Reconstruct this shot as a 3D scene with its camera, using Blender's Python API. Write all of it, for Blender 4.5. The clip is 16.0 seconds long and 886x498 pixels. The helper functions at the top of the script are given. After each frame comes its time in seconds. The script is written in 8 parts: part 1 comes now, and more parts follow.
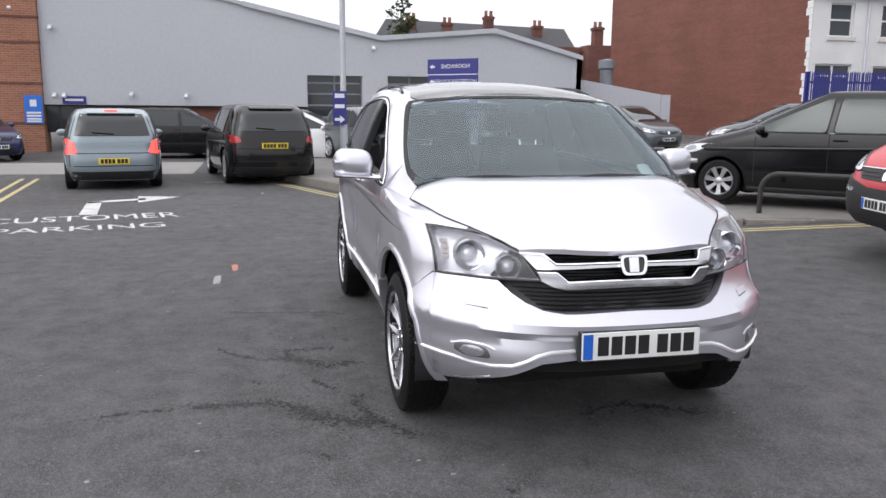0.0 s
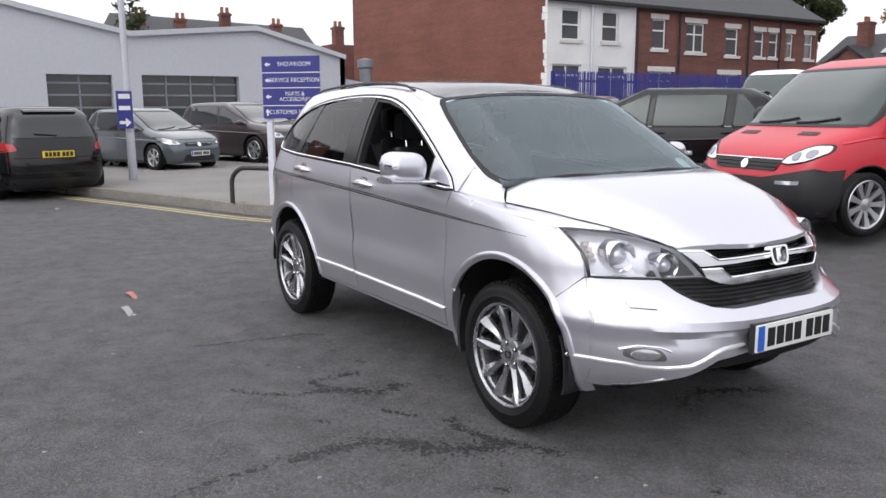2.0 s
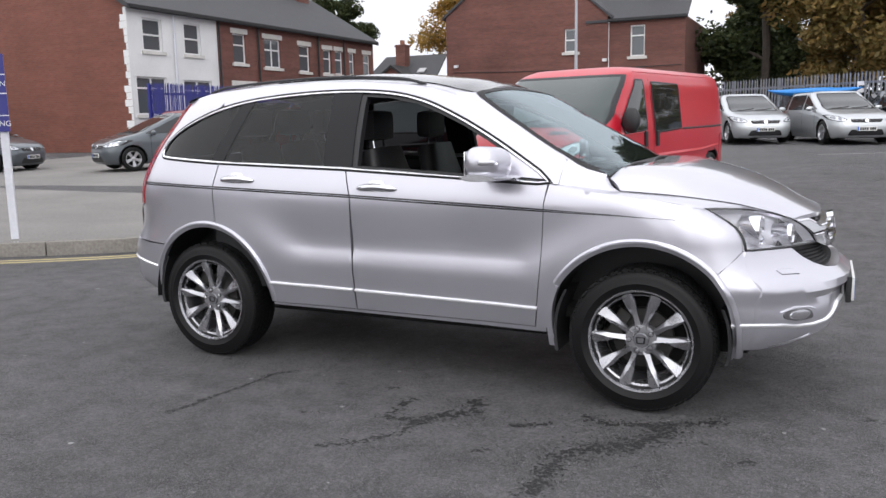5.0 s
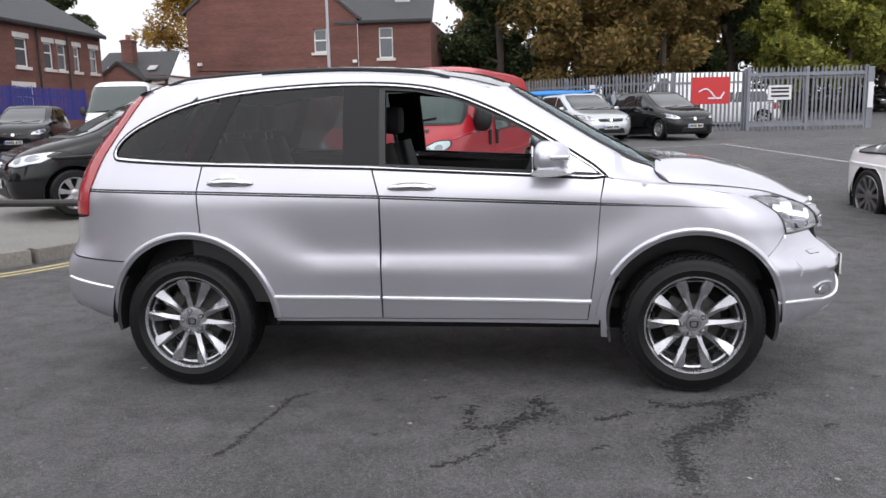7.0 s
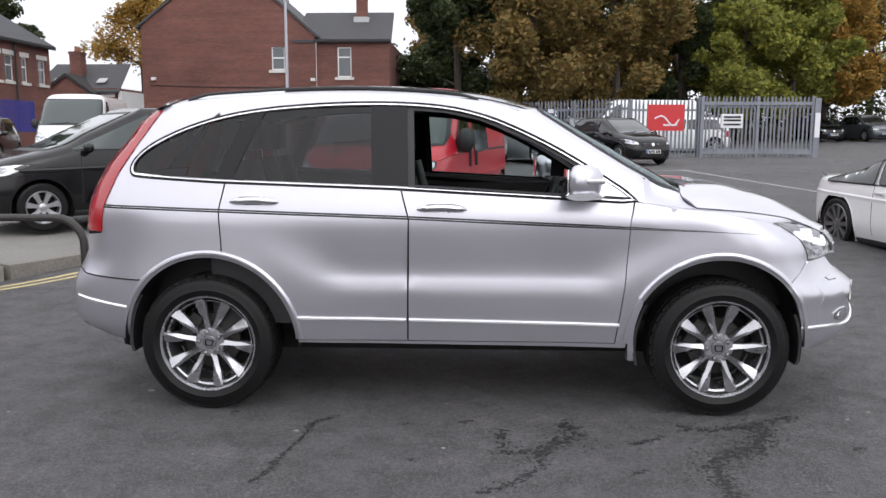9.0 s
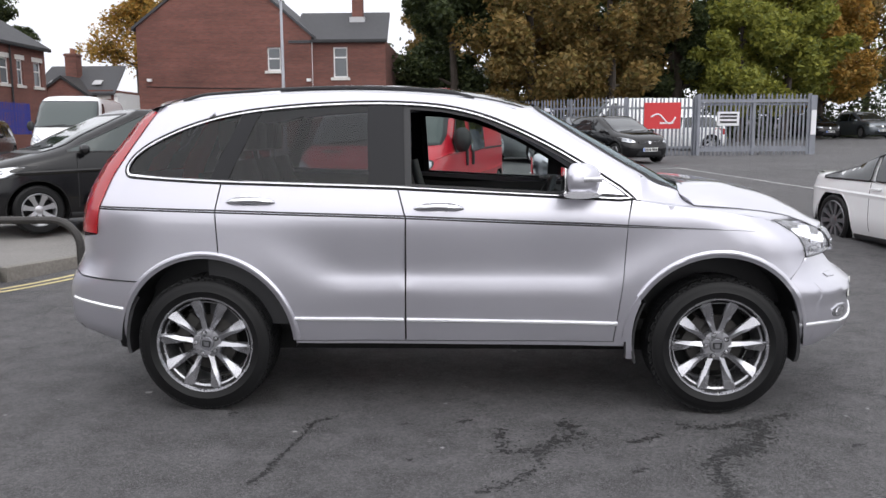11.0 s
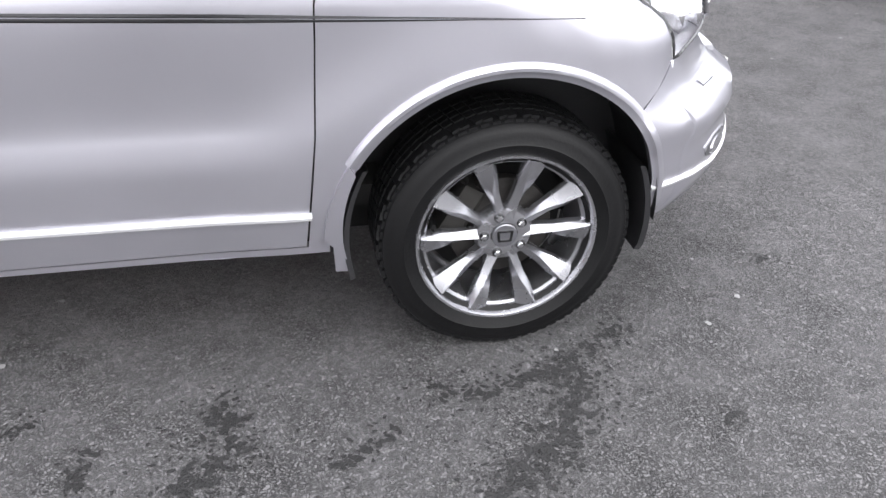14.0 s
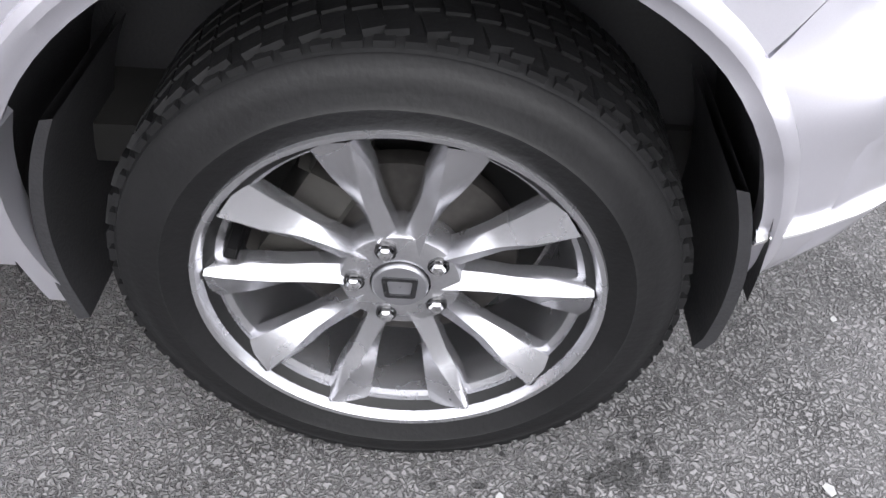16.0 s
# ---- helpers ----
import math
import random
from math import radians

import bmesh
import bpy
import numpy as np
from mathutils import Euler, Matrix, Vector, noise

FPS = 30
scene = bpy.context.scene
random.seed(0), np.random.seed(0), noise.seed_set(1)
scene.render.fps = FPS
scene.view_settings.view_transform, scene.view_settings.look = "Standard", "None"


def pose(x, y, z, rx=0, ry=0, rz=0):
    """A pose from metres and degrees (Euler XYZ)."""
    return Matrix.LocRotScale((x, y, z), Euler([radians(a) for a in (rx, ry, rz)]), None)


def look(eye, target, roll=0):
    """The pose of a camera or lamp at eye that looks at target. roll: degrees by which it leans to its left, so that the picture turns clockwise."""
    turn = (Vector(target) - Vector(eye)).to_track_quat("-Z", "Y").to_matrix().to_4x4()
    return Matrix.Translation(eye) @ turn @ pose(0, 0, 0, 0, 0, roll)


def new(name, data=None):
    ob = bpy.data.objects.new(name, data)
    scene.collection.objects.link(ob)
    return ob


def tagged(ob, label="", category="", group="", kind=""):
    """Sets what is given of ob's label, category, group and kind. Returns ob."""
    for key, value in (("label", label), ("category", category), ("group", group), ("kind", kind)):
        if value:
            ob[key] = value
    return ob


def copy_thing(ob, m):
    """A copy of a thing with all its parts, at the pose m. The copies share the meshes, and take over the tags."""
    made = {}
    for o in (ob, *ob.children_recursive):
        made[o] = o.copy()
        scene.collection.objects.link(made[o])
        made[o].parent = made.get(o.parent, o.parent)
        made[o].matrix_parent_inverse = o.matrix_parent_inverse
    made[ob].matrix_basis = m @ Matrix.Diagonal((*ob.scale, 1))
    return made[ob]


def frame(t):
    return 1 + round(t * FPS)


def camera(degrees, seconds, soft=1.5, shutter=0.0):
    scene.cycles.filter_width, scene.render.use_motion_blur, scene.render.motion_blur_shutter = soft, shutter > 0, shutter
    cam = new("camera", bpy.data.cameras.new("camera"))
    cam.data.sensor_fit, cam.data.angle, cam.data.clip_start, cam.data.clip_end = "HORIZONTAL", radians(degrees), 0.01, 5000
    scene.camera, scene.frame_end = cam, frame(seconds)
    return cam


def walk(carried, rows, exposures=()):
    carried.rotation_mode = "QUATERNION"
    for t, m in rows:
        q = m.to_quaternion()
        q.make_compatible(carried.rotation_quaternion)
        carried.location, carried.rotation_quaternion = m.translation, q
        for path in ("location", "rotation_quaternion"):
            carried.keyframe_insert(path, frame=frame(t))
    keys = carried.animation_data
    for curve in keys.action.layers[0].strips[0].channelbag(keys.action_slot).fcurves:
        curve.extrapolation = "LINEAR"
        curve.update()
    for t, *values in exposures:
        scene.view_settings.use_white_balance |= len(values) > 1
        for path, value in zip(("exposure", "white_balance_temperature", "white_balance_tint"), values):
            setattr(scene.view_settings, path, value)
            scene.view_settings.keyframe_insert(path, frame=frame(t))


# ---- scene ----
cam = camera(57.8, 16.0, soft=1.5)
PATH = [
    (0, (5.189, -1.54, 1.51), (3.269, -1.096, 1.168), 0.5),
    (0.5, (4.973, -1.886, 1.529), (3.088, -1.316, 1.178), 0.3),
    (1, (4.811, -2.377, 1.525), (2.996, -1.612, 1.176), 0.8),
    (1.5, (4.547, -2.711, 1.491), (2.798, -1.801, 1.154), -0.0),
    (2, (4.237, -3.088, 1.5), (2.575, -2.029, 1.158), -0.3),
    (2.5, (3.977, -3.462, 1.499), (2.411, -2.263, 1.166), 0.0),
    (3, (3.616, -3.759, 1.463), (2.161, -2.428, 1.129), -0.3),
    (3.5, (3.312, -4.051, 1.452), (1.993, -2.584, 1.124), -0.4),
    (4, (2.929, -4.337, 1.454), (1.789, -2.726, 1.131), -1.1),
    (4.2, (2.752, -4.394, 1.431), (1.669, -2.742, 1.115), -1.2),
    (6.3, (0.975, -4.941, 1.408), (0.578, -3.016, 1.036), -1.0),
    (6.5, (0.808, -4.957, 1.433), (0.484, -3.02, 1.053), -1.1),
    (7, (0.475, -4.884, 1.414), (0.268, -2.922, 1.087), -1.2),
    (7.5, (0.236, -4.862, 1.437), (0.123, -2.887, 1.138), -0.9),
    (8, (0.087, -4.885, 1.432), (0.043, -2.905, 1.151), -0.5),
    (8.5, (0.066, -4.882, 1.425), (0.002, -2.903, 1.144), -0.0),
    (9, (0.066, -4.879, 1.42), (-0.012, -2.9, 1.142), 0.1),
    (11.5, (0.066, -4.857, 1.414), (-0.007, -2.878, 1.135), -0.4),
    (12, (0.167, -4.634, 1.372), (0.071, -2.658, 1.083), -0.5),
    (12.5, (0.319, -4.264, 1.378), (0.218, -2.302, 1.002), -0.6),
    (13, (0.394, -3.731, 1.377), (0.58, -1.831, 0.78), -0.9),
    (13.5, (0.672, -3.248, 1.436), (0.936, -1.444, 0.613), -0.8),
    (14, (0.766, -2.655, 1.461), (1.113, -0.988, 0.412), 1.1),
    (14.5, (0.975, -2.227, 1.365), (1.349, -0.657, 0.184), 2.1),
    (15, (1.216, -1.884, 1.209), (1.342, -0.419, -0.146), 1.6),
    (15.5, (1.299, -1.665, 1.113), (1.36, -0.246, -0.296), 2.1),
    (16, (1.36, -1.545, 1.071), (1.361, -0.092, -0.303), 3.2),
]
EXPOSURES = [(0, 0.0), (9.2, 0.0), (12.4, 0.1), (13.2, 0.4), (14, 0.8), (14.6, 1.0), (15.2, 1.22), (16, 1.36)]
walk(cam, [(t, look(eye, target, roll)) for t, eye, target, roll in PATH], EXPOSURES)

# ---- sky and sun: overcast ----
world = bpy.data.worlds.new("overcast_sky")
scene.world = world
world.use_nodes = True
wn, wl = world.node_tree.nodes, world.node_tree.links
sky = wn.new("ShaderNodeTexSky")
sky.sky_type = "NISHITA"
sky.sun_disc = False
sky.sun_elevation = radians(38)
sky.sun_rotation = radians(150)
sky.air_density, sky.dust_density, sky.ozone_density = 1.0, 6.0, 1.0
grey_out = wn.new("ShaderNodeHueSaturation")
grey_out.inputs["Saturation"].default_value = 0.12
wl.new(sky.outputs[0], grey_out.inputs["Color"])
mixer = wn.new("ShaderNodeMixRGB")
mixer.inputs["Fac"].default_value = 0.75
mixer.inputs["Color2"].default_value = (9.0, 9.1, 9.75, 1)
wl.new(grey_out.outputs[0], mixer.inputs["Color1"])
# an overcast dome is brighter overhead than at the horizon
coord, parts, dome, scaled = (wn.new("ShaderNode" + k) for k in ("TexCoord", "SeparateXYZ", "MapRange", "VectorMath"))
wl.new(coord.outputs["Generated"], parts.inputs[0])
wl.new(parts.outputs["Z"], dome.inputs["Value"])
dome.inputs["To Min"].default_value, dome.inputs["To Max"].default_value = 0.80, 1.14
scaled.operation = "SCALE"
wl.new(mixer.outputs[0], scaled.inputs[0])
wl.new(dome.outputs[0], scaled.inputs["Scale"])
wl.new(scaled.outputs[0], wn["Background"].inputs["Color"])
wn["Background"].inputs["Strength"].default_value = 0.172
sun = new("sun", bpy.data.lights.new("sun", "SUN"))
sun.data.energy, sun.data.angle, sun.data.color = 0.75, radians(120), (1.0, 0.97, 0.93)
sun.matrix_world = look((0, 0, 40), (18, 22, 0))

# ---- small building helpers ----
from mathutils.geometry import delaunay_2d_cdt


def part(name, bm, material, parent, label="", flat=False, angle=35):
    """Links a bmesh as one mesh object under a thing or a part."""
    me = bpy.data.meshes.new(name)
    bm.to_mesh(me)
    bm.free()
    me.materials.append(material)
    if not flat:
        me.polygons.foreach_set("use_smooth", [True] * len(me.polygons))
        me.set_sharp_from_angle(angle=radians(angle))
    ob = new(name, me)
    ob.parent = parent
    if label:
        tagged(ob, label)
    return ob


def thing(name, label, category, m=None, group="", kind=""):
    ob = new(name)
    if m is not None:
        ob.matrix_basis = m
    return tagged(ob, label, category, group, kind)


def mesh_thing(name, bm, material, label, category, group="", kind="", flat=False, angle=35, m=None):
    ob = part(name, bm, material, None, flat=flat, angle=angle)
    if m is not None:
        ob.matrix_basis = m
    return tagged(ob, label, category, group, kind)


def quads(bm, rows, closed=False):
    """Faces between rows of points."""
    vs = [[bm.verts.new(p) for p in row] for row in rows]
    for a, b in zip(vs, vs[1:]):
        n = len(a)
        for i in range(n if closed else n - 1):
            j = (i + 1) % n
            try:
                bm.faces.new((a[i], a[j], b[j], b[i]))
            except ValueError:
                pass
    return vs


def add_box(bm, x0, x1, y0, y1, z0, z1, bevel=0.0, m=None):
    made = bmesh.ops.create_cube(bm, size=1)["verts"]
    for v in made:
        v.co = Vector(((x0 + x1) / 2 + v.co.x * (x1 - x0), (y0 + y1) / 2 + v.co.y * (y1 - y0), (z0 + z1) / 2 + v.co.z * (z1 - z0)))
        if m is not None:
            v.co = m @ v.co
    if bevel:
        edges = {e for v in made for e in v.link_edges}
        bmesh.ops.bevel(bm, geom=list(edges), offset=bevel, segments=2, affect="EDGES", profile=0.7)
    return bm


def box_bm(x0, x1, y0, y1, z0, z1, bevel=0.0):
    return add_box(bmesh.new(), x0, x1, y0, y1, z0, z1, bevel)


def lathe(bm, profile, n=48, axis="y", start=0.0, sweep=2 * math.pi):
    """Turns (radius, along) pairs round an axis; faces look outwards when the profile runs along +axis."""
    closed = abs(sweep - 2 * math.pi) < 1e-6
    rows = []
    for r, a in profile:
        row = []
        for i in range(n if closed else n + 1):
            t = start + sweep * i / n
            c, s = r * math.cos(t), r * math.sin(t)
            row.append({"y": (c, a, s), "z": (c, s, a), "x": (a, c, s)}[axis])
        rows.append(row)
    return quads(bm, rows, closed)


def tube(bm, pts, radius, n=8, cap=True):
    """A round bar along points; radius may be a list."""
    pts = [Vector(p) for p in pts]
    rows = []
    side = None
    for i, p in enumerate(pts):
        d = (pts[min(i + 1, len(pts) - 1)] - pts[max(i - 1, 0)]).normalized()
        if side is None:
            side = d.orthogonal().normalized()
        side = (side - d * side.dot(d)).normalized()
        up = d.cross(side)
        r = radius[i] if isinstance(radius, (list, tuple)) else radius
        rows.append([p + r * (math.cos(2 * math.pi * k / n) * side + math.sin(2 * math.pi * k / n) * up) for k in range(n)])
    vs = quads(bm, rows, True)
    if cap:
        bm.faces.new(vs[0][::-1])
        bm.faces.new(vs[-1])
    return bm


def curve(pairs):
    """A smooth curve through (x, y) pairs, as a function."""
    xs, ys = np.array(pairs, float).T
    k = np.gradient(ys, xs)
    d = np.diff(ys) / np.diff(xs)
    for i in range(len(xs)):
        near = [d[j] for j in (i - 1, i) if 0 <= j < len(d)]
        if len(near) == 2 and near[0] * near[1] <= 0:
            k[i] = 0
        else:
            k[i] = np.sign(k[i]) * min(abs(k[i]), 3 * min(abs(v) for v in near))

    def f(x):
        x = np.clip(np.asarray(x, float), xs[0], xs[-1])
        i = np.clip(np.searchsorted(xs, x) - 1, 0, len(xs) - 2)
        h = xs[i + 1] - xs[i]
        t = (x - xs[i]) / h
        return (2 * t**3 - 3 * t**2 + 1) * ys[i] + (t**3 - 2 * t**2 + t) * h * k[i] + (3 * t**2 - 2 * t**3) * ys[i + 1] + (t**3 - t**2) * h * k[i + 1]

    return f


def inside(poly, pts):
    poly, pts = np.asarray(poly, float), np.asarray(pts, float)
    a, b = poly, np.roll(poly, -1, 0)
    x, y = pts[:, 0:1], pts[:, 1:2]
    with np.errstate(divide="ignore", invalid="ignore"):
        cross = ((a[:, 1] > y) != (b[:, 1] > y)) & (x < (b[:, 0] - a[:, 0]) * (y - a[:, 1]) / (b[:, 1] - a[:, 1]) + a[:, 0])
    return cross.sum(1) % 2 == 1


def sampled(poly, step, closed=True):
    out = []
    n = len(poly)
    for i in range(n if closed else n - 1):
        a, b = np.array(poly[i], float), np.array(poly[(i + 1) % n], float)
        k = max(1, int(math.ceil(np.linalg.norm(b - a) / step)))
        out += [tuple(a + (b - a) * j / k) for j in range(k)]
    return out if closed else out + [tuple(poly[-1])]


def rounded(poly, r, n=4):
    """A closed outline with its corners rounded."""
    out = []
    m = len(poly)
    for i in range(m):
        p, q, s = (Vector((*poly[(i + k) % m], 0)) for k in (-1, 0, 1))
        a, b = p - q, s - q
        d = min(r, a.length * 0.45, b.length * 0.45)
        u, v = q + a.normalized() * d, q + b.normalized() * d
        for k in range(n + 1):
            t = k / n
            c = u * (1 - t) ** 2 + q * 2 * t * (1 - t) + v * t * t
            out.append((c.x, c.y))
    return out


def grown(poly, d):
    """A counter-clockwise outline moved outwards by d (inwards if negative)."""
    out = []
    m = len(poly)
    for i in range(m):
        p, q, s = (np.array(poly[(i + k) % m], float) for k in (-1, 0, 1))
        a, b = (q - p) / (np.linalg.norm(q - p) + 1e-9), (s - q) / (np.linalg.norm(s - q) + 1e-9)
        n = np.array([a[1] + b[1], -a[0] - b[0]])
        c = np.linalg.norm(n)
        n = n / c if c > 1e-6 else np.array([a[1], -a[0]])
        out.append(tuple(q + n * d / max(0.5, c / 2)))
    return out


def turned(poly):
    """The outline, counter-clockwise."""
    p = np.asarray(poly, float)
    q = np.roll(p, -1, 0)
    return list(map(tuple, poly if (p[:, 0] * q[:, 1] - q[:, 0] * p[:, 1]).sum() > 0 else poly[::-1]))


def sheet(bm, outline, to3d, step=0.05, holes=(), rim=None, flip=False):
    """A flat outline with holes, meshed finely and laid on a surface by to3d(u, v); rim(u, v) gives the inner edge's place."""
    loops = [sampled(turned(outline), step)] + [sampled(turned(h)[::-1], step) for h in holes]
    pts, edges = [], []
    for loop in loops:
        k = len(pts)
        pts += loop
        edges += [(k + i, k + (i + 1) % len(loop)) for i in range(len(loop))]
    edge_pts = np.array(pts)
    lo, hi = edge_pts.min(0), edge_pts.max(0)
    gx, gy = np.meshgrid(np.arange(lo[0] + step / 2, hi[0], step), np.arange(lo[1] + step / 2, hi[1], step))
    grid = np.stack([gx.ravel(), gy.ravel()], 1)
    if len(grid):
        ok = inside(loops[0], grid)
        for h in loops[1:]:
            ok &= ~inside(h, grid)
        grid = grid[ok]
    if len(grid):
        near = np.min(((grid[:, None] - edge_pts[None]) ** 2).sum(-1), 1) > (0.45 * step) ** 2
        grid = grid[near]
    allp = [Vector(p) for p in pts] + [Vector(p) for p in grid]
    vs, _, fs, *_ = delaunay_2d_cdt(allp, edges, [], 0, 1e-7)
    vs = np.array([tuple(v) for v in vs])
    cen = np.array([vs[list(f)].mean(0) for f in fs])
    ok = inside(loops[0], cen)
    for h in loops[1:]:
        ok &= ~inside(h, cen)
    made = [bm.verts.new(to3d(*v)) for v in vs]
    for f, k in zip(fs, ok):
        if k:
            c = [made[i] for i in f]
            bm.faces.new(c[::-1] if flip else c)
    for v in made:
        if not v.link_faces:
            bm.verts.remove(v)
    if rim:
        where = {(round(float(v[0]), 5), round(float(v[1]), 5)): m for v, m in zip(vs, made) if m.is_valid}
        for loop in loops:
            a = [where.get((round(float(p[0]), 5), round(float(p[1]), 5))) or bm.verts.new(to3d(*p)) for p in loop]
            b = [bm.verts.new(rim(*p)) for p in loop]
            for i in range(len(loop)):
                j = (i + 1) % len(loop)
                q = (a[j], a[i], b[i], b[j])
                try:
                    bm.faces.new(q[::-1] if flip else q)
                except ValueError:
                    pass
    return bm


def ribbon(bm, path, width, to3d, step=0.03, closed=False, flip=False, lift=(0.0, 0.004, 0.0)):
    """A moulding along a flat path on a surface: to3d(u, v, out) with its cross-section's lifts."""
    p = np.array(sampled(path, step, closed))
    if closed:
        t = np.roll(p, -1, 0) - np.roll(p, 1, 0)
    else:
        t = np.gradient(p, axis=0)
    t /= np.linalg.norm(t, axis=1)[:, None] + 1e-9
    n = np.stack([t[:, 1], -t[:, 0]], 1)
    k = len(lift)
    rows = []
    for i in range(len(p) + (1 if closed else 0)):
        i %= len(p)
        w = width(i / (len(p) - 1)) if callable(width) else width
        rows.append([to3d(*(p[i] + n[i] * w * (j / (k - 1) - 0.5)), lift[j]) for j in range(k)])
    quads(bm, [r if flip else r[::-1] for r in rows])
    return bm


def arc(cx, cy, r, a0, a1, n=24):
    return [(cx + r * math.cos(radians(a0 + (a1 - a0) * i / n)), cy + r * math.sin(radians(a0 + (a1 - a0) * i / n))) for i in range(n + 1)]


def joined(*bms):
    """Several bmeshes as one."""
    out = bmesh.new()
    for b in bms:
        me = bpy.data.meshes.new("joint")
        b.to_mesh(me)
        b.free()
        out.from_mesh(me)
        bpy.data.meshes.remove(me)
    return out


# ---- materials ----
def base(name, colour, rough=0.5, metal=0.0, coat=0.0, **more):
    m = bpy.data.materials.new(name)
    m.use_nodes = True
    b = m.node_tree.nodes["Principled BSDF"]
    b.inputs["Base Color"].default_value = (*colour, 1)
    b.inputs["Roughness"].default_value = rough
    b.inputs["Metallic"].default_value = metal
    b.inputs["Coat Weight"].default_value = coat
    b.inputs["Coat Roughness"].default_value = 0.04
    for key, value in more.items():
        b.inputs[key.replace("_", " ")].default_value = value
    return m


def worn(name, colour, rough=0.5, metal=0.0, coat=0.0, spread=0.15, scale=6.0, fine=60.0, bump=0.0, rand=0.0):
    """A surface whose tone varies at two sizes, with fine relief."""
    m = base(name, colour, rough, metal, coat)
    t = m.node_tree
    b = t.nodes["Principled BSDF"]
    co = t.nodes.new("ShaderNodeTexCoord")
    big, small = t.nodes.new("ShaderNodeTexNoise"), t.nodes.new("ShaderNodeTexNoise")
    big.inputs["Scale"].default_value, small.inputs["Scale"].default_value = scale, fine
    big.inputs["Detail"].default_value = 5
    for nz in (big, small):
        t.links.new(co.outputs["Object"], nz.inputs["Vector"])
    add = t.nodes.new("ShaderNodeMath")
    t.links.new(big.outputs["Fac"], add.inputs[0])
    t.links.new(small.outputs["Fac"], add.inputs[1])
    ramp = t.nodes.new("ShaderNodeMapRange")
    ramp.inputs["From Min"].default_value, ramp.inputs["From Max"].default_value = 0.6, 1.4
    ramp.inputs["To Min"].default_value, ramp.inputs["To Max"].default_value = 1 - spread, 1 + spread
    t.links.new(add.outputs[0], ramp.inputs["Value"])
    last = ramp.outputs[0]
    if rand:
        info = t.nodes.new("ShaderNodeObjectInfo")
        r2 = t.nodes.new("ShaderNodeMapRange")
        r2.inputs["To Min"].default_value, r2.inputs["To Max"].default_value = 1 - rand, 1 + rand
        t.links.new(info.outputs["Random"], r2.inputs["Value"])
        mul = t.nodes.new("ShaderNodeMath")
        mul.operation = "MULTIPLY"
        t.links.new(last, mul.inputs[0])
        t.links.new(r2.outputs[0], mul.inputs[1])
        last = mul.outputs[0]
    sc = t.nodes.new("ShaderNodeVectorMath")
    sc.operation = "SCALE"
    sc.inputs[0].default_value = colour
    t.links.new(last, sc.inputs["Scale"])
    t.links.new(sc.outputs[0], b.inputs["Base Color"])
    r3 = t.nodes.new("ShaderNodeMapRange")
    r3.inputs["To Min"].default_value, r3.inputs["To Max"].default_value = rough * 0.8, min(1, rough * 1.2)
    t.links.new(big.outputs["Fac"], r3.inputs["Value"])
    t.links.new(r3.outputs[0], b.inputs["Roughness"])
    if bump:
        bp = t.nodes.new("ShaderNodeBump")
        bp.inputs["Strength"].default_value, bp.inputs["Distance"].default_value = bump, 0.01
        t.links.new(small.outputs["Fac"], bp.inputs["Height"])
        t.links.new(bp.outputs[0], b.inputs["Normal"])
    return m


def pane(name, tint, gloss=1.0, clear=0.8, ior=1.5, shine=(1, 1, 1)):
    """Window glass: a tinted clear layer with mirror reflections that grow at grazing angles."""
    m = bpy.data.materials.new(name)
    m.use_nodes = True
    t = m.node_tree
    t.nodes.remove(t.nodes["Principled BSDF"])
    tr, gl, mx, fr = (t.nodes.new("ShaderNode" + k) for k in ("BsdfTransparent", "BsdfGlossy", "MixShader", "Fresnel"))
    tr.inputs["Color"].default_value = (*[c * clear for c in tint], 1)
    gl.inputs["Roughness"].default_value = 0.02
    gl.inputs["Color"].default_value = (*[gloss * c for c in shine], 1)
    fr.inputs["IOR"].default_value = ior
    t.links.new(fr.outputs[0], mx.inputs[0])
    t.links.new(tr.outputs[0], mx.inputs[1])
    t.links.new(gl.outputs[0], mx.inputs[2])
    t.links.new(mx.outputs[0], t.nodes["Material Output"].inputs["Surface"])
    return m


def paint(name, colour, metal=0.0, rough=0.35, dirt=0.06):
    return worn(name, colour, rough, metal, 1.0, dirt, 1.5, 900.0)


SILVER = paint("silver_metallic_paint", (0.60, 0.592, 0.65), 0.8, 0.31, 0.05)
STRIP = base("bright_strip", (0.88, 0.88, 0.90), 0.3, 0.55, 0.4)
CHROME = base("bright_chrome", (0.85, 0.85, 0.87), 0.08, 1.0)
SATIN = base("satin_silver", (0.75, 0.75, 0.78), 0.22, 1.0)
ALLOY = worn("machined_alloy", (0.46, 0.46, 0.485), 0.27, 0.9, 0.2, 0.08, 8.0, 200.0)
TRIM = worn("black_plastic", (0.018, 0.018, 0.02), 0.5, 0, 0, 0.3, 12, 200, 0.1)
GLOSSY = base("gloss_black", (0.008, 0.008, 0.009), 0.08, 0, 0.5)
RUBBER = worn("tyre_rubber", (0.005, 0.005, 0.0055), 0.5, 0, 0, 0.35, 9, 120, 0.08)
RUBBER.node_tree.nodes["Principled BSDF"].inputs["Specular IOR Level"].default_value = 0.28
# near-black for hidden parts; on the workshop's side wall it paints shade as colour
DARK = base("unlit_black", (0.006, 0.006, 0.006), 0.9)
GAP = base("shut_line_seal", (0.01, 0.01, 0.011), 0.8)
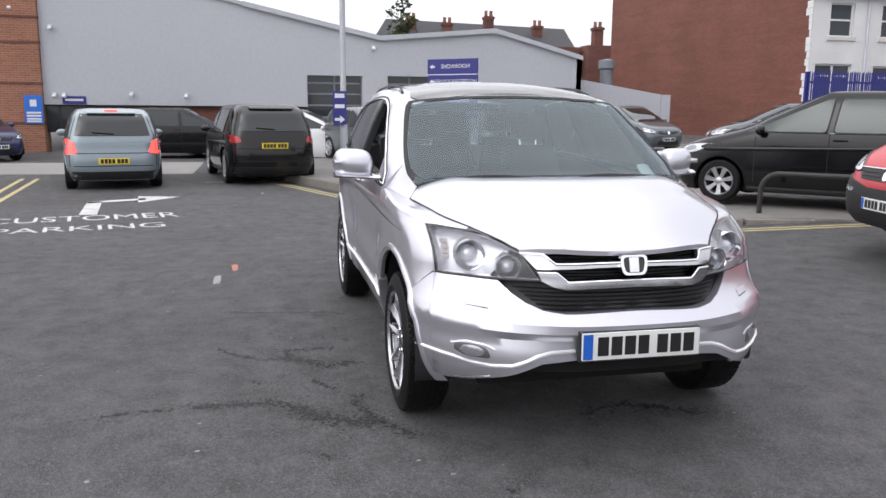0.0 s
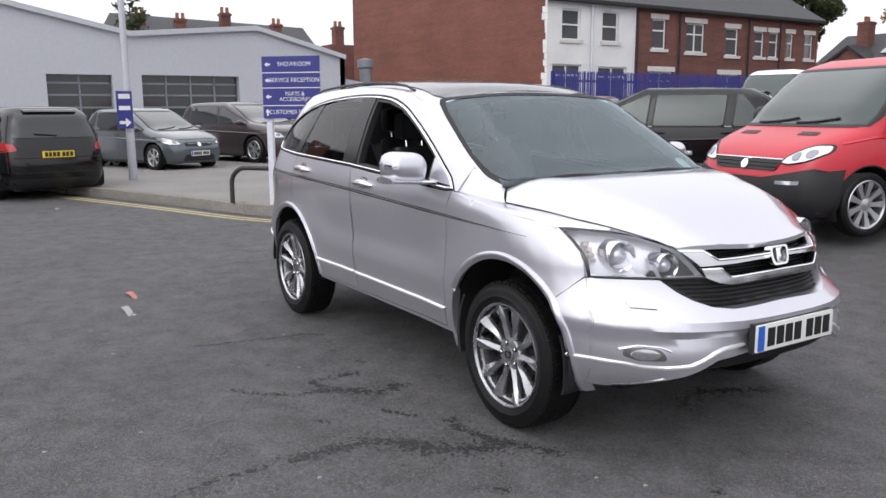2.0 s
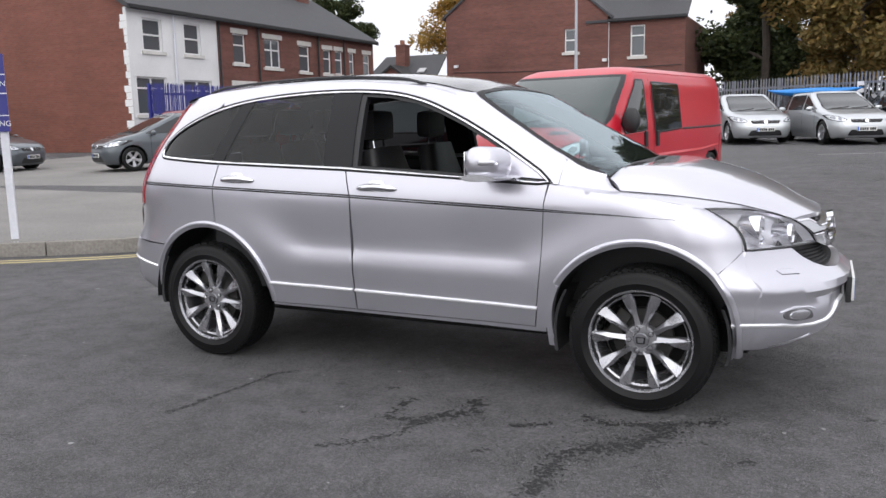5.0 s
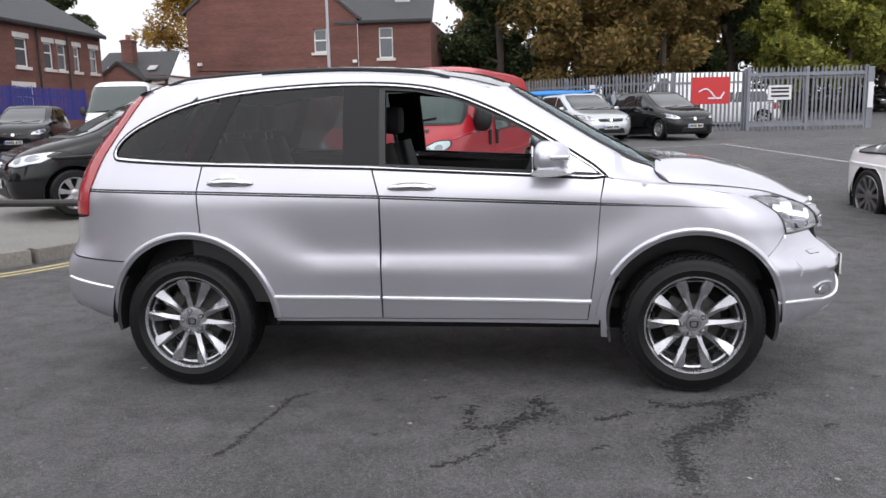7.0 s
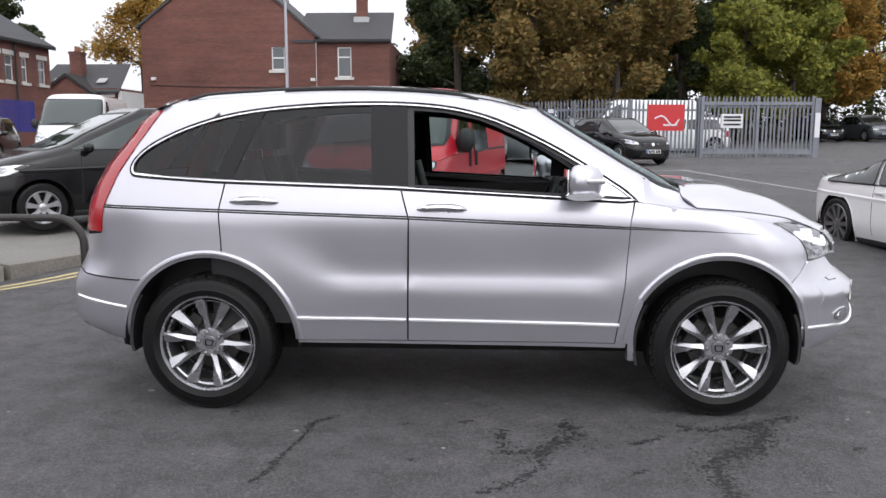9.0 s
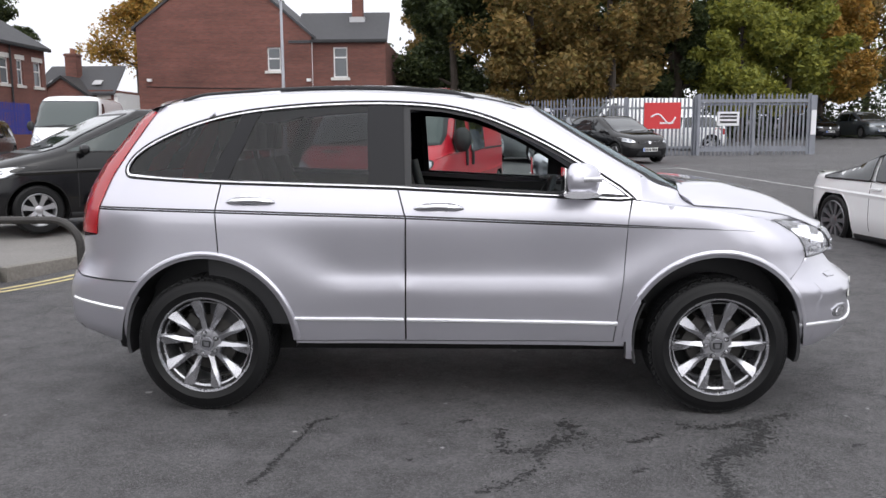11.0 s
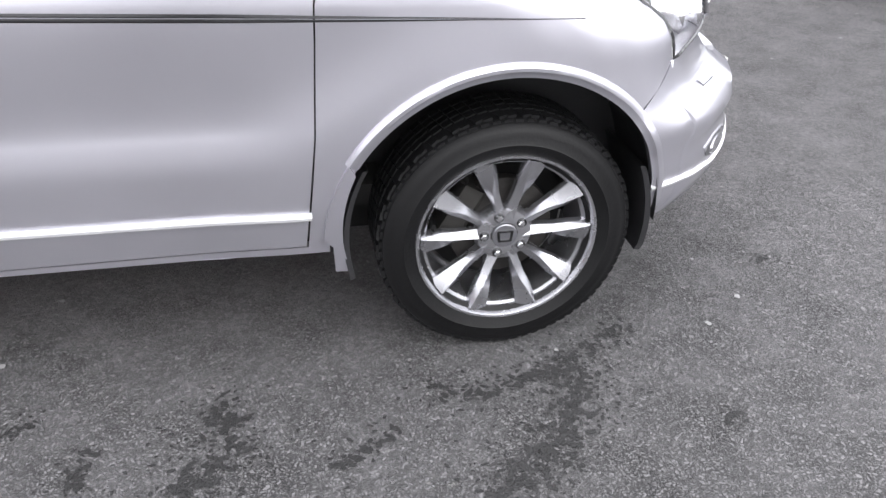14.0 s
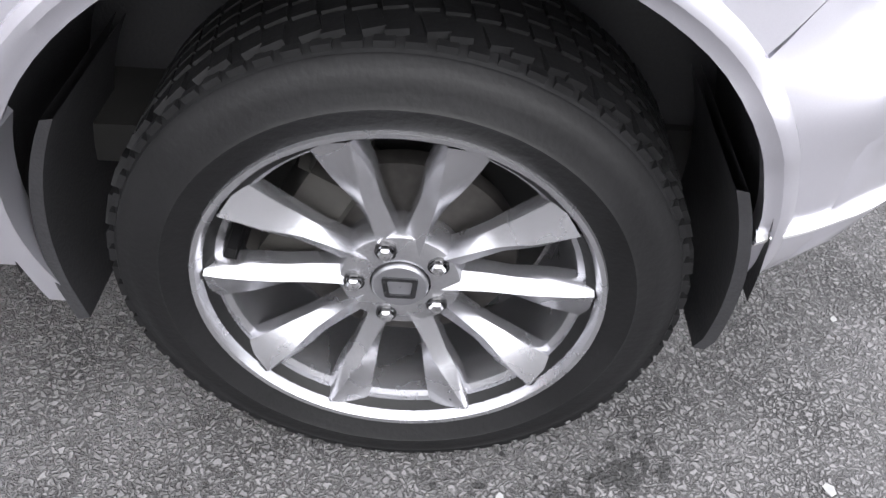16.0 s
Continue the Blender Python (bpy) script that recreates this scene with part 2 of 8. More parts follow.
CLOTH = worn("dark_leather", (0.02, 0.02, 0.022), 0.45, 0, 0, 0.3, 8, 150, 0.15)
CLEAR = pane("clear_glass", (0.84, 0.93, 0.9), 1.0, 0.85, 1.45)
SCREEN = pane("windscreen_glass", (0.70, 0.86, 0.88), 0.9, 0.85, 1.95, (0.86, 0.98, 1.03))
TINTED = pane("privacy_glass", (0.32, 0.32, 0.34), 0.8, 0.9)
ROOFGLASS = base("dark_roof_glass", (0.012, 0.012, 0.014), 0.12, 0, 0.6)
LENS = pane("lamp_lens", (0.97, 0.97, 1.0), 1.0, 0.96)
REDLENS = base("red_lamp_lens", (0.36, 0.010, 0.016), 0.15, 0, 0.3)
ORANGE = base("orange_lens", (0.8, 0.25, 0.03), 0.15, 0, 1.0)
PLATEW = base("white_plate", (0.75, 0.75, 0.73), 0.35)
PLATEY = base("yellow_plate", (0.75, 0.55, 0.03), 0.35)
PLATEB = base("blue_plate_band", (0.02, 0.12, 0.55), 0.35)
INK = base("black_ink", (0.01, 0.01, 0.01), 0.5)
DISC = worn("brake_disc_iron", (0.045, 0.042, 0.04), 0.6, 0.6, 0, 0.3, 10, 80)

# ---- ground, kerb and road paint ----
def noise_mix(t, co, scale, detail=4.0, lo=0.4, hi=0.6, rough=0.55):
    nz = t.nodes.new("ShaderNodeTexNoise")
    nz.inputs["Scale"].default_value, nz.inputs["Detail"].default_value, nz.inputs["Roughness"].default_value = scale, detail, rough
    t.links.new(co, nz.inputs["Vector"])
    mr = t.nodes.new("ShaderNodeMapRange")
    mr.inputs["From Min"].default_value, mr.inputs["From Max"].default_value = lo, hi
    t.links.new(nz.outputs["Fac"], mr.inputs["Value"])
    return mr.outputs[0]


def asphalt(name, dark, light, chip=0.5):
    """Worn chippings: stones of uneven tone in dark binder, with broad stains."""
    m = base(name, light, 0.8)
    t = m.node_tree
    b = t.nodes["Principled BSDF"]
    co = t.nodes.new("ShaderNodeTexCoord").outputs["Object"]
    wob = t.nodes.new("ShaderNodeTexNoise")
    wob.inputs["Scale"].default_value, wob.inputs["Detail"].default_value = 60, 3
    t.links.new(co, wob.inputs["Vector"])
    shift = t.nodes.new("ShaderNodeVectorMath")
    shift.operation = "MULTIPLY_ADD"
    shift.inputs[1].default_value = (0.034, 0.034, 0.034)
    t.links.new(wob.outputs["Color"], shift.inputs[0])
    t.links.new(co, shift.inputs[2])
    co_w = shift.outputs[0]
    vor = t.nodes.new("ShaderNodeTexVoronoi")
    vor.inputs["Scale"].default_value = 96
    t.links.new(co_w, vor.inputs["Vector"])
    edge = t.nodes.new("ShaderNodeTexVoronoi")
    edge.feature = "DISTANCE_TO_EDGE"
    edge.inputs["Scale"].default_value = 96
    t.links.new(co_w, edge.inputs["Vector"])
    tone = t.nodes.new("ShaderNodeSeparateColor")
    t.links.new(vor.outputs["Color"], tone.inputs[0])
    ramp = t.nodes.new("ShaderNodeValToRGB")
    ramp.color_ramp.elements[0].color = (*[c * 0.78 for c in light], 1)
    ramp.color_ramp.elements[1].color = (*[c * 1.22 for c in light], 1)
    e = ramp.color_ramp.elements.new(0.993)
    e.color = (*[c * 1.32 for c in light], 1)
    ramp.color_ramp.elements[-1].color = (0.24, 0.235, 0.23, 1)
    t.links.new(tone.outputs[0], ramp.inputs[0])
    gap = t.nodes.new("ShaderNodeMapRange")
    gap.inputs["From Min"].default_value, gap.inputs["From Max"].default_value = -0.02, 0.20
    t.links.new(edge.outputs["Distance"], gap.inputs["Value"])
    worn_in = noise_mix(t, co, 5.0, 7, 0.34, 0.66)
    gapw = t.nodes.new("ShaderNodeMath")
    gapw.operation = "MULTIPLY_ADD"
    inv = t.nodes.new("ShaderNodeMath")
    inv.operation = "SUBTRACT"
    inv.inputs[0].default_value = 1.0
    t.links.new(gap.outputs[0], inv.inputs[1])
    mul = t.nodes.new("ShaderNodeMath")
    mul.operation = "MULTIPLY"
    t.links.new(inv.outputs[0], mul.inputs[0])
    t.links.new(worn_in, mul.inputs[1])
    mix = t.nodes.new("ShaderNodeMixRGB")
    t.links.new(mul.outputs[0], mix.inputs["Fac"])
    t.links.new(ramp.outputs[0], mix.inputs["Color1"])
    mix.inputs["Color2"].default_value = (*dark, 1)
    fine = noise_mix(t, co, 150, 6, 0.3, 0.7, 0.75)
    broad = noise_mix(t, co, 0.55, 8, 0.28, 0.72, 0.68)
    both_n = t.nodes.new("ShaderNodeMath")
    both_n.operation = "MULTIPLY_ADD"
    both_n.inputs[1].default_value = 0.42
    both_n.inputs[2].default_value = 0.52
    t.links.new(broad, both_n.inputs[0])
    fm = t.nodes.new("ShaderNodeMath")
    fm.operation = "MULTIPLY_ADD"
    fm.inputs[1].default_value = 0.5
    t.links.new(fine, fm.inputs[0])
    t.links.new(both_n.outputs[0], fm.inputs[2])
    sc = t.nodes.new("ShaderNodeVectorMath")
    sc.operation = "SCALE"
    t.links.new(mix.outputs[0], sc.inputs[0])
    t.links.new(fm.outputs[0], sc.inputs["Scale"])
    t.links.new(sc.outputs[0], b.inputs["Base Color"])
    bp = t.nodes.new("ShaderNodeBump")
    bp.inputs["Strength"].default_value, bp.inputs["Distance"].default_value = 1.0, 0.007
    hm = t.nodes.new("ShaderNodeMath")
    hm.operation = "MULTIPLY_ADD"
    hm.inputs[1].default_value = 0.6
    t.links.new(tone.outputs[1], hm.inputs[0])
    t.links.new(gap.outputs[0], hm.inputs[2])
    t.links.new(hm.outputs[0], bp.inputs["Height"])
    t.links.new(bp.outputs[0], b.inputs["Normal"])
    b.inputs["Roughness"].default_value = 0.72
    return m


def rise(x, y):
    """The yard climbs gently beyond the parked van."""
    d = 0.2 * x + 0.98 * y - 4.0
    return 0.022 * (0.5 * (d + math.sqrt(d * d + 4.0)))


def ground_z(x, y):
    t = min(1.0, max(0.0, (y - 2.0) / 5.0))
    return 0.15 * t * t * (3 - 2 * t) + (rise(x, y) if y > 2 else 0.0) * t


ASPHALT = asphalt("worn_asphalt", (0.026, 0.026, 0.027), (0.148, 0.144, 0.147))
bm = bmesh.new()
ys = [-300, -60, -15, -6, -3, 0, 1.5] + [2 + 0.25 * i for i in range(21)] + [8, 10, 14, 20, 30, 50, 100, 300]
xs = [-300, -100, -40, -25, -15, -8, -4, -2, 0, 2, 4, 8, 15, 30, 60, 120, 300]
quads(bm, [[(x, y, ground_z(x, y)) for x in xs] for y in ys])
for f in bm.faces:
    f.normal_update()
    if f.normal.z < 0:
        f.normal_flip()
mesh_thing("ground", bm, ASPHALT, "grey worn asphalt of the yard", "ground", kind="structure")

CONCRETE = worn("pale_concrete", (0.27, 0.26, 0.25), 0.85, 0, 0, 0.25, 0.8, 30, 0.3)
KERB = worn("kerb_stone", (0.21, 0.195, 0.175), 0.85, 0, 0, 0.3, 3, 40, 0.4, 0.12)
PAVING = worn("dirty_forecourt", (0.20, 0.19, 0.18), 0.85, 0, 0, 0.35, 0.7, 40, 0.3)
YELLOW = worn("yellow_road_paint", (0.50, 0.42, 0.22), 0.8, 0, 0, 0.3, 5, 60, 0.2)
ROADWHITE = worn("white_road_paint", (0.55, 0.55, 0.54), 0.8, 0, 0, 0.35, 4, 50, 0.2)

# the kerb's curve: along the road, then round into the yard
kerb_line = [(-30.0, -6.2), (-20.0, -3.3), (-15.0, -1.9), (-12.0, -0.95), (-9.0, 0.15), (-7.0, 0.85), (-6.0, 1.40), (-5.2, 1.95), (-4.65, 2.55), (-4.25, 3.3), (-3.95, 4.2), (-3.7, 5.2), (-3.45, 6.2), (-3.2, 7.4)]
KT = curve([(i, p[0]) for i, p in enumerate(kerb_line)]), curve([(i, p[1]) for i, p in enumerate(kerb_line)])


def kerb_at(s, off=0.0):
    p = np.array([float(KT[0](s)), float(KT[1](s))])
    q = np.array([float(KT[0](s + 0.02)) - float(KT[0](s - 0.02)), float(KT[1](s + 0.02)) - float(KT[1](s - 0.02))])
    q /= np.linalg.norm(q)
    return p + off * np.array([-q[1], q[0]])


# forecourt: a raised sheet behind the kerb
TOPZ = 0.155
bm = bmesh.new()
outline = [tuple(kerb_at(s, 0.12)) for s in np.linspace(1, 12.9, 60)] + [(-3.4, 9.0), (-6.0, 18.5), (-23.2, 19.0), (-23.9, 10.0), (-23.9, -4.2)]
sheet(bm, outline, lambda x, y: (x, y, TOPZ + (rise(x, y) if y > 4 else 0.0) * min(1.0, max(0.0, (y - 4) / 4))), 1.2)
mesh_thing("forecourt", bm, PAVING, "pale dirty concrete forecourt behind the kerb", "pavement", kind="structure")
bm = bmesh.new()
quads(bm, [[(x, y, 0.004) for x in (-18.4, -14.0 + 0.06 * y)] for y in np.linspace(-14, -3.0, 8)])
for f in bm.faces:
    f.normal_update()
    if f.normal.z < 0:
        f.normal_flip()
mesh_thing("road_band", bm, CONCRETE, "pale concrete strip across the road end", "pavement", kind="structure")

# double yellow lines beside the kerb
for off in (-0.26, -0.40):
    bm = bmesh.new()
    rows = []
    for s in np.linspace(2.0, 12.8, 90):
        a, b = kerb_at(s, off), kerb_at(s, off - 0.065)
        rows.append([(*a, ground_z(*a) + 0.004), (*b, ground_z(*b) + 0.004)])
    quads(bm, rows)
    for f in bm.faces:
        f.normal_update()
        if f.normal.z < 0:
            f.normal_flip()
    mesh_thing("yellow_line", bm, YELLOW, "worn yellow kerbside line painted on the asphalt", "road marking", "double yellow lines", "structure")
for a, b in (((-7.6, -5.5), (-13.2, -6.1)), ((-7.7, -5.75), (-13.2, -6.4))):
    bm = bmesh.new()
    quads(bm, [[(a[0], a[1], 0.004), (b[0], b[1], 0.004)], [(a[0], a[1] + 0.09, 0.004), (b[0], b[1] + 0.09, 0.004)]])
    bmesh.ops.recalc_face_normals(bm, faces=bm.faces)
    for f in bm.faces:
        if f.normal.z < 0:
            f.normal_flip()
    mesh_thing("yellow_line", bm, YELLOW, "worn yellow line on the far side of the road", "road marking", "double yellow lines", "structure")


def strip_on_ground(a, b, w, material, label):
    a, b = Vector((*a, 0)), Vector((*b, 0))
    d = (b - a).normalized()
    n = Vector((-d.y, d.x, 0)) * w / 2
    bm = bmesh.new()
    rows = []
    for t in np.linspace(0, 1, 20):
        p = a.lerp(b, t)
        rows.append([(q.x, q.y, ground_z(q.x, q.y) + 0.004) for q in (p - n, p + n)])
    quads(bm, rows)
    for f in bm.faces:
        f.normal_update()
        if f.normal.z < 0:
            f.normal_flip()
    return mesh_thing("painted_line", bm, material, label, "road marking", kind="structure")


strip_on_ground((1.9, 16.6), (6.2, 18.2), 0.06, ROADWHITE, "faint white bay line on the asphalt")
strip_on_ground((5.9, 18.4), (6.9, 11.2), 0.06, ROADWHITE, "faint white line across the yard")
strip_on_ground((-11.9, -2.6), (-12.1, -0.2), 0.05, ROADWHITE, "faint pale seam across the road")

# words and arrow on the road, read by traffic that drives towards the workshop
WORDS = Matrix(((0, -1.0, 0, 0), (1.0, 0, 0, 0), (0, 0, 1, 0), (0, 0, 0, 1)))
for text, x, y, sx, sy in (("CUSTOMER", -6.05, -5.02, 0.62, 0.78), ("PARKING", -5.15, -4.72, 0.62, 0.62)):
    cu = bpy.data.curves.new(text.lower(), "FONT")
    cu.body, cu.size, cu.extrude = text, 1.0, 0.0
    tmp = bpy.data.objects.new("text", cu)
    scene.collection.objects.link(tmp)
    bpy.context.view_layer.update()
    me = bpy.data.meshes.new_from_object(tmp)
    bpy.data.objects.remove(tmp)
    me.materials.append(ROADWHITE)
    ob = new("road_lettering", me)
    wid = max(v.co.x for v in me.vertices)
    ob.matrix_basis = Matrix.Translation((x, y, 0.005)) @ Matrix.Rotation(radians(101), 4, "Z") @ Matrix.Diagonal((2.45 / wid if text == "CUSTOMER" else 2.05 / wid, sy, 1, 1))
    tagged(ob, f"worn white {text} lettering on the asphalt", "road marking", kind="structure")
bm = bmesh.new()
for pts in ([(-6.9, -4.02), (-6.9, -3.78), (-8.6, -4.0), (-8.6, -4.22)], [(-8.6, -4.22), (-8.35, -4.18), (-8.75, -3.35), (-9.0, -3.4)], [(-8.35, -3.42), (-9.35, -3.55), (-9.15, -2.85)]):
    f = bm.faces.new([bm.verts.new((x, y, 0.005)) for x, y in pts])
    f.normal_update()
    if f.normal.z < 0:
        f.normal_flip()
mesh_thing("road_arrow", bm, ROADWHITE, "white turn arrow painted on the asphalt", "road marking", kind="structure")

# tar stains and cracks: thin irregular patches just above the asphalt
TAR = worn("fresh_tar", (0.026, 0.0255, 0.026), 0.6, 0, 0, 0.5, 40, 200, 0.8)


def stain(points, width, seed, label="dark tar stain on the asphalt", name="tar_stain", gaps=0.25, blob=0.5):
    """Ragged dark spots scattered along a line."""
    rng = random.Random(seed)
    verts, faces = [], []
    pts = sampled(points, 0.012, False)
    for i, (x, y) in enumerate(pts):
        w = width(i / len(pts)) if callable(width) else width
        if rng.random() < gaps:
            continue
        for _ in range(max(2, int(w * 80))):
            d = rng.gauss(0, 1)
            a = rng.uniform(0, 2 * math.pi)
            cx, cy = x + d * w * 0.6 * math.cos(a), y + d * w * 0.6 * math.sin(a)
            r = rng.uniform(0.002, 0.0068) * (0.7 + blob) * (1.25 if abs(d) < 0.7 else 0.7)
            n = rng.randint(5, 9)
            turn = rng.uniform(0, 6.28)
            k = len(verts)
            z = ground_z(cx, cy) + 0.002 + 0.0012 * rng.random()
            long = rng.uniform(1.0, 2.2)
            for q in range(n):
                e = rng.uniform(0.45, 1.35) * r
                u, v = e * long * math.cos(2 * math.pi * q / n), e * math.sin(2 * math.pi * q / n)
                verts.append((cx + u * math.cos(turn) - v * math.sin(turn), cy + u * math.sin(turn) + v * math.cos(turn), z))
            faces.append(list(range(k, k + n)))
    me = bpy.data.meshes.new(name)
    me.from_pydata(verts, [], faces)
    bm = bmesh.new()
    bm.from_mesh(me)
    bpy.data.meshes.remove(me)
    return mesh_thing(name, bm, TAR, label, "stain", kind="stuff", flat=True)

# ---- the silver car: its surfaces ----
BODY_W = curve([(0.20, 0.80), (0.30, 0.835), (0.36, 0.848), (0.45, 0.868), (0.50, 0.876), (0.58, 0.887), (0.645, 0.8955), (0.665, 0.8945), (0.70, 0.884), (0.74, 0.881), (0.82, 0.889), (0.92, 0.901), (0.99, 0.906), (1.05, 0.899), (1.12, 0.880), (1.20, 0.856), (1.30, 0.822), (1.40, 0.782), (1.50, 0.736), (1.58, 0.69), (1.66, 0.63)])
BODY_F = curve([(0.20, 2.00), (0.28, 2.06), (0.34, 2.13), (0.42, 2.18), (0.50, 2.18), (0.55, 2.178), (0.575, 2.186), (0.60, 2.212), (0.635, 2.212), (0.68, 2.155), (0.74, 2.125), (0.80, 2.12), (0.86, 2.105), (0.91, 2.06), (0.95, 1.99), (1.0, 1.88), (1.06, 1.70), (1.10, 1.46), (1.14, 1.24), (1.24, 1.02), (1.40, 0.73), (1.57, 0.42), (1.66, 0.22)])
BODY_R = curve([(0.20, 1.85), (0.34, 2.0), (0.41, 2.15), (0.485, 2.175), (0.626, 2.165), (0.688, 2.145), (0.78, 2.09), (0.918, 2.07), (1.084, 2.04), (1.263, 1.955), (1.41, 1.84), (1.576, 1.70), (1.66, 1.55)])
BODY_S = curve([(0.20, 0.81), (0.30, 0.843), (0.36, 0.858), (0.45, 0.878), (0.50, 0.887), (0.58, 0.898), (0.66, 0.905), (0.74, 0.908), (0.82, 0.907), (0.92, 0.906), (0.99, 0.906), (1.05, 0.899), (1.12, 0.880), (1.20, 0.856), (1.30, 0.822), (1.40, 0.782), (1.50, 0.736), (1.58, 0.69), (1.66, 0.63)])
POW = 6.0


# plan of the nose: how far the corners fall back, low, high and at the screen
ARC_S = np.linspace(0, 1, 400)
LOW_U = curve([(0, 1), (0.2, 0.998), (0.4, 0.989), (0.59, 0.966), (0.70, 0.935), (0.829, 0.885), (0.91, 0.84), (0.96, 0.795), (0.985, 0.755), (0.996, 0.70), (1.0, 0.60)])(ARC_S)
HIGH_U = curve([(0, 1), (0.15, 0.998), (0.30, 0.988), (0.38, 0.976), (0.45, 0.958), (0.52, 0.94), (0.612, 0.913), (0.76, 0.866), (0.875, 0.825), (0.93, 0.79), (0.965, 0.745), (0.985, 0.69), (0.995, 0.62), (1.0, 0.5)])(ARC_S)
TOP_U = (1 - ARC_S**POW) ** (1 / POW)


def plan(z):
    k = min(1.0, max(0.0, (z - 0.5) / 0.3))
    m = min(1.0, max(0.0, (z - 1.0) / 0.1))
    m = m * m * (3 - 2 * m)
    return (LOW_U * (1 - k) + HIGH_U * k) * (1 - m) + TOP_U * m


def flank(x, z):
    """Half width of the flank: creased along the doors, swelling round the wheel arches."""
    d = min(math.hypot(x - 1.30, z - 0.365) - 0.02, math.hypot(x + 1.295, z - 0.365) * 0.90)
    k = min(1.0, max(0.0, (d - 0.50) / 0.26))
    k = k * k * (3 - 2 * k)
    return float(BODY_S(z)) * (1 - k) + float(BODY_W(z)) * k


def half_width(x, z):
    if x > 0:
        return float(flank(x, z) * np.interp(-x / float(BODY_F(z)), -plan(z), ARC_S))
    return float(flank(x, z) * max(1e-6, 1 - min(1.0, abs(x) / BODY_R(z)) ** POW) ** (1 / POW))


def nose_x(y, z):
    return float(BODY_F(z) * np.interp(abs(y) / flank(1.80, z), ARC_S, plan(z)))


def tail_x(y, z):
    return -float(BODY_R(z) * max(1e-6, 1 - min(1.0, abs(y) / BODY_W(z)) ** POW) ** (1 / POW))


def side_map(sign):
    return lambda x, z, out=0.0: (x, sign * (half_width(x, z) + out), z)


def nose_map(y, z, out=0.0):
    return (nose_x(y, z) + out, y, z)


def screen_map(y, z, out=0.0):
    return (min(nose_x(y, z), 1.20 - 0.089 * (y / 0.75) ** 2) + out, y, z)


def tail_map(y, z, out=0.0):
    return (tail_x(y, z) - out, y, z)


SEAM_F, SEAM_R = 0.83, 0.965
KR = (1 - SEAM_R**POW) ** (1 / POW)


def seam_y(z):
    return half_width(SEAM_F * float(BODY_F(z)), z)


def both(outline, step, material, name, parent, depth=0.02, label="", holes=()):
    """A body panel on each flank of the car."""
    made = []
    for sign in (-1, 1):
        to = side_map(sign)
        bm = sheet(bmesh.new(), outline, to, step, holes, rim=lambda x, z: (x, sign * (half_width(x, z) - depth), z), flip=sign > 0)
        made.append(part(name, bm, material, parent, label))
    return made


FAC, RAC = (1.30, 0.365), (-1.295, 0.365)
FR, RR = 0.452, 0.445


def front_arch(r, a0, a1, n=24):
    """The front arch's edge, drawn in towards the tyre at its fore end."""
    out = []
    for i in range(n + 1):
        a = a0 + (a1 - a0) * i / n
        k = min(1.0, max(0.0, (50 - a) / 58))
        q = r - 0.028 * k * k * (3 - 2 * k)
        out.append((FAC[0] + q * math.cos(radians(a)), FAC[1] + q * math.sin(radians(a))))
    return out
DLO = [(-1.681, 1.221), (-1.243, 1.197), (-0.331, 1.167), (0.80, 1.107), (0.854, 1.111), (0.80, 1.155), (0.694, 1.224), (0.56, 1.308), (0.408, 1.392), (0.26, 1.462), (0.124, 1.517), (-0.074, 1.566), (-0.356, 1.586), (-0.697, 1.581), (-1.07, 1.55), (-1.332, 1.493), (-1.568, 1.399), (-1.675, 1.327), (-1.716, 1.265), (-1.707, 1.232)]


def softened(pts, times=2):
    """An open line with its corners cut, ends kept."""
    for _ in range(times):
        out = [pts[0]]
        for (ax, ay), (bx, by) in zip(pts[:-1], pts[1:]):
            out += [(0.75 * ax + 0.25 * bx, 0.75 * ay + 0.25 * by), (0.25 * ax + 0.75 * bx, 0.25 * ay + 0.75 * by)]
        pts = out + [pts[-1]]
    return pts


WINDOW_TOP = softened(DLO[5:] + DLO[:2])
DLO = DLO[2:5] + WINDOW_TOP
TAILFRONT = [(-1.60, 1.55), (-1.70, 1.39), (-1.80, 1.22), (-1.865, 1.06), (-1.882, 0.925)]

suv = thing("sports_utility_car", "silver metallic five-door family SUV parked on the asphalt, driver's window open", "car")

# flanks
both([(0.786, 0.374), (0.846, 0.374)] + front_arch(FR, 178, 44, 30) + [(1.70, 0.745)] + [(nose_x(0.783, z) - 0.004, z) for z in (0.80, 0.85, 0.90, 0.95, 0.987)] + [(1.50, 1.005), (1.35, 1.03), (1.2, 1.048), (1.0, 1.073), (0.862, 1.098), (0.840, 1.0), (0.837, 0.924), (0.823, 0.695)], 0.026, SILVER, "front_wing", suv)
f_doors = both([(0.781, 0.378), (-0.269, 0.378), (-0.260, 1.01), (-0.302, 1.163), (0.80, 1.104), (0.852, 1.098), (0.836, 1.0), (0.833, 0.924), (0.819, 0.695)], 0.05, SILVER, "front_door", suv)
r_arc = arc(*RAC, RR + 0.004, 2, 79, 20)
r_doors = both([(-0.277, 0.378), (-0.268, 1.01), (-0.310, 1.163), (-1.193, 1.192), (-1.222, 1.05), (-1.212, 0.836)] + r_arc[::-1] + [(-0.846, 0.378)], 0.05, SILVER, "rear_door", suv)
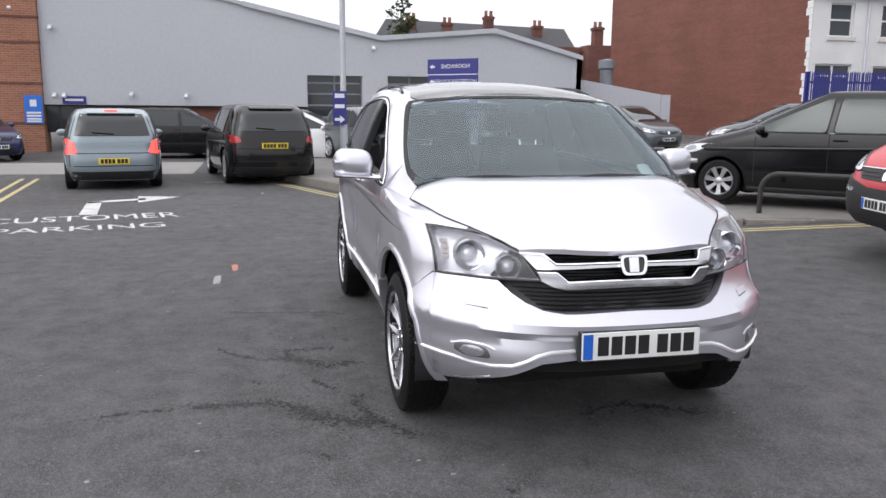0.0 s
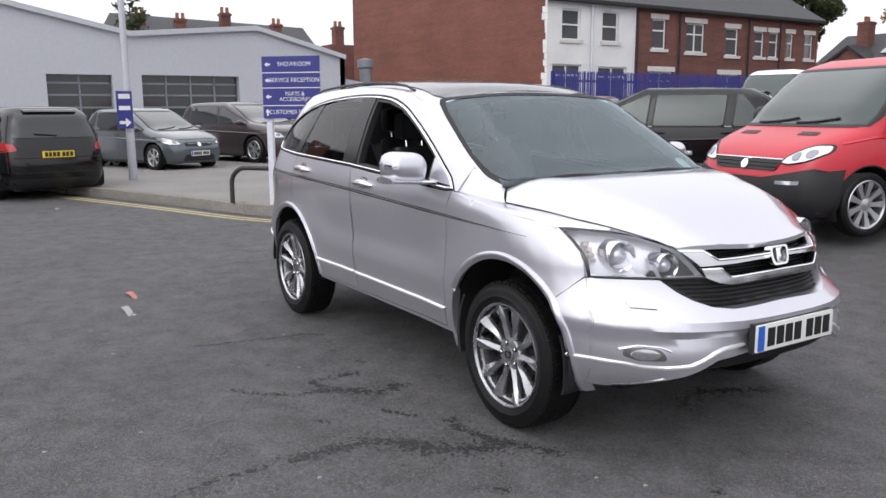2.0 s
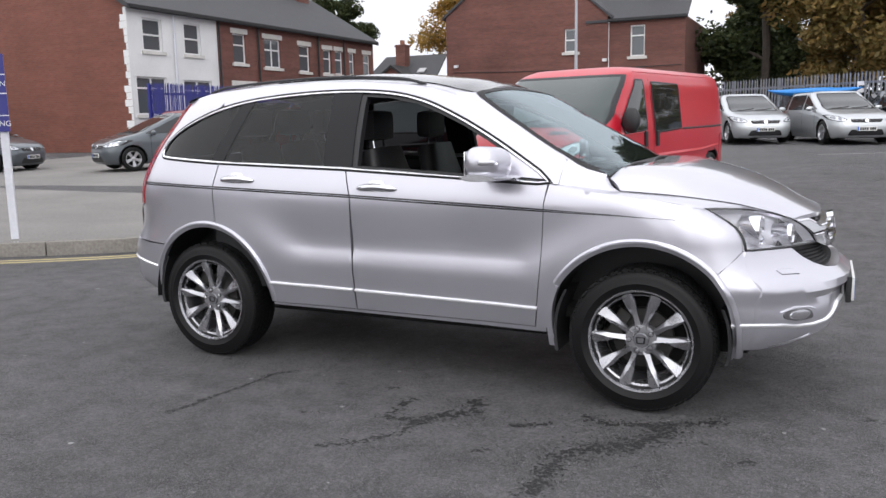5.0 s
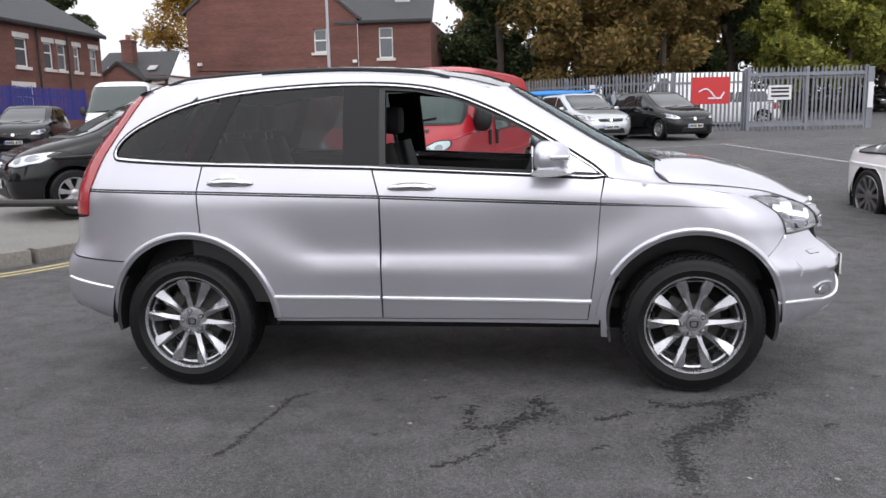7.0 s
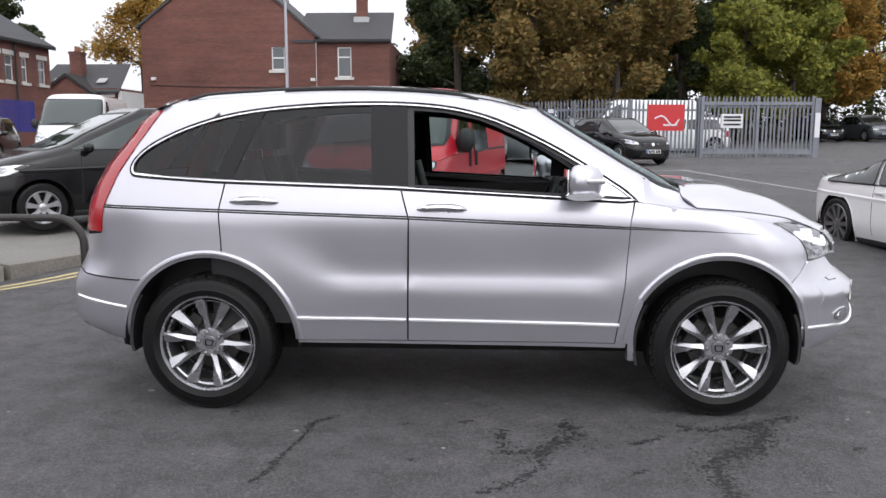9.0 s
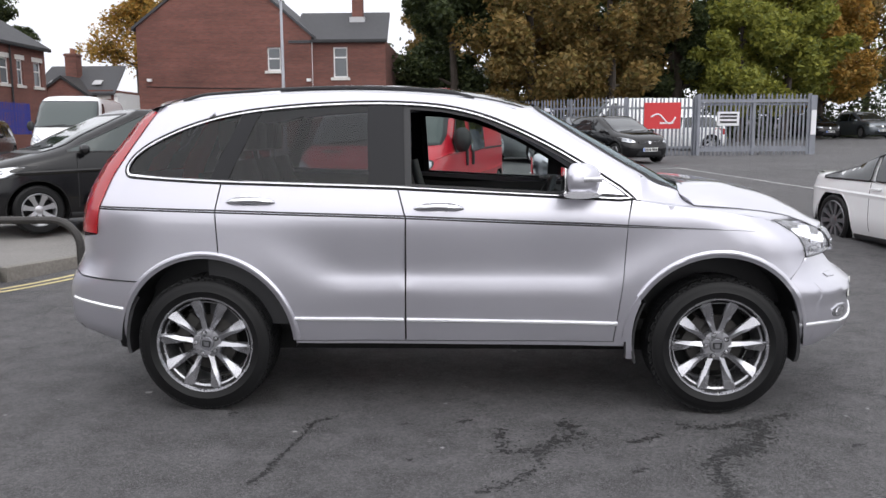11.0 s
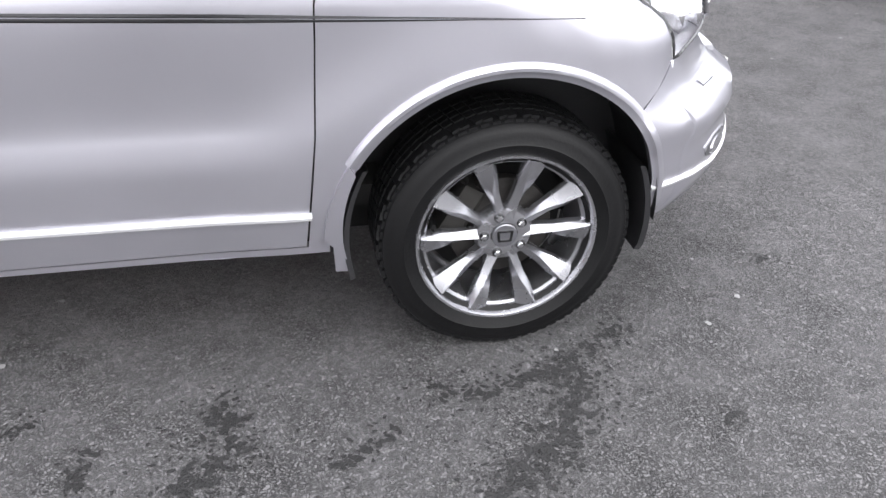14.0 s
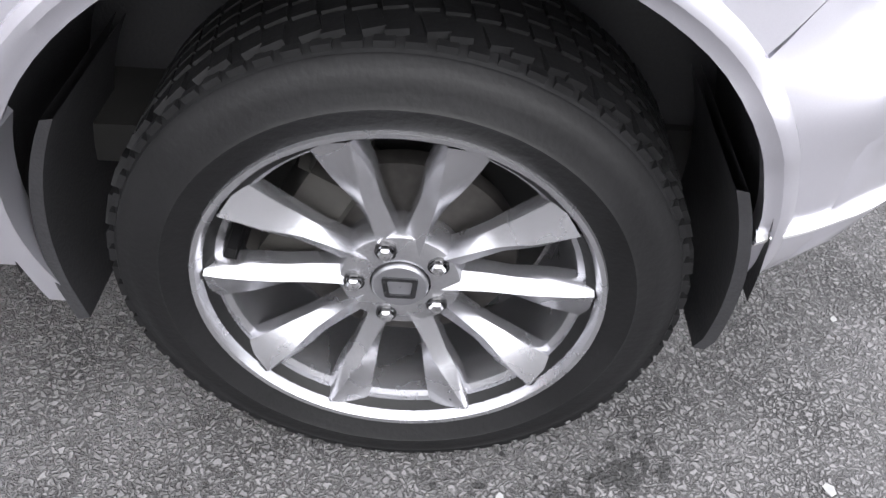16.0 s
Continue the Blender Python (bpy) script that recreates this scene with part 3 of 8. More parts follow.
roofline = [(-1.60, 1.575), (-1.42, 1.605), (-1.2, 1.622), (-1.0, 1.634), (-0.6, 1.645), (-0.3, 1.637), (0.0, 1.612), (0.15, 1.588), (0.29, 1.548), (0.42, 1.487), (0.62, 1.378), (0.88, 1.236), (0.915, 1.212), (0.905, 1.098), (0.87, 1.1)]
quarter = [(-1.20, 1.198), (-1.229, 1.05), (-1.219, 0.838)] + arc(*RAC, RR, 80, 134, 16) + [(-1.70, 0.688), (-2.0, 0.70), (-SEAM_R * float(BODY_R(0.72)), 0.72)] + [(-SEAM_R * float(BODY_R(z)), z) for z in (0.80, 0.9)] + [(-1.882, 0.918)] + TAILFRONT[::-1][1:] + roofline + [(0.86, 1.112)] + WINDOW_TOP
both(quarter, 0.045, SILVER, "body_side", suv)
both([(-0.84, 0.362), (-0.84, 0.374), (0.84, 0.374), (0.84, 0.352)], 0.06, SILVER, "sill", suv, 0.15)

# front and rear bumpers
bf = bmesh.new()
side_bumper = front_arch(FR, 43, -12, 16)[::-1] + [(1.69, 0.735), (1.703, 0.746), (1.748, 0.794)] + [(SEAM_F * float(BODY_F(z)), z) for z in (0.758, 0.72, 0.68, 0.62, 0.55, 0.48, 0.42, 0.36, 0.31)]
for sign in (-1, 1):
    sheet(bf, side_bumper, side_map(sign), 0.035, rim=lambda x, z: (x, sign * (half_width(x, z) - 0.03), z), flip=sign > 0)
zz = (0.335, 0.36, 0.42, 0.48, 0.55, 0.575, 0.60, 0.635, 0.68, 0.72, 0.758)
lower = [(0.239, 0.484), (0.405, 0.465), (0.534, 0.405), (0.669, 0.355), (0.74, 0.335)]
MOUTH = [(0.776, 0.795), (0.65, 0.792), (0.548, 0.790), (0.499, 0.740), (0.451, 0.707), (0.39, 0.682), (0.303, 0.672), (0.225, 0.6735), (0.15, 0.676), (0.075, 0.678)]
right = [(seam_y(z), z) for z in zz]
fascia = [(-a, b) for a, b in lower[::-1]] + [(0, 0.488)] + lower + right + MOUTH + [(0, 0.679)] + [(-a, b) for a, b in MOUTH[::-1]] + [(-a, b) for a, b in right[::-1]]
sheet(bf, fascia, nose_map, 0.035, rim=lambda y, z: (nose_x(y, z) - 0.05, y, z))
bumper = part("front_bumper", bf, SILVER, suv)
br = bmesh.new()
rear_side = [(-1.70, 0.68)] + arc(*RAC, RR, 135, 188, 16) + [(-1.74, 0.34)] + [(-SEAM_R * float(BODY_R(z)), z) for z in (0.36, 0.41, 0.48, 0.55, 0.626, 0.688, 0.712)] + [(-2.0, 0.692)]
for sign in (-1, 1):
    sheet(br, rear_side, side_map(sign), 0.04, rim=lambda x, z: (x, sign * (half_width(x, z) - 0.03), z), flip=sign > 0)
rw = [(KR * float(BODY_W(z)), z) for z in (0.36, 0.41, 0.48, 0.55, 0.626, 0.688, 0.712)]
sheet(br, [(-a, b) for a, b in rw[::-1]] + rw, tail_map, 0.06, flip=True)
part("rear_bumper", br, SILVER, suv)
tg = bmesh.new()
tw = [(KR * float(BODY_W(z)), z) for z in (0.716, 0.8, 0.9, 1.0, 1.1, 1.2)]
sheet(tg, [(-a, b) for a, b in tw[::-1]] + tw, tail_map, 0.06, flip=True)
tailgate = part("tailgate", tg, SILVER, suv)
tw = [(KR * float(BODY_W(z)), z) for z in (1.205, 1.3, 1.4, 1.5, 1.57)]
part("rear_window", sheet(bmesh.new(), [(-a, b) for a, b in tw[::-1]] + tw, tail_map, 0.06, flip=True), TINTED, suv, "dark tinted rear glass").visible_shadow = False

# tail lamps up the rear pillars
for sign in (-1, 1):
    outline = TAILFRONT + [(-SEAM_R * float(BODY_R(z)), z) for z in (0.925, 1.0, 1.1, 1.2, 1.3, 1.4, 1.5)] + [(-1.64, 1.56)]
    bm = sheet(bmesh.new(), outline, lambda x, z: side_map(sign)(x, z, 0.006), 0.03, rim=lambda x, z: side_map(sign)(x, z, -0.02), flip=sign > 0)
    wrap = [(sign * KR * float(BODY_W(z)), z) for z in (0.925, 1.0, 1.1, 1.2, 1.3, 1.4, 1.5)]
    inner = [(y - sign * 0.10, z) for y, z in wrap]
    sheet(bm, wrap + inner[::-1], lambda y, z: tail_map(y, z, 0.006), 0.03, flip=True)
    part("tail_lamp", bm, REDLENS, suv, "tall red tail lamp lens")

# bonnet, wing tops and roof
HOOD_Z = curve([(0.98, 1.118), (1.10, 1.148), (1.2, 1.168), (1.362, 1.172), (1.577, 1.136), (1.75, 1.080), (1.86, 1.028), (1.97, 0.965), (2.03, 0.936), (2.06, 0.918), (2.09, 0.90)])
EDGE_Y = curve([(0.90, 0.862), (0.98, 0.842), (1.1, 0.812), (1.187, 0.79), (1.3, 0.772), (1.45, 0.742), (1.6, 0.70), (1.7, 0.64), (1.79, 0.568), (1.87, 0.505), (1.935, 0.459), (2.0, 0.40), (2.09, 0.36)])
EDGE_Z = curve([(0.90, 1.098), (0.98, 1.088), (1.1, 1.071), (1.187, 1.061), (1.3, 1.052), (1.45, 1.039), (1.6, 1.018), (1.7, 0.997), (1.79, 0.969), (1.87, 0.942), (1.935, 0.918), (2.0, 0.916), (2.09, 0.905)])


def hood_z(x, y):
    s = min(1.0, abs(y) / float(EDGE_Y(x)))
    p = 3.8 + 5.0 * min(1.0, max(0.0, (1.5 - x) / 0.3))
    return float(HOOD_Z(x) + (EDGE_Z(x) - HOOD_Z(x)) * s**p) + 0.007 * math.exp(-(((s - 0.72) / 0.1) ** 2)) * min(1, max(0, (2.0 - x) * 2))


front_edge = [(nose_x(y, 0.918) + 0.010, y) for y in np.linspace(-0.45, 0.45, 17)]
hx = [1.935, 1.90, 1.87, 1.83, 1.79, 1.745, 1.7, 1.65, 1.6, 1.565, 1.53, 1.49, 1.45, 1.38, 1.3, 1.24, 1.187]
hood_line = [(x, -float(EDGE_Y(x)) + 0.003) for x in hx[::-1]] + front_edge + [(x, float(EDGE_Y(x)) - 0.003) for x in hx]
cowl = [(1.122, 0.728), (1.13, 0.66), (1.145, 0.58), (1.17, 0.45), (1.21, 0.25), (1.225, 0.0), (1.21, -0.25), (1.17, -0.45), (1.145, -0.58), (1.13, -0.66), (1.122, -0.728)]
part("bonnet", sheet(bmesh.new(), hood_line + cowl, lambda x, y: (x, y, hood_z(x, y)), 0.035, rim=lambda x, y: (x, y, hood_z(x, y) - 0.02)), SILVER, suv)
GLASS_Y = curve([(1.118, 0.722), (1.124, 0.734), (1.135, 0.748), (1.15, 0.758), (1.17, 0.765), (1.2, 0.765), (1.3, 0.745), (1.4, 0.715), (1.485, 0.686), (1.53, 0.665), (1.552, 0.645)])
TOP_Z = curve([(0.862, 1.098), (1.0, 1.073), (1.2, 1.048), (1.35, 1.03), (1.50, 1.005), (1.565, 0.988)])
LAMP_TOP = [(0.787, 0.988), (0.71, 0.985), (0.63, 0.976), (0.553, 0.963), (0.50, 0.938), (0.459, 0.914)]
for sign in (-1, 1):
    rows = []
    ends = []
    for x in np.linspace(0.90, 1.555, 20):
        ends.append((x, half_width(x, float(TOP_Z(x))), float(TOP_Z(x)), x))
    along = curve([(nose_x(y, z), y) for y, z in LAMP_TOP])
    along_z = curve([(nose_x(y, z), z) for y, z in LAMP_TOP])
    for x in np.linspace(1.59, 1.93, 14):
        ends.append((x, float(along(x)), float(along_z(x)), x + 0.01 * (1.93 - x)))
    for x, y, z, xe in ends:
        a = Vector((x, sign * y, z))
        b = Vector((xe, sign * (float(EDGE_Y(xe)) + 0.001), float(EDGE_Z(xe)) - 0.001))
        c = Vector((x, a.y + (b.y - a.y) * 0.15, a.z + (b.z - a.z) * 0.75))
        rows.append([a * (1 - t) ** 2 + c * 2 * t * (1 - t) + b * t * t for t in np.linspace(0, 1, 7)])
    bm = bmesh.new()
    quads(bm, [r if sign < 0 else r[::-1] for r in rows])
    for f in bm.faces:
        f.normal_update()
        if f.normal.z < 0:
            f.normal_flip()
    part("wing_top", bm, SILVER, suv)
    # foot of the pillar: from the crease up to the screen's edge
    low = [Vector((x, sign * (float(EDGE_Y(x)) + 0.001), float(EDGE_Z(x)) - 0.001)) for x in np.linspace(0.90, 1.187, 15)]
    flank_row = [Vector((x, sign * half_width(x, 1.208), 1.208)) for x in np.linspace(0.916, screen_map(GLASS_Y(1.208), 1.208)[0], 5)]
    edge_row = [Vector(screen_map(sign * float(GLASS_Y(z)), z)) for z in np.linspace(1.20, 1.124, 10)]
    high = flank_row + edge_row
    rows = []
    for t in np.linspace(0, 1, 9):
        rows.append([a.lerp(b, t) + Vector((-0.012, 0, -0.006)) * math.sin(math.pi * t) * min(1.0, k / 4) for k, (a, b) in enumerate(zip(low, high))])
    bm = bmesh.new()
    quads(bm, rows)
    for f in bm.faces:
        f.normal_update()
        if f.normal.z < 0:
            f.normal_flip()
    part("pillar_foot", bm, SILVER, suv)
    g0, s0 = high[-1], low[-1]
    part("cowl_seam", tube(bmesh.new(), [s0 + Vector((0.002, 0, 0.001)), s0.lerp(g0, 0.5) + Vector((-0.004, 0, 0.0)), g0 + Vector((0.002, 0, 0.001))], 0.0013, 6), GAP, suv)
    shut = ribbon(bmesh.new(), [(x, sign * float(EDGE_Y(x))) for x in hx[::-1]], 0.006, lambda x, y, o: (x, y, hood_z(x, y) + 0.0012 + o), 0.03, lift=(0, 0.0004, 0), flip=sign > 0)
    part("bonnet_seam", shut, GAP, suv)
part("scuttle_panel", sheet(bmesh.new(), [(1.10, -0.70), (1.14, -0.58), (1.2, -0.4), (1.235, 0), (1.2, 0.4), (1.14, 0.58), (1.10, 0.70), (1.06, 0.5), (1.10, 0), (1.06, -0.5)], lambda x, y: (x, y, 1.108), 0.06), TRIM, suv, "black plastic scuttle panel")

ROOF_Z = curve(roofline[:9] + [(0.36, 1.515)])


def roof_z(x, y):
    ye = half_width(x, float(ROOF_Z(x)))
    s = min(1.0, abs(y) / ye)
    crown = 0.062 if x < 0 else 0.062 + 0.12 * x**1.5
    return float(ROOF_Z(x)) + crown * (1 - s**2.3)


rx = np.linspace(-1.58, 0.26, 24)
screen_top = [(nose_x(y, 1.597 - 0.035 * (y / 0.62) ** 2), y) for y in np.linspace(0.62, -0.62, 15)]
roof_out = [(x, -half_width(x, float(ROOF_Z(x))) + 0.003) for x in rx] + screen_top[::-1] + [(x, half_width(x, float(ROOF_Z(x))) - 0.003) for x in rx[::-1]] + [(-1.66, 0.4), (-1.68, 0), (-1.66, -0.4)]
part("roof", sheet(bmesh.new(), roof_out, lambda x, y: (x, y, roof_z(x, y)), 0.06, rim=lambda x, y: (x, y, roof_z(x, y) - 0.015)), SILVER, suv)
pan_x = np.linspace(-0.95, 0.26, 18)
pan_w = lambda x: half_width(x, float(ROOF_Z(x))) - 0.085
pan_out = [(x, -pan_w(x)) for x in pan_x] + [(nose_x(y, 1.597 - 0.035 * (y / 0.62) ** 2) - 0.012, y) for y in np.linspace(-0.545, 0.545, 13)] + [(x, pan_w(x)) for x in pan_x[::-1]]
part("roof_glass", sheet(bmesh.new(), pan_out, lambda x, y: (x, y, roof_z(x, y) + 0.005), 0.06, rim=lambda x, y: (x, y, roof_z(x, y) - 0.004)), ROOFGLASS, suv, "dark glass roof panel")
for sign in (-1, 1):
    pts = [(x, sign * (half_width(x, float(ROOF_Z(x))) - 0.045), roof_z(x, half_width(x, float(ROOF_Z(x))) - 0.045) + 0.002 + 0.016 * min(1.0, max(0.0, (x + 1.47) / 0.12), max(0.0, (0.08 - x) / 0.12))) for x in np.linspace(-1.47, 0.08, 30)]
    part("roof_rail", tube(bmesh.new(), pts, 0.008, 8), TRIM, suv, "slim dark roof rail")
bm = bmesh.new()
quads(bm, [[(-1.56, y, roof_z(-1.56, y) + 0.004), (-1.61, y, roof_z(-1.59, y) - 0.004), (-1.635, y, roof_z(-1.6, y) - 0.016), (-1.60, y, roof_z(-1.6, y) - 0.03)] for y in np.linspace(-0.60, 0.60, 13)])
bmesh.ops.recalc_face_normals(bm, faces=bm.faces)
part("roof_spoiler", bm, SILVER, suv)

# front pillars, from the flank round to the windscreen
PILLAR_X = curve([(1.088, 1.03), (1.135, 1.03), (1.236, 0.88), (1.378, 0.62), (1.487, 0.42), (1.548, 0.29)])
for sign in (-1, 1):
    rows = []
    for z in np.linspace(1.208, 1.558, 24):
        x0, x1 = float(PILLAR_X(z)) - 0.004, screen_map(float(GLASS_Y(z)) - 0.006, z)[0]
        rows.append([(x, sign * half_width(x, z), z) for x in np.linspace(x0, max(x0 + 0.01, x1), 8)])
    bm = bmesh.new()
    quads(bm, rows if sign < 0 else [r[::-1] for r in rows])
    part("front_pillar", bm, SILVER, suv)

# glass
ws = [(float(GLASS_Y(z)), z) for z in (1.124, 1.135, 1.15, 1.17, 1.2, 1.25, 1.3, 1.35, 1.4, 1.45, 1.485, 1.53, 1.552)]
top = [(y, 1.594 - 0.035 * (y / 0.62) ** 2) for y in np.linspace(0.60, -0.60, 11)]
base_line = [(y, 1.132 - 0.014 * (y / 0.72) ** 2) for y in np.linspace(-0.722, 0.722, 13)]
screen_out = [(-a, b) for a, b in ws[::-1]] + base_line + ws + top
bm = bmesh.new()
rows = []
for v in np.linspace(0, 1, 26):
    side_z = 1.118 + (1.556 - 1.118) * v
    w = float(GLASS_Y(side_z)) if v < 0.99 else 0.63
    rows.append([screen_map(w * u, side_z + ((1 - v) * 0.014 + v * 0.036) * (1 - u * u)) for u in np.linspace(-1, 1, 41)])
quads(bm, rows)
bmesh.ops.recalc_face_normals(bm, faces=bm.faces)
wsb = part("windscreen", bm, SCREEN, suv, "clear laminated windscreen", angle=80)
wsb.visible_shadow = False
inner_out = [(0.978 * y, 1.16 + (z - 1.118) * 0.895) for y, z in screen_out]
part("screen_border", sheet(bmesh.new(), grown(turned(screen_out), 0.007), lambda y, z: screen_map(y, z, 0.006), 0.03, holes=[inner_out]), base("screen_print", (0.010, 0.010, 0.011), 0.6, 0, 0), suv, "black border of the windscreen")
part("tax_disc", sheet(bmesh.new(), rounded([(0.52, 1.16), (0.60, 1.16), (0.60, 1.22), (0.52, 1.22)], 0.02), lambda y, z: screen_map(y, z, -0.004), 0.03), PLATEW, suv, "white paper permit inside the screen")
for sign in (-1, 1):
    to = side_map(sign)
    g3 = [(-1.70, 1.214), (-1.252, 1.198), (-1.09, 1.555), (-1.33, 1.502), (-1.57, 1.408), (-1.69, 1.335), (-1.733, 1.262)]
    g2 = [(-1.175, 1.202), (-0.45, 1.178), (-0.468, 1.572), (-0.70, 1.570), (-1.03, 1.542)]
    for g in (g3, g2):
        part("side_window", sheet(bmesh.new(), g, lambda x, z: to(x, z, -0.006), 0.06, flip=sign > 0), TINTED, suv, "dark privacy glass side window").visible_shadow = False
    for g in ([(-0.452, 1.176), (-0.268, 1.168), (-0.285, 1.575), (-0.47, 1.574)], [(-1.262, 1.204), (-1.168, 1.2), (-1.02, 1.545), (-1.112, 1.535)]):
        pil = sheet(bmesh.new(), g, lambda x, z: to(x, z, -0.003), 0.05, rim=lambda x, z: to(x, z, -0.035), flip=sign > 0)
        part("window_pillar", pil, base("pillar_film", (0.012, 0.012, 0.014), 0.2, Specular_IOR_Level=0.25), suv, "black window pillar trim")
    # frame round the front window, black inside the bright line
    fw = [(-0.268, 1.168), (0.86, 1.108), (0.80, 1.155), (0.694, 1.224), (0.56, 1.308), (0.408, 1.392), (0.26, 1.462), (0.124, 1.517), (-0.074, 1.566), (-0.285, 1.583)]
    hole = [(-0.235, 1.178), (0.60, 1.132), (0.60, 1.255), (0.50, 1.315), (0.37, 1.385), (0.22, 1.452), (0.08, 1.505), (-0.09, 1.540), (-0.25, 1.552)]
    part("window_frame", sheet(bmesh.new(), fw, lambda x, z: to(x, z, -0.008), 0.04, holes=[hole], rim=lambda x, z: to(x, z, -0.05), flip=sign > 0), TRIM, suv, "black front window frame")
    q = [(0.62, 1.138), (0.825, 1.122), (0.79, 1.152), (0.69, 1.216), (0.62, 1.258)]
    part("quarter_panel", sheet(bmesh.new(), q, lambda x, z: to(x, z, -0.002), 0.03, flip=sign > 0), SILVER if sign < 0 else TRIM, suv, "painted mirror corner panel")
    if sign > 0:
        part("front_side_glass", sheet(bmesh.new(), hole, lambda x, z: to(x, z, -0.02), 0.05, flip=True), CLEAR, suv, "clear front side glass").visible_shadow = False
    part("window_surround", ribbon(bmesh.new(), turned(DLO), 0.013, lambda x, z, o: to(x, z, o + 0.001), 0.03, True, flip=sign < 0, lift=(0.0, 0.006, 0.006, 0.0)), CHROME, suv, "bright metal window surround")
    part("window_seal", ribbon(bmesh.new(), grown(turned(DLO), 0.011), 0.010, lambda x, z, o: to(x, z, o + 0.0005), 0.03, True, flip=sign < 0, lift=(0.0, 0.003, 0.0)), GAP, suv)
    part("side_moulding", ribbon(bmesh.new(), [(-1.868, 1.059), (-1.6, 1.056), (-1.203, 1.046), (-0.294, 1.018), (0.826, 0.972), (1.2, 0.957), (1.464, 0.943)], lambda t: 0.019 if t < 0.75 else max(0.002, 0.019 * (1 - t) / 0.25), lambda x, z, o: to(x, z, o), 0.04, flip=sign < 0, lift=(0.0, 0.004, -0.002, 0.003, 0.0)), TRIM, suv, "dark grey side moulding")
    for a, b in (((-0.838, 0.496), (-0.280, 0.489)), ((-0.266, 0.489), (0.800, 0.474))):
        part("door_strip", ribbon(bmesh.new(), [a, b], 0.024, lambda x, z, o: to(x, z, o), 0.03, flip=sign < 0, lift=(-0.004, 0.014, 0.014, -0.004)), STRIP, suv, "bright lower door strip")
    part("bumper_strip", ribbon(bmesh.new(), [(-2.06, 0.572), (-1.9, 0.555), (-1.735, 0.533)], 0.022, lambda x, z, o: to(x, z, o), 0.04, flip=sign < 0, lift=(0.0, 0.01, 0.008, 0.0)), STRIP, suv, "bright strip on the bumper")
    # arch lips
    for line in (front_arch(FR + 0.02, 148, -10, 40), arc(*RAC, RR + 0.02, 190, 2, 40)):
        lip = ribbon(bmesh.new(), line, 0.045, lambda x, z, o: to(x, z, o), 0.03, flip=sign > 0, lift=(-0.03, 0.008, 0.013, 0.012, 0.004, 0.0))
        part("arch_lip", lip, SILVER, suv, "painted wheel arch moulding")
    # handles
    for x0, z0 in ((-1.045, 1.103), (-0.098, 1.071)):
        bm = bmesh.new()
        rows = []
        for t in np.linspace(-1, 1, 15):
            x = x0 + 0.125 * t
            h, d = 0.020 * (1 - 0.75 * t**4), 0.038 * (1 - t**4) + 0.004
            z = z0 - 0.012 * t * t
            y0 = half_width(x, z)
            rows.append([(x, sign * (y0 + d * 0.5 + d * 0.5 * math.cos(a)), z + h * math.sin(a)) for a in np.linspace(0, 2 * math.pi, 10)[:-1]])
        quads(bm, rows, True)
        bmesh.ops.recalc_face_normals(bm, faces=bm.faces)
        h = part("door_handle", bm, SATIN, (f_doors if x0 > -0.5 else r_doors)[0 if sign < 0 else 1], "satin chrome door handle")
        bm = sheet(bmesh.new(), rounded([(x0 - 0.06, z0 - 0.028), (x0 + 0.055, z0 - 0.028), (x0 + 0.045, z0 + 0.034), (x0 - 0.05, z0 + 0.034)], 0.03), lambda x, z: to(x, z, 0.0015), 0.03, flip=sign > 0)
        part("handle_recess", bm, SATIN, (f_doors if x0 > -0.5 else r_doors)[0 if sign < 0 else 1])
    # mud flaps and guards
    fl = [(0.848, 0.374), (0.852, 0.284), (0.893, 0.281)] + [(FAC[0] + (0.449 - 0.032 * k) * math.cos(radians(150 + 38 * k)), FAC[1] + (0.449 - 0.032 * k) * math.sin(radians(150 + 38 * k))) for k in np.linspace(1, 0, 11)] + arc(*FAC, FR + 0.024, 148, 176, 8)
    part("front_mud_flap", sheet(bmesh.new(), fl, lambda x, z: to(x, z, 0.011), 0.03, rim=lambda x, z: to(x, z, -0.035), flip=sign > 0), SILVER, suv, "painted front mud guard")
    # black flaps: behind the front wheel, before it and behind the rear wheel
    for cx, cz, r, a0, a1, z1, y0, y1 in ((*FAC, 0.424, 150, 186, 0.262, 0.62, 0.862), (*FAC, 0.422, 24, -10, 0.275, 0.60, 0.866), (*RAC, 0.440, 148, 184, 0.30, 0.62, 0.845)):
        line = arc(cx, cz, r, a0, a1, 10)
        line.append((line[-1][0] + 0.01 * (1 if a0 > 90 else -1), z1))
        bm = bmesh.new()
        inside_line = [(cx + (x - cx) * 0.965, z) for x, z in line]
        quads(bm, [[(x, sign * y0, z) for x, z in line], [(x, sign * y1, z) for x, z in line], [(x, sign * (y1 - 0.004), z) for x, z in inside_line], [(x, sign * y0, z) for x, z in inside_line]])
        bmesh.ops.recalc_face_normals(bm, faces=bm.faces)
        part("mud_flap", bm, TRIM, suv, "scuffed black plastic mud flap", angle=50)
    # liners: behind the panels and in the arches
    ln = [(-2.0, 0.40), (-1.745, 0.38)] + arc(*RAC, RR + 0.01, 178, 2, 24) + [(0.84, 0.38)] + arc(*FAC, FR + 0.01, 178, 2, 24) + [(1.74, 0.40), (1.72, 0.70), (1.70, 0.76), (1.55, 0.955), (0.84, 1.055), (-0.30, 1.14), (-1.2, 1.17), (-1.85, 1.17)]
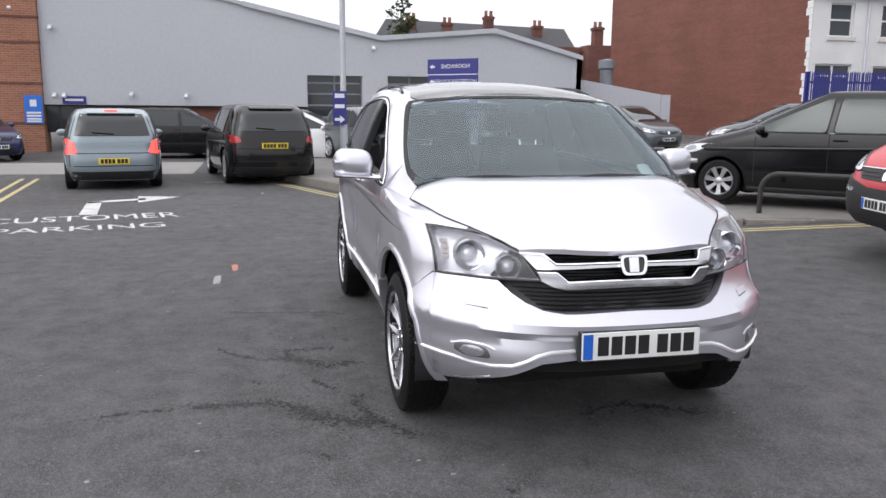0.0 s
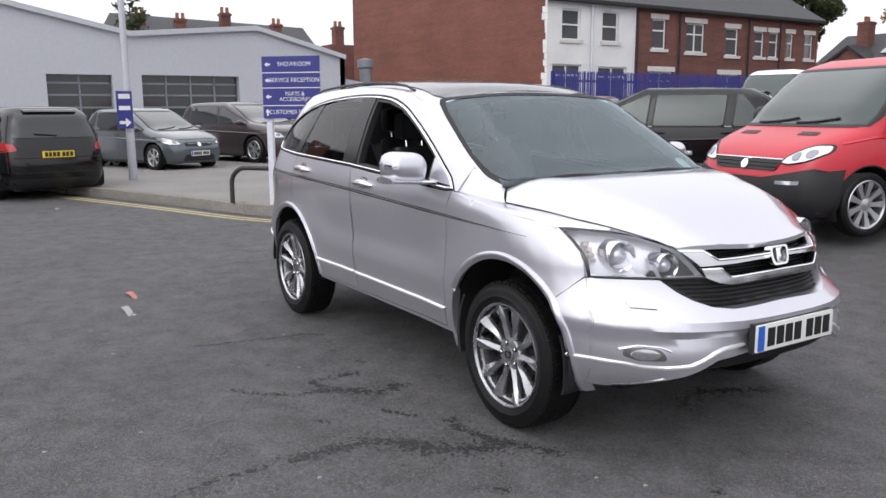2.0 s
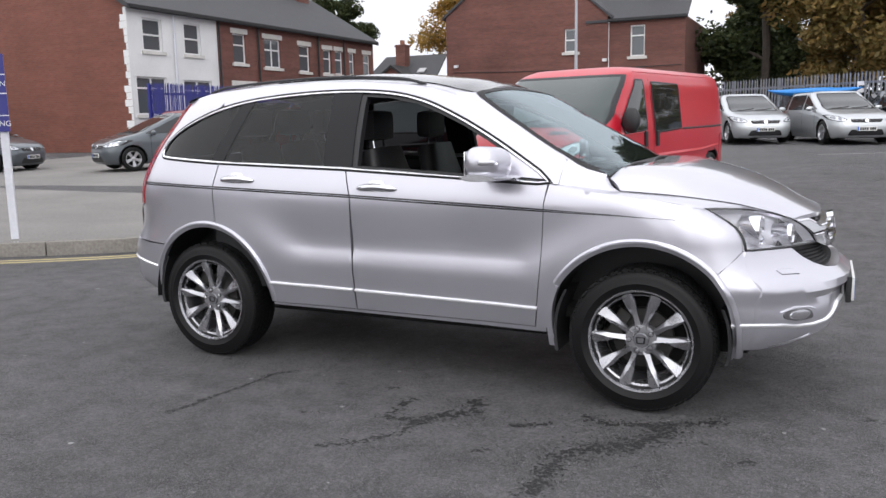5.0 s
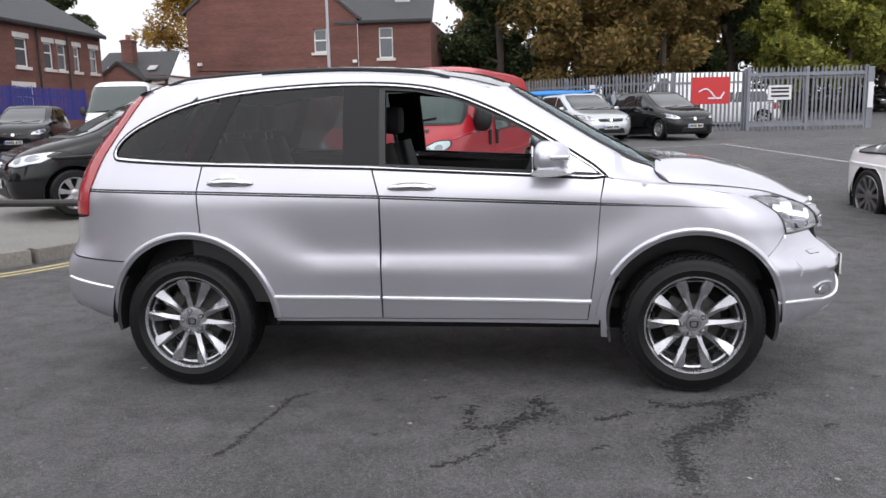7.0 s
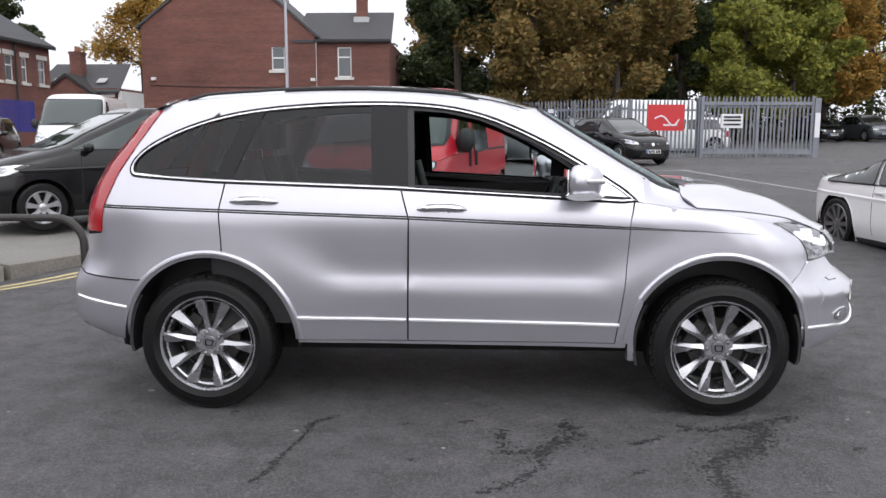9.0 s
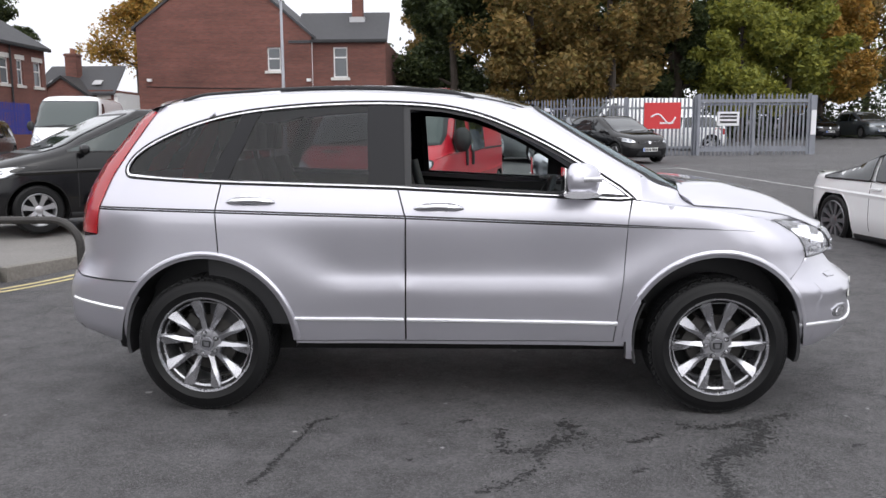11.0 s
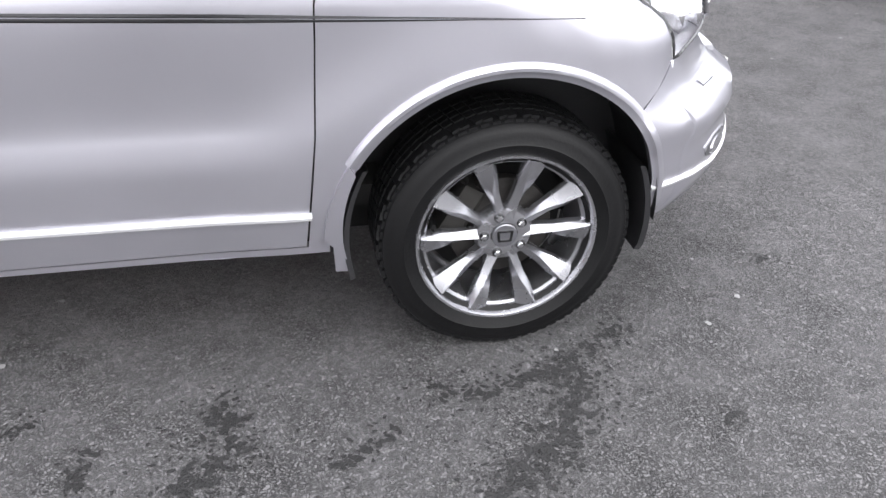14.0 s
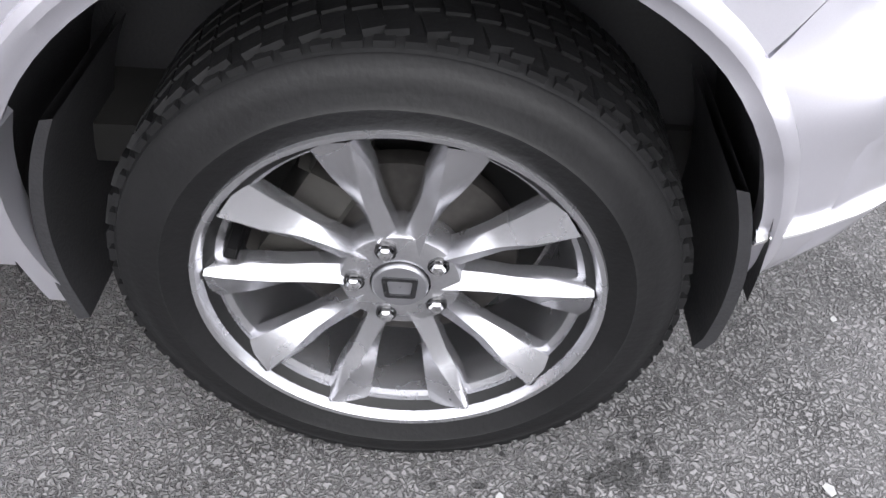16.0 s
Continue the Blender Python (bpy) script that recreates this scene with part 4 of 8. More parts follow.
    part("inner_panel", sheet(bmesh.new(), ln, lambda x, z: to(x, z, -0.022), 0.08, flip=sign > 0), DARK, suv)
    for line in (front_arch(FR + 0.010, 0, 183, 30), arc(*RAC, RR + 0.012, -3, 183, 30)):
        bm = bmesh.new()
        rows = [[(x, sign * y, z) for x, z in line] for y in (0.862, 0.80, 0.56)]
        quads(bm, rows)
        vs = [bm.verts.new(p) for p in rows[-1]]
        bm.faces.new(vs)
        part("arch_liner", bm, TRIM, suv, "black felt wheel arch liner")

# front: lamps, grille, plate
REFLECTOR = base("lamp_reflector", (0.88, 0.88, 0.91), 0.22, 0.3)
AMBER = base("pale_amber_lens", (0.72, 0.66, 0.62), 0.25, 0.2, 1.0)
for sign in (-1, 1):
    flip = sign < 0
    front_lamp = [(0.384, 0.799), (0.50, 0.795), (0.548, 0.794), (0.65, 0.796), (0.776, 0.80)] + LAMP_TOP
    outline = [(sign * a, b) for a, b in front_lamp]
    bowl = sheet(bmesh.new(), outline, lambda y, z: nose_map(y, z, -0.085), 0.03, rim=lambda y, z: nose_map(y, z, -0.004))
    lamp = part("headlamp", bowl, REFLECTOR, suv, "clear headlamp with chrome reflector")
    cover = sheet(bmesh.new(), outline, lambda y, z: nose_map(y, z, 0.002), 0.025)
    part("lamp_cover", cover, LENS, lamp, "clear plastic lamp cover").visible_shadow = False
    part("lamp_seal", ribbon(bmesh.new(), turned(outline), 0.011, lambda y, z, o: nose_map(y, z, 0.002 + o), 0.03, True, lift=(0, 0.003, 0), flip=False), GLOSSY, lamp)
    for cy, cz, cx, r in ((0.640, 0.878, 1.815, 0.066), (0.500, 0.842, 1.945, 0.052)):
        place = Matrix.Translation((cx, sign * cy, cz)) @ Matrix.Rotation(sign * 0.12, 4, "Z")
        bm = bmesh.new()
        lathe(bm, [(r * 1.02, -0.09), (r * 1.08, -0.01), (r * 1.05, 0.0), (r * 0.97, -0.004), (r * 0.80, -0.03), (r * 0.60, -0.045)], 40, "x")
        bmesh.ops.recalc_face_normals(bm, faces=bm.faces)
        bm.transform(place)
        part("lamp_ring", bm, CHROME, lamp)
        bm = bmesh.new()
        lathe(bm, [(r * 0.62, -0.05), (r * 0.60, -0.03), (r * 0.45, -0.012), (r * 0.22, -0.003), (0.001, 0.0)], 28, "x")
        bmesh.ops.recalc_face_normals(bm, faces=bm.faces)
        bm.transform(place)
        part("lamp_lens", bm, base("projector_lens", (0.6, 0.61, 0.65), 0.06, 0.5, 1.0), lamp)
    # stepped reflector behind the indicator and a dark bezel between the two lamps
    bm = bmesh.new()
    for k in range(4):
        z0 = 0.85 + 0.022 * k
        add_box(bm, nose_x(0.745, z0) - 0.07, nose_x(0.745, z0) - 0.05, sign * 0.728 - 0.016, sign * 0.728 + 0.016, z0, z0 + 0.019, 0.003)
    part("lamp_step", bm, AMBER, lamp, "pale amber ribbed indicator reflector")
    bez = [(0.575, 0.80), (0.60, 0.865), (0.575, 0.945), (0.53, 0.93), (0.46, 0.90), (0.43, 0.85), (0.44, 0.81)]
    part("lamp_bezel", sheet(bmesh.new(), [(sign * a, b) for a, b in bez], lambda y, z: nose_map(y, z, -0.08), 0.03), base("lamp_bezel_grey", (0.80, 0.80, 0.83), 0.25, 0.4), lamp, "grey lamp bezel")
    # fog lamp in its recess, washer cover
    disc = [(sign * 0.672 + 0.043 * math.cos(a), 0.498 + 0.024 * math.sin(a)) for a in np.linspace(0, 2 * math.pi, 29)[:-1]]
    fog = sheet(bmesh.new(), turned(disc), lambda y, z: nose_map(y, z, 0.009), 0.012, rim=lambda y, z: nose_map(y, z, -0.01))
    part("fog_lamp", fog, base("fog_lamp_glass", (0.5, 0.5, 0.53), 0.12, 0.8, 1.0), bumper, "small round fog lamp")
    # the recess's shade put into a flat dark grey patch on the silver bumper
    socket = rounded([(sign * 0.60, 0.472), (sign * 0.69, 0.470), (sign * 0.735, 0.488), (sign * 0.735, 0.515), (sign * 0.69, 0.528), (sign * 0.62, 0.522)], 0.02)
    part("fog_recess_shade", sheet(bmesh.new(), turned(socket), lambda y, z: nose_map(y, z, 0.003), 0.02, rim=lambda y, z: nose_map(y, z, -0.01)), base("recess_shade_grey", (0.16, 0.16, 0.17), 0.35, 0.6), bumper, "flat dark grey patch painted as the shaded recess round the fog lamp")
    part("socket_brow", ribbon(bmesh.new(), [(sign * y, z) for y, z in ((0.59, 0.515), (0.62, 0.529), (0.69, 0.535), (0.745, 0.517))], 0.012, lambda y, z, o: nose_map(y, z, o), 0.02, lift=(-0.002, 0.004, 0.003, -0.002), flip=sign > 0), SILVER, bumper)
    part("washer_cover", sheet(bmesh.new(), rounded([(sign * 0.602, 0.680), (sign * 0.683, 0.685), (sign * 0.69, 0.703), (sign * 0.602, 0.702)], 0.006), lambda y, z: nose_map(y, z, 0.009), 0.02, rim=lambda y, z: nose_map(y, z, -0.01)), SILVER, bumper)
    part("washer_seam", ribbon(bmesh.new(), [(sign * 0.60, 0.677), (sign * 0.685, 0.682)], 0.004, lambda y, z, o: nose_map(y, z, 0.004 + o), 0.02, lift=(0, 0.0005, 0)), GAP, bumper)
    def round_corner(u, z, o=0.0):
        """Along the bumper: u below 0 on the nose, above 0 on the flank."""
        p = Vector(nose_map(sign * (seam_y(z) + u), z)) if u < 0 else Vector(side_map(sign)(SEAM_F * float(BODY_F(z)) - u, z))
        w = min(1.0, max(0.0, (u + 0.16) / 0.24))
        return tuple(p + Vector((1 - w, sign * w, 0)).normalized() * o)

    strip = [(y - seam_y(z), z) for y, z in ((0.27, 0.520), (0.37, 0.512), (0.42, 0.497), (0.473, 0.470), (0.522, 0.449), (0.60, 0.440), (0.68, 0.443), (0.735, 0.454))]
    strip += [(0.0, 0.461), (SEAM_F * float(BODY_F(0.462)) - 1.716, 0.460)]
    bm = ribbon(bmesh.new(), strip, 0.024, round_corner, 0.02, flip=sign > 0, lift=(-0.003, 0.011, 0.009, -0.003))
    bmesh.ops.recalc_face_normals(bm, faces=bm.faces)
    part("bumper_strip", bm, STRIP, bumper, "bright bumper strip")
    part("lower_strip", ribbon(bmesh.new(), [(sign * 0.60, 0.392), (sign * 0.669, 0.364), (sign * 0.73, 0.345)], 0.011, lambda y, z, o: nose_map(y, z, o), 0.03, flip=sign > 0, lift=(0.0, 0.006, 0.0)), SATIN, bumper, "short bright lower strip")

mouth_bm = sheet(bmesh.new(), [(0.465, 0.918), (-0.465, 0.918), (-0.56, 0.80)] + [(-a, b - 0.012) for a, b in MOUTH[3:]] + [(0, 0.665)] + [(a, b - 0.012) for a, b in MOUTH[:2:-1]] + [(0.56, 0.80)], lambda y, z: nose_map(y, z, -0.055), 0.05)
grille = part("grille", mouth_bm, TRIM, suv, "black mesh grille with chrome bars")
for z in np.arange(0.684, 0.775, 0.0155):
    w = 0.37 + (z - 0.675) * 1.3
    part("grille_slat", ribbon(bmesh.new(), [(-w, z), (w, z)], 0.005, lambda y, q, o: nose_map(y, q, o - 0.045), 0.05, lift=(0, 0.012, 0)), GAP, grille)
for z in (0.898, 0.828):
    for k in (-0.013, 0.0, 0.013):
        w = 0.40 if z > 0.85 else 0.31
        part("louvre", ribbon(bmesh.new(), [(-w, z + k), (w, z + k)], 0.006, lambda y, q, o: nose_map(y, q, o - 0.045), 0.04, lift=(0, 0.012, 0)), GLOSSY, grille)


GRILLE = base("satin_grille_chrome", (0.50, 0.50, 0.52), 0.22, 1.0)
u_half = [(0, 0.812), (0.15, 0.810), (0.285, 0.804), (0.33, 0.842), (0.40, 0.838), (0.386, 0.799), (0.34, 0.777), (0.287, 0.768), (0.15, 0.774), (0, 0.776)]
a_half = [(0, 0.882), (0.15, 0.881), (0.33, 0.876), (0.366, 0.911), (0.458, 0.911), (0.402, 0.845), (0.335, 0.851), (0.15, 0.860), (0, 0.862)]
for name, half, mat in (("lower_bar", u_half, GRILLE), ("upper_bar", a_half, GRILLE)):
    outline = half + [(-a, b) for a, b in half[-2:0:-1]]
    bar = part(name, sheet(bmesh.new(), outline, lambda y, z: nose_map(y, z, 0.010), 0.011, rim=lambda y, z: nose_map(y, z, -0.04)), mat, grille, "satin chrome grille bar")
    part("bar_edge", ribbon(bmesh.new(), [(-a, b) for a, b in half[4:0:-1]] + half[:5], 0.008, lambda y, z, o: nose_map(y, z - 0.004, 0.012 + o), 0.012, lift=(0, 0.004, 0), flip=True), CHROME, bar, "bright upper edge")
em = bmesh.new()
lean = Matrix.Translation((2.095, 0, 0.864)) @ Matrix.Rotation(radians(-14), 4, "Y")
sheet(em, rounded([(-0.062, 0.0), (-0.05, -0.044), (0.05, -0.044), (0.062, 0.0), (0.060, 0.042), (-0.060, 0.042)], 0.022), lambda y, z: (0.03, y, z), 0.02, holes=[rounded([(-0.048, 0.0), (-0.038, -0.034), (0.038, -0.034), (0.048, 0.0), (0.047, 0.033), (-0.047, 0.033)], 0.016)], rim=lambda y, z: (0.0, y, z))
em.transform(lean)
part("emblem", em, CHROME, grille, "plain chrome badge")
em = sheet(bmesh.new(), rounded([(-0.055, 0.0), (-0.044, -0.04), (0.044, -0.04), (0.055, 0.0), (0.053, 0.038), (-0.053, 0.038)], 0.02), lambda y, z: (0.018, y, z), 0.02)
em.transform(lean)
part("emblem_back", em, GLOSSY, grille)
em = box_bm(0.018, 0.03, -0.022, 0.022, -0.033, 0.032, 0.004)
em.transform(lean)
part("emblem_bar", em, CHROME, grille, "plain bright shape in the badge")


def plate_bars(parent, w, h, colour, band=True, m=Matrix()):
    """A registration plate with plain bars for its writing, facing +x."""
    bm = box_bm(-0.006, 0.006, -w / 2, w / 2, -h / 2, h / 2, 0.002)
    bm.transform(m)
    pl = part("number_plate", bm, colour, parent, "number plate with plain dark bars")
    if band:
        bm = box_bm(0.006, 0.0075, -w / 2 + 0.004, -w / 2 + 0.046, -h / 2 + 0.004, h / 2 - 0.004)
        bm.transform(m)
        part("blue_band", bm, PLATEB, pl, "blue band")
    y = -w / 2 + (0.062 if band else 0.03)
    n = 7
    step = (w / 2 - 0.02 - y - 0.025) / n
    for i in range(n):
        if i == 4:
            y += 0.025
        bm = box_bm(0.006, 0.0076, y + 0.006, y + step - 0.006, -h * 0.35, h * 0.35)
        bm.transform(m)
        part("bar", bm, INK, pl)
        y += step
    return pl


plate_bars(bumper, 0.53, 0.115, PLATEW, True, Matrix.Translation((2.222, 0, 0.553)))
bm = box_bm(2.19, 2.216, -0.272, 0.272, 0.485, 0.615, 0.004)
part("plate_holder", bm, TRIM, bumper)
part("lower_grille", sheet(bmesh.new(), [(-0.52, 0.42), (-0.3, 0.41), (0.3, 0.41), (0.52, 0.42), (0.3, 0.478), (-0.3, 0.478)], lambda y, z: nose_map(y, z, -0.06), 0.06), DARK, bumper, "dark lower intake")
part("underbody", box_bm(-1.90, 1.78, -0.58, 0.58, 0.25, 0.42, 0.05), DARK, suv, "dark underbody")

# wipers
for y0, y1 in ((-0.10, -0.60), (0.58, 0.02)):
    bm = bmesh.new()
    pts = [Vector(screen_map(y0 + (y1 - y0) * t, 1.158 + 0.012 * math.sin(3 * t), 0.025)) for t in np.linspace(0, 1, 10)]
    tube(bm, pts, [0.012, 0.012, 0.011, 0.01, 0.01, 0.009, 0.008, 0.007, 0.006, 0.005], 6)
    part("wiper", bm, TRIM, suv, "black wiper")

# door mirrors
for sign in (-1, 1):
    rows = []
    for t in np.linspace(0, 1, 15):
        y = 0.895 + 0.225 * t
        s = (1 - abs(2 * t - 1) ** 4) ** 0.5 if 0 < t < 1 else 0.05
        s = max(s, 0.25)
        cx, cz = 0.60 - 0.05 * t, 1.198 + 0.012 * t
        ring = []
        for a in np.linspace(0, 2 * math.pi, 21)[:-1]:
            c, n = math.cos(a), math.sin(a)
            rxx = (0.105 if c > 0 else 0.055) * s
            ring.append((cx + rxx * np.sign(c) * abs(c) ** 0.7, sign * y, cz + 0.083 * s * np.sign(n) * abs(n) ** 0.75))
        rows.append(ring)
    bm = bmesh.new()
    vs = quads(bm, rows, True)
    bm.faces.new(vs[0])
    bm.faces.new(vs[-1])
    bmesh.ops.recalc_face_normals(bm, faces=bm.faces)
    mir = part("door_mirror", bm, SILVER, suv, "painted door mirror shell", angle=60)
    bm = bmesh.new()
    rows = []
    for t in np.linspace(0, 1, 9):
        y = 0.86 + 0.255 * t
        ring = [(0.605 - 0.05 * t + (0.11 if math.cos(a) > 0 else 0.062) * math.cos(a), sign * y, 1.128 + 0.012 * t + 0.018 * math.sin(a)) for a in np.linspace(0, 2 * math.pi, 17)[:-1]]
        rows.append(ring)
    vs = quads(bm, rows, True)
    bm.faces.new(vs[0])
    bm.faces.new(vs[-1])
    bmesh.ops.recalc_face_normals(bm, faces=bm.faces)
    part("mirror_base", bm, SATIN, mir, "grey lower mirror housing")
    bm = box_bm(0.50, 0.508, 0.93, 1.09, 1.14, 1.265, 0.003)
    bm.transform(Matrix.Diagonal((1, sign, 1, 1)))
    part("mirror_glass", bm, base("mirror_glass", (0.9, 0.9, 0.9), 0.02, 1.0), mir)
    bm = box_bm(0.585, 0.672, 1.075, 1.121, 1.20, 1.226, 0.008)
    bm.transform(Matrix.Diagonal((1, sign, 1, 1)))
    part("side_repeater", bm, SATIN, mir, "clear indicator strip")

# cabin
part("cabin_floor", box_bm(-1.85, 1.0, -0.70, 0.70, 0.40, 0.46), DARK, suv)
part("dashboard", box_bm(0.60, 1.05, -0.72, 0.72, 0.75, 1.085, 0.05), TRIM, suv, "dark dashboard")
part("rear_shelf", box_bm(-1.9, -1.35, -0.66, 0.66, 0.9, 0.95, 0.02), TRIM, suv)
for sign in (-1, 1):
    bm = bmesh.new()
    quads(bm, [[(x, sign * 0.80, z) for z in (0.45, 0.8, 1.10 + (0.03 if x < -0.2 else 0))] for x in np.linspace(-1.3, 0.8, 8)])
    part("door_trim", bm, TRIM, suv, "black inner door trim")
    bm = box_bm(-0.15, 0.35, 0.73, 0.80, 0.93, 0.98, 0.02)
    bm.transform(Matrix.Diagonal((1, sign, 1, 1)))
    part("armrest", bm, TRIM, suv)


def car_seat(parent, x, y, z, wide=0.5, mat=CLOTH):
    seat = bmesh.new()
    add_box(seat, x - 0.22, x + 0.30, y - wide / 2, y + wide / 2, z, z + 0.16, 0.05)
    part("seat_cushion", seat, mat, parent)
    back = bmesh.new()
    rows = []
    for t in np.linspace(0, 1, 10):
        w = wide / 2 * (1 - 0.25 * max(0, t - 0.6) / 0.4)
        cx, cz = x - 0.22 - 0.16 * t, z + 0.10 + 0.60 * t
        rows.append([(cx + 0.07 * math.cos(a), y + w * np.sign(math.sin(a)) * abs(math.sin(a)) ** 0.4, cz + 0.02 * math.cos(a)) for a in np.linspace(0, 2 * math.pi, 17)[:-1]])
    vs = quads(back, rows, True)
    back.faces.new(vs[-1])
    bmesh.ops.recalc_face_normals(back, faces=back.faces)
    part("backrest", back, mat, parent)
    hd = box_bm(x - 0.46, x - 0.35, y - 0.125, y + 0.125, z + 0.755, z + 0.93, 0.045)
    part("headrest", hd, mat, parent)
    for dy in (-0.06, 0.06):
        part("headrest_post", tube(bmesh.new(), [(x - 0.385, y + dy, z + 0.66), (x - 0.405, y + dy, z + 0.78)], 0.006, 6), CHROME, parent)


for y in (-0.37, 0.37):
    car_seat(suv, 0.02, y, 0.55)
for y in (-0.42, 0.0, 0.42):
    car_seat(suv, -0.85, y, 0.58, 0.40)
bm = bmesh.new()
tilt = Matrix.Translation((0.44, -0.37, 1.02)) @ Matrix.Rotation(radians(-64), 4, "Y")
lathe(bm, [(0.185 + 0.017 * math.cos(a), 0.017 * math.sin(a)) for a in np.linspace(0, 2 * math.pi, 9)], 32, "z")
for a in (0.3, math.pi - 0.3, -math.pi / 2):
    tube(bm, [(0.04 * math.cos(a), 0.04 * math.sin(a), -0.02), (0.18 * math.cos(a), 0.18 * math.sin(a), 0)], 0.016, 6)
lathe(bm, [(0.07, -0.03), (0.07, 0.005), (0.001, 0.015)], 16, "z")
bmesh.ops.recalc_face_normals(bm, faces=bm.faces)
bm.transform(tilt)
part("steering_wheel", bm, CLOTH, suv, "black steering wheel")
bm = box_bm(0.28, 0.31, -0.13, 0.13, 1.44, 1.50, 0.012)
part("rear_view_mirror", bm, TRIM, suv)


# ---- wheels of the silver car ----
def big_wheel():
    """A tyre on a ten-spoke alloy, axle along y, outer face towards -y."""
    hub = new("wheel")
    T, w = 0.349, 0.105
    prof = [(0.226, -0.085), (0.240, -0.098), (0.253, -0.106), (0.278, -0.114), (0.282, -0.1165), (0.286, -0.114), (0.305, -0.112), (0.320, -0.107), (0.332, -0.100), (0.335, -0.1005), (0.3375, -0.096), (0.343, -0.085), (0.348, -0.06), (T, -0.02), (T, 0.02), (0.348, 0.06), (0.342, 0.085), (0.320, 0.106), (0.28, 0.112), (0.236, 0.098), (0.226, 0.085)]
    bm = bmesh.new()
    lathe(bm, prof, 96, "y")
    bmesh.ops.recalc_face_normals(bm, faces=bm.faces)
    tyre = part("tyre", bm, RUBBER, hub, "black road tyre", angle=50)
    bm = bmesh.new()
    for i in range(72):
        a = 2 * math.pi * (i + 0.5) / 72
        turn = Matrix.Rotation(-a, 4, "Y")
        add_box(bm, T - 0.012, T + 0.0015, -0.086, -0.052, -0.0115, 0.0115, m=turn @ Matrix.Rotation(radians(14 if i % 2 else 8), 4, "X"))
        add_box(bm, T - 0.018, T - 0.0045, -0.0965, -0.084, -0.010, 0.010, m=turn)
        for y0 in (-0.042, -0.008, 0.024, 0.058):
            add_box(bm, T - 0.004, T + 0.003, y0, y0 + 0.026, -0.0125, 0.0125, m=turn @ Matrix.Rotation(radians(10), 4, "X"))
    tagged(part("tread", bm, RUBBER, tyre, flat=True), kind="stuff")
    rim = [(0.246, -0.098), (0.251, -0.104), (0.249, -0.109), (0.243, -0.108), (0.239, -0.102), (0.236, -0.091), (0.228, -0.086), (0.226, -0.078), (0.218, -0.074), (0.214, -0.05), (0.209, 0.0), (0.21, 0.07), (0.232, 0.09)]
    bm = bmesh.new()
    lathe(bm, rim, 72, "y")
    bmesh.ops.recalc_face_normals(bm, faces=bm.faces)
    wheel = part("alloy_rim", bm, ALLOY, hub, "silver ten-spoke alloy wheel rim")
    for i in range(10):
        pair = 2 * math.pi * (i // 2) / 5
        a0 = pair + radians(90 - 18 + (36 if i % 2 else 0))
        # spokes lean slightly to one another in pairs
        lean = radians(-3.0 if i % 2 else 3.0)
        rows = []
        side = 1 if i % 2 else -1
        for t, r, wide_in, wide_out, front, back in ((0, 0.045, 0.013, 0.016, -0.070, -0.03), (0.2, 0.078, 0.014, 0.0165, -0.0725, -0.04), (0.38, 0.108, 0.0145, 0.018, -0.0755, -0.046), (0.55, 0.138, 0.016, 0.021, -0.080, -0.052), (0.66, 0.158, 0.021, 0.0245, -0.085, -0.056), (0.78, 0.182, 0.0265, 0.027, -0.091, -0.060), (0.9, 0.212, 0.029, 0.0295, -0.0955, -0.064), (1, 0.234, 0.0305, 0.0305, -0.0975, -0.07)):
            ridge = -wide_in + (wide_in + wide_out) * (0.90 - 0.78 * t**1.3)
            ring = [(-wide_in, back), (-wide_in, front + 0.016), (-wide_in * 0.9, front + 0.008), ((ridge - wide_in) / 2, front + 0.0025), (ridge, front - 0.004), ((ridge + wide_out) / 2, front + 0.004), (wide_out * 0.92, front + 0.011), (wide_out, front + 0.018), (wide_out, back)]
            a = a0 + lean * (1 - t) * 2.0
            ca, sa = math.cos(a), math.sin(a)
            rows.append([(r * ca - side * p * sa, y, r * sa + side * p * ca) for p, y in ring])
        bm = bmesh.new()
        quads(bm, rows, True)
        bmesh.ops.recalc_face_normals(bm, faces=bm.faces)
        part("spoke", bm, ALLOY, wheel, angle=24)
    bm = bmesh.new()
    lathe(bm, [(0.082, -0.03), (0.082, -0.058), (0.074, -0.071), (0.045, -0.075), (0.038, -0.074)], 40, "y")
    bmesh.ops.recalc_face_normals(bm, faces=bm.faces)
    part("hub_boss", bm, ALLOY, wheel)
    bm = bmesh.new()
    lathe(bm, [(0.036, -0.07), (0.0355, -0.0785), (0.033, -0.0805), (0.001, -0.081)], 32, "y")
    bmesh.ops.recalc_face_normals(bm, faces=bm.faces)
    cap = part("centre_cap", bm, base("cap_grey", (0.28, 0.28, 0.3), 0.3, 0.8), wheel, "grey centre cap with plain badge")
    bm = sheet(bmesh.new(), rounded([(-0.019, -0.017), (0.019, -0.017), (0.023, 0.017), (-0.023, 0.017)], 0.005), lambda x, z: (x, -0.0835, z), 0.01, holes=[rounded([(-0.013, -0.012), (0.013, -0.012), (0.016, 0.012), (-0.016, 0.012)], 0.003)], rim=lambda x, z: (x, -0.08, z))
    part("badge", bm, GLOSSY, cap)
    for i in range(5):
        a = 2 * math.pi * i / 5 + radians(90 + 36 - 18)
        x, z = 0.0572 * math.cos(a), 0.0572 * math.sin(a)
        bm = bmesh.new()
        lathe(bm, [(0.0135, -0.068), (0.0135, -0.0765), (0.0105, -0.0765), (0.010, -0.070)], 16, "y")
        bmesh.ops.recalc_face_normals(bm, faces=bm.faces)
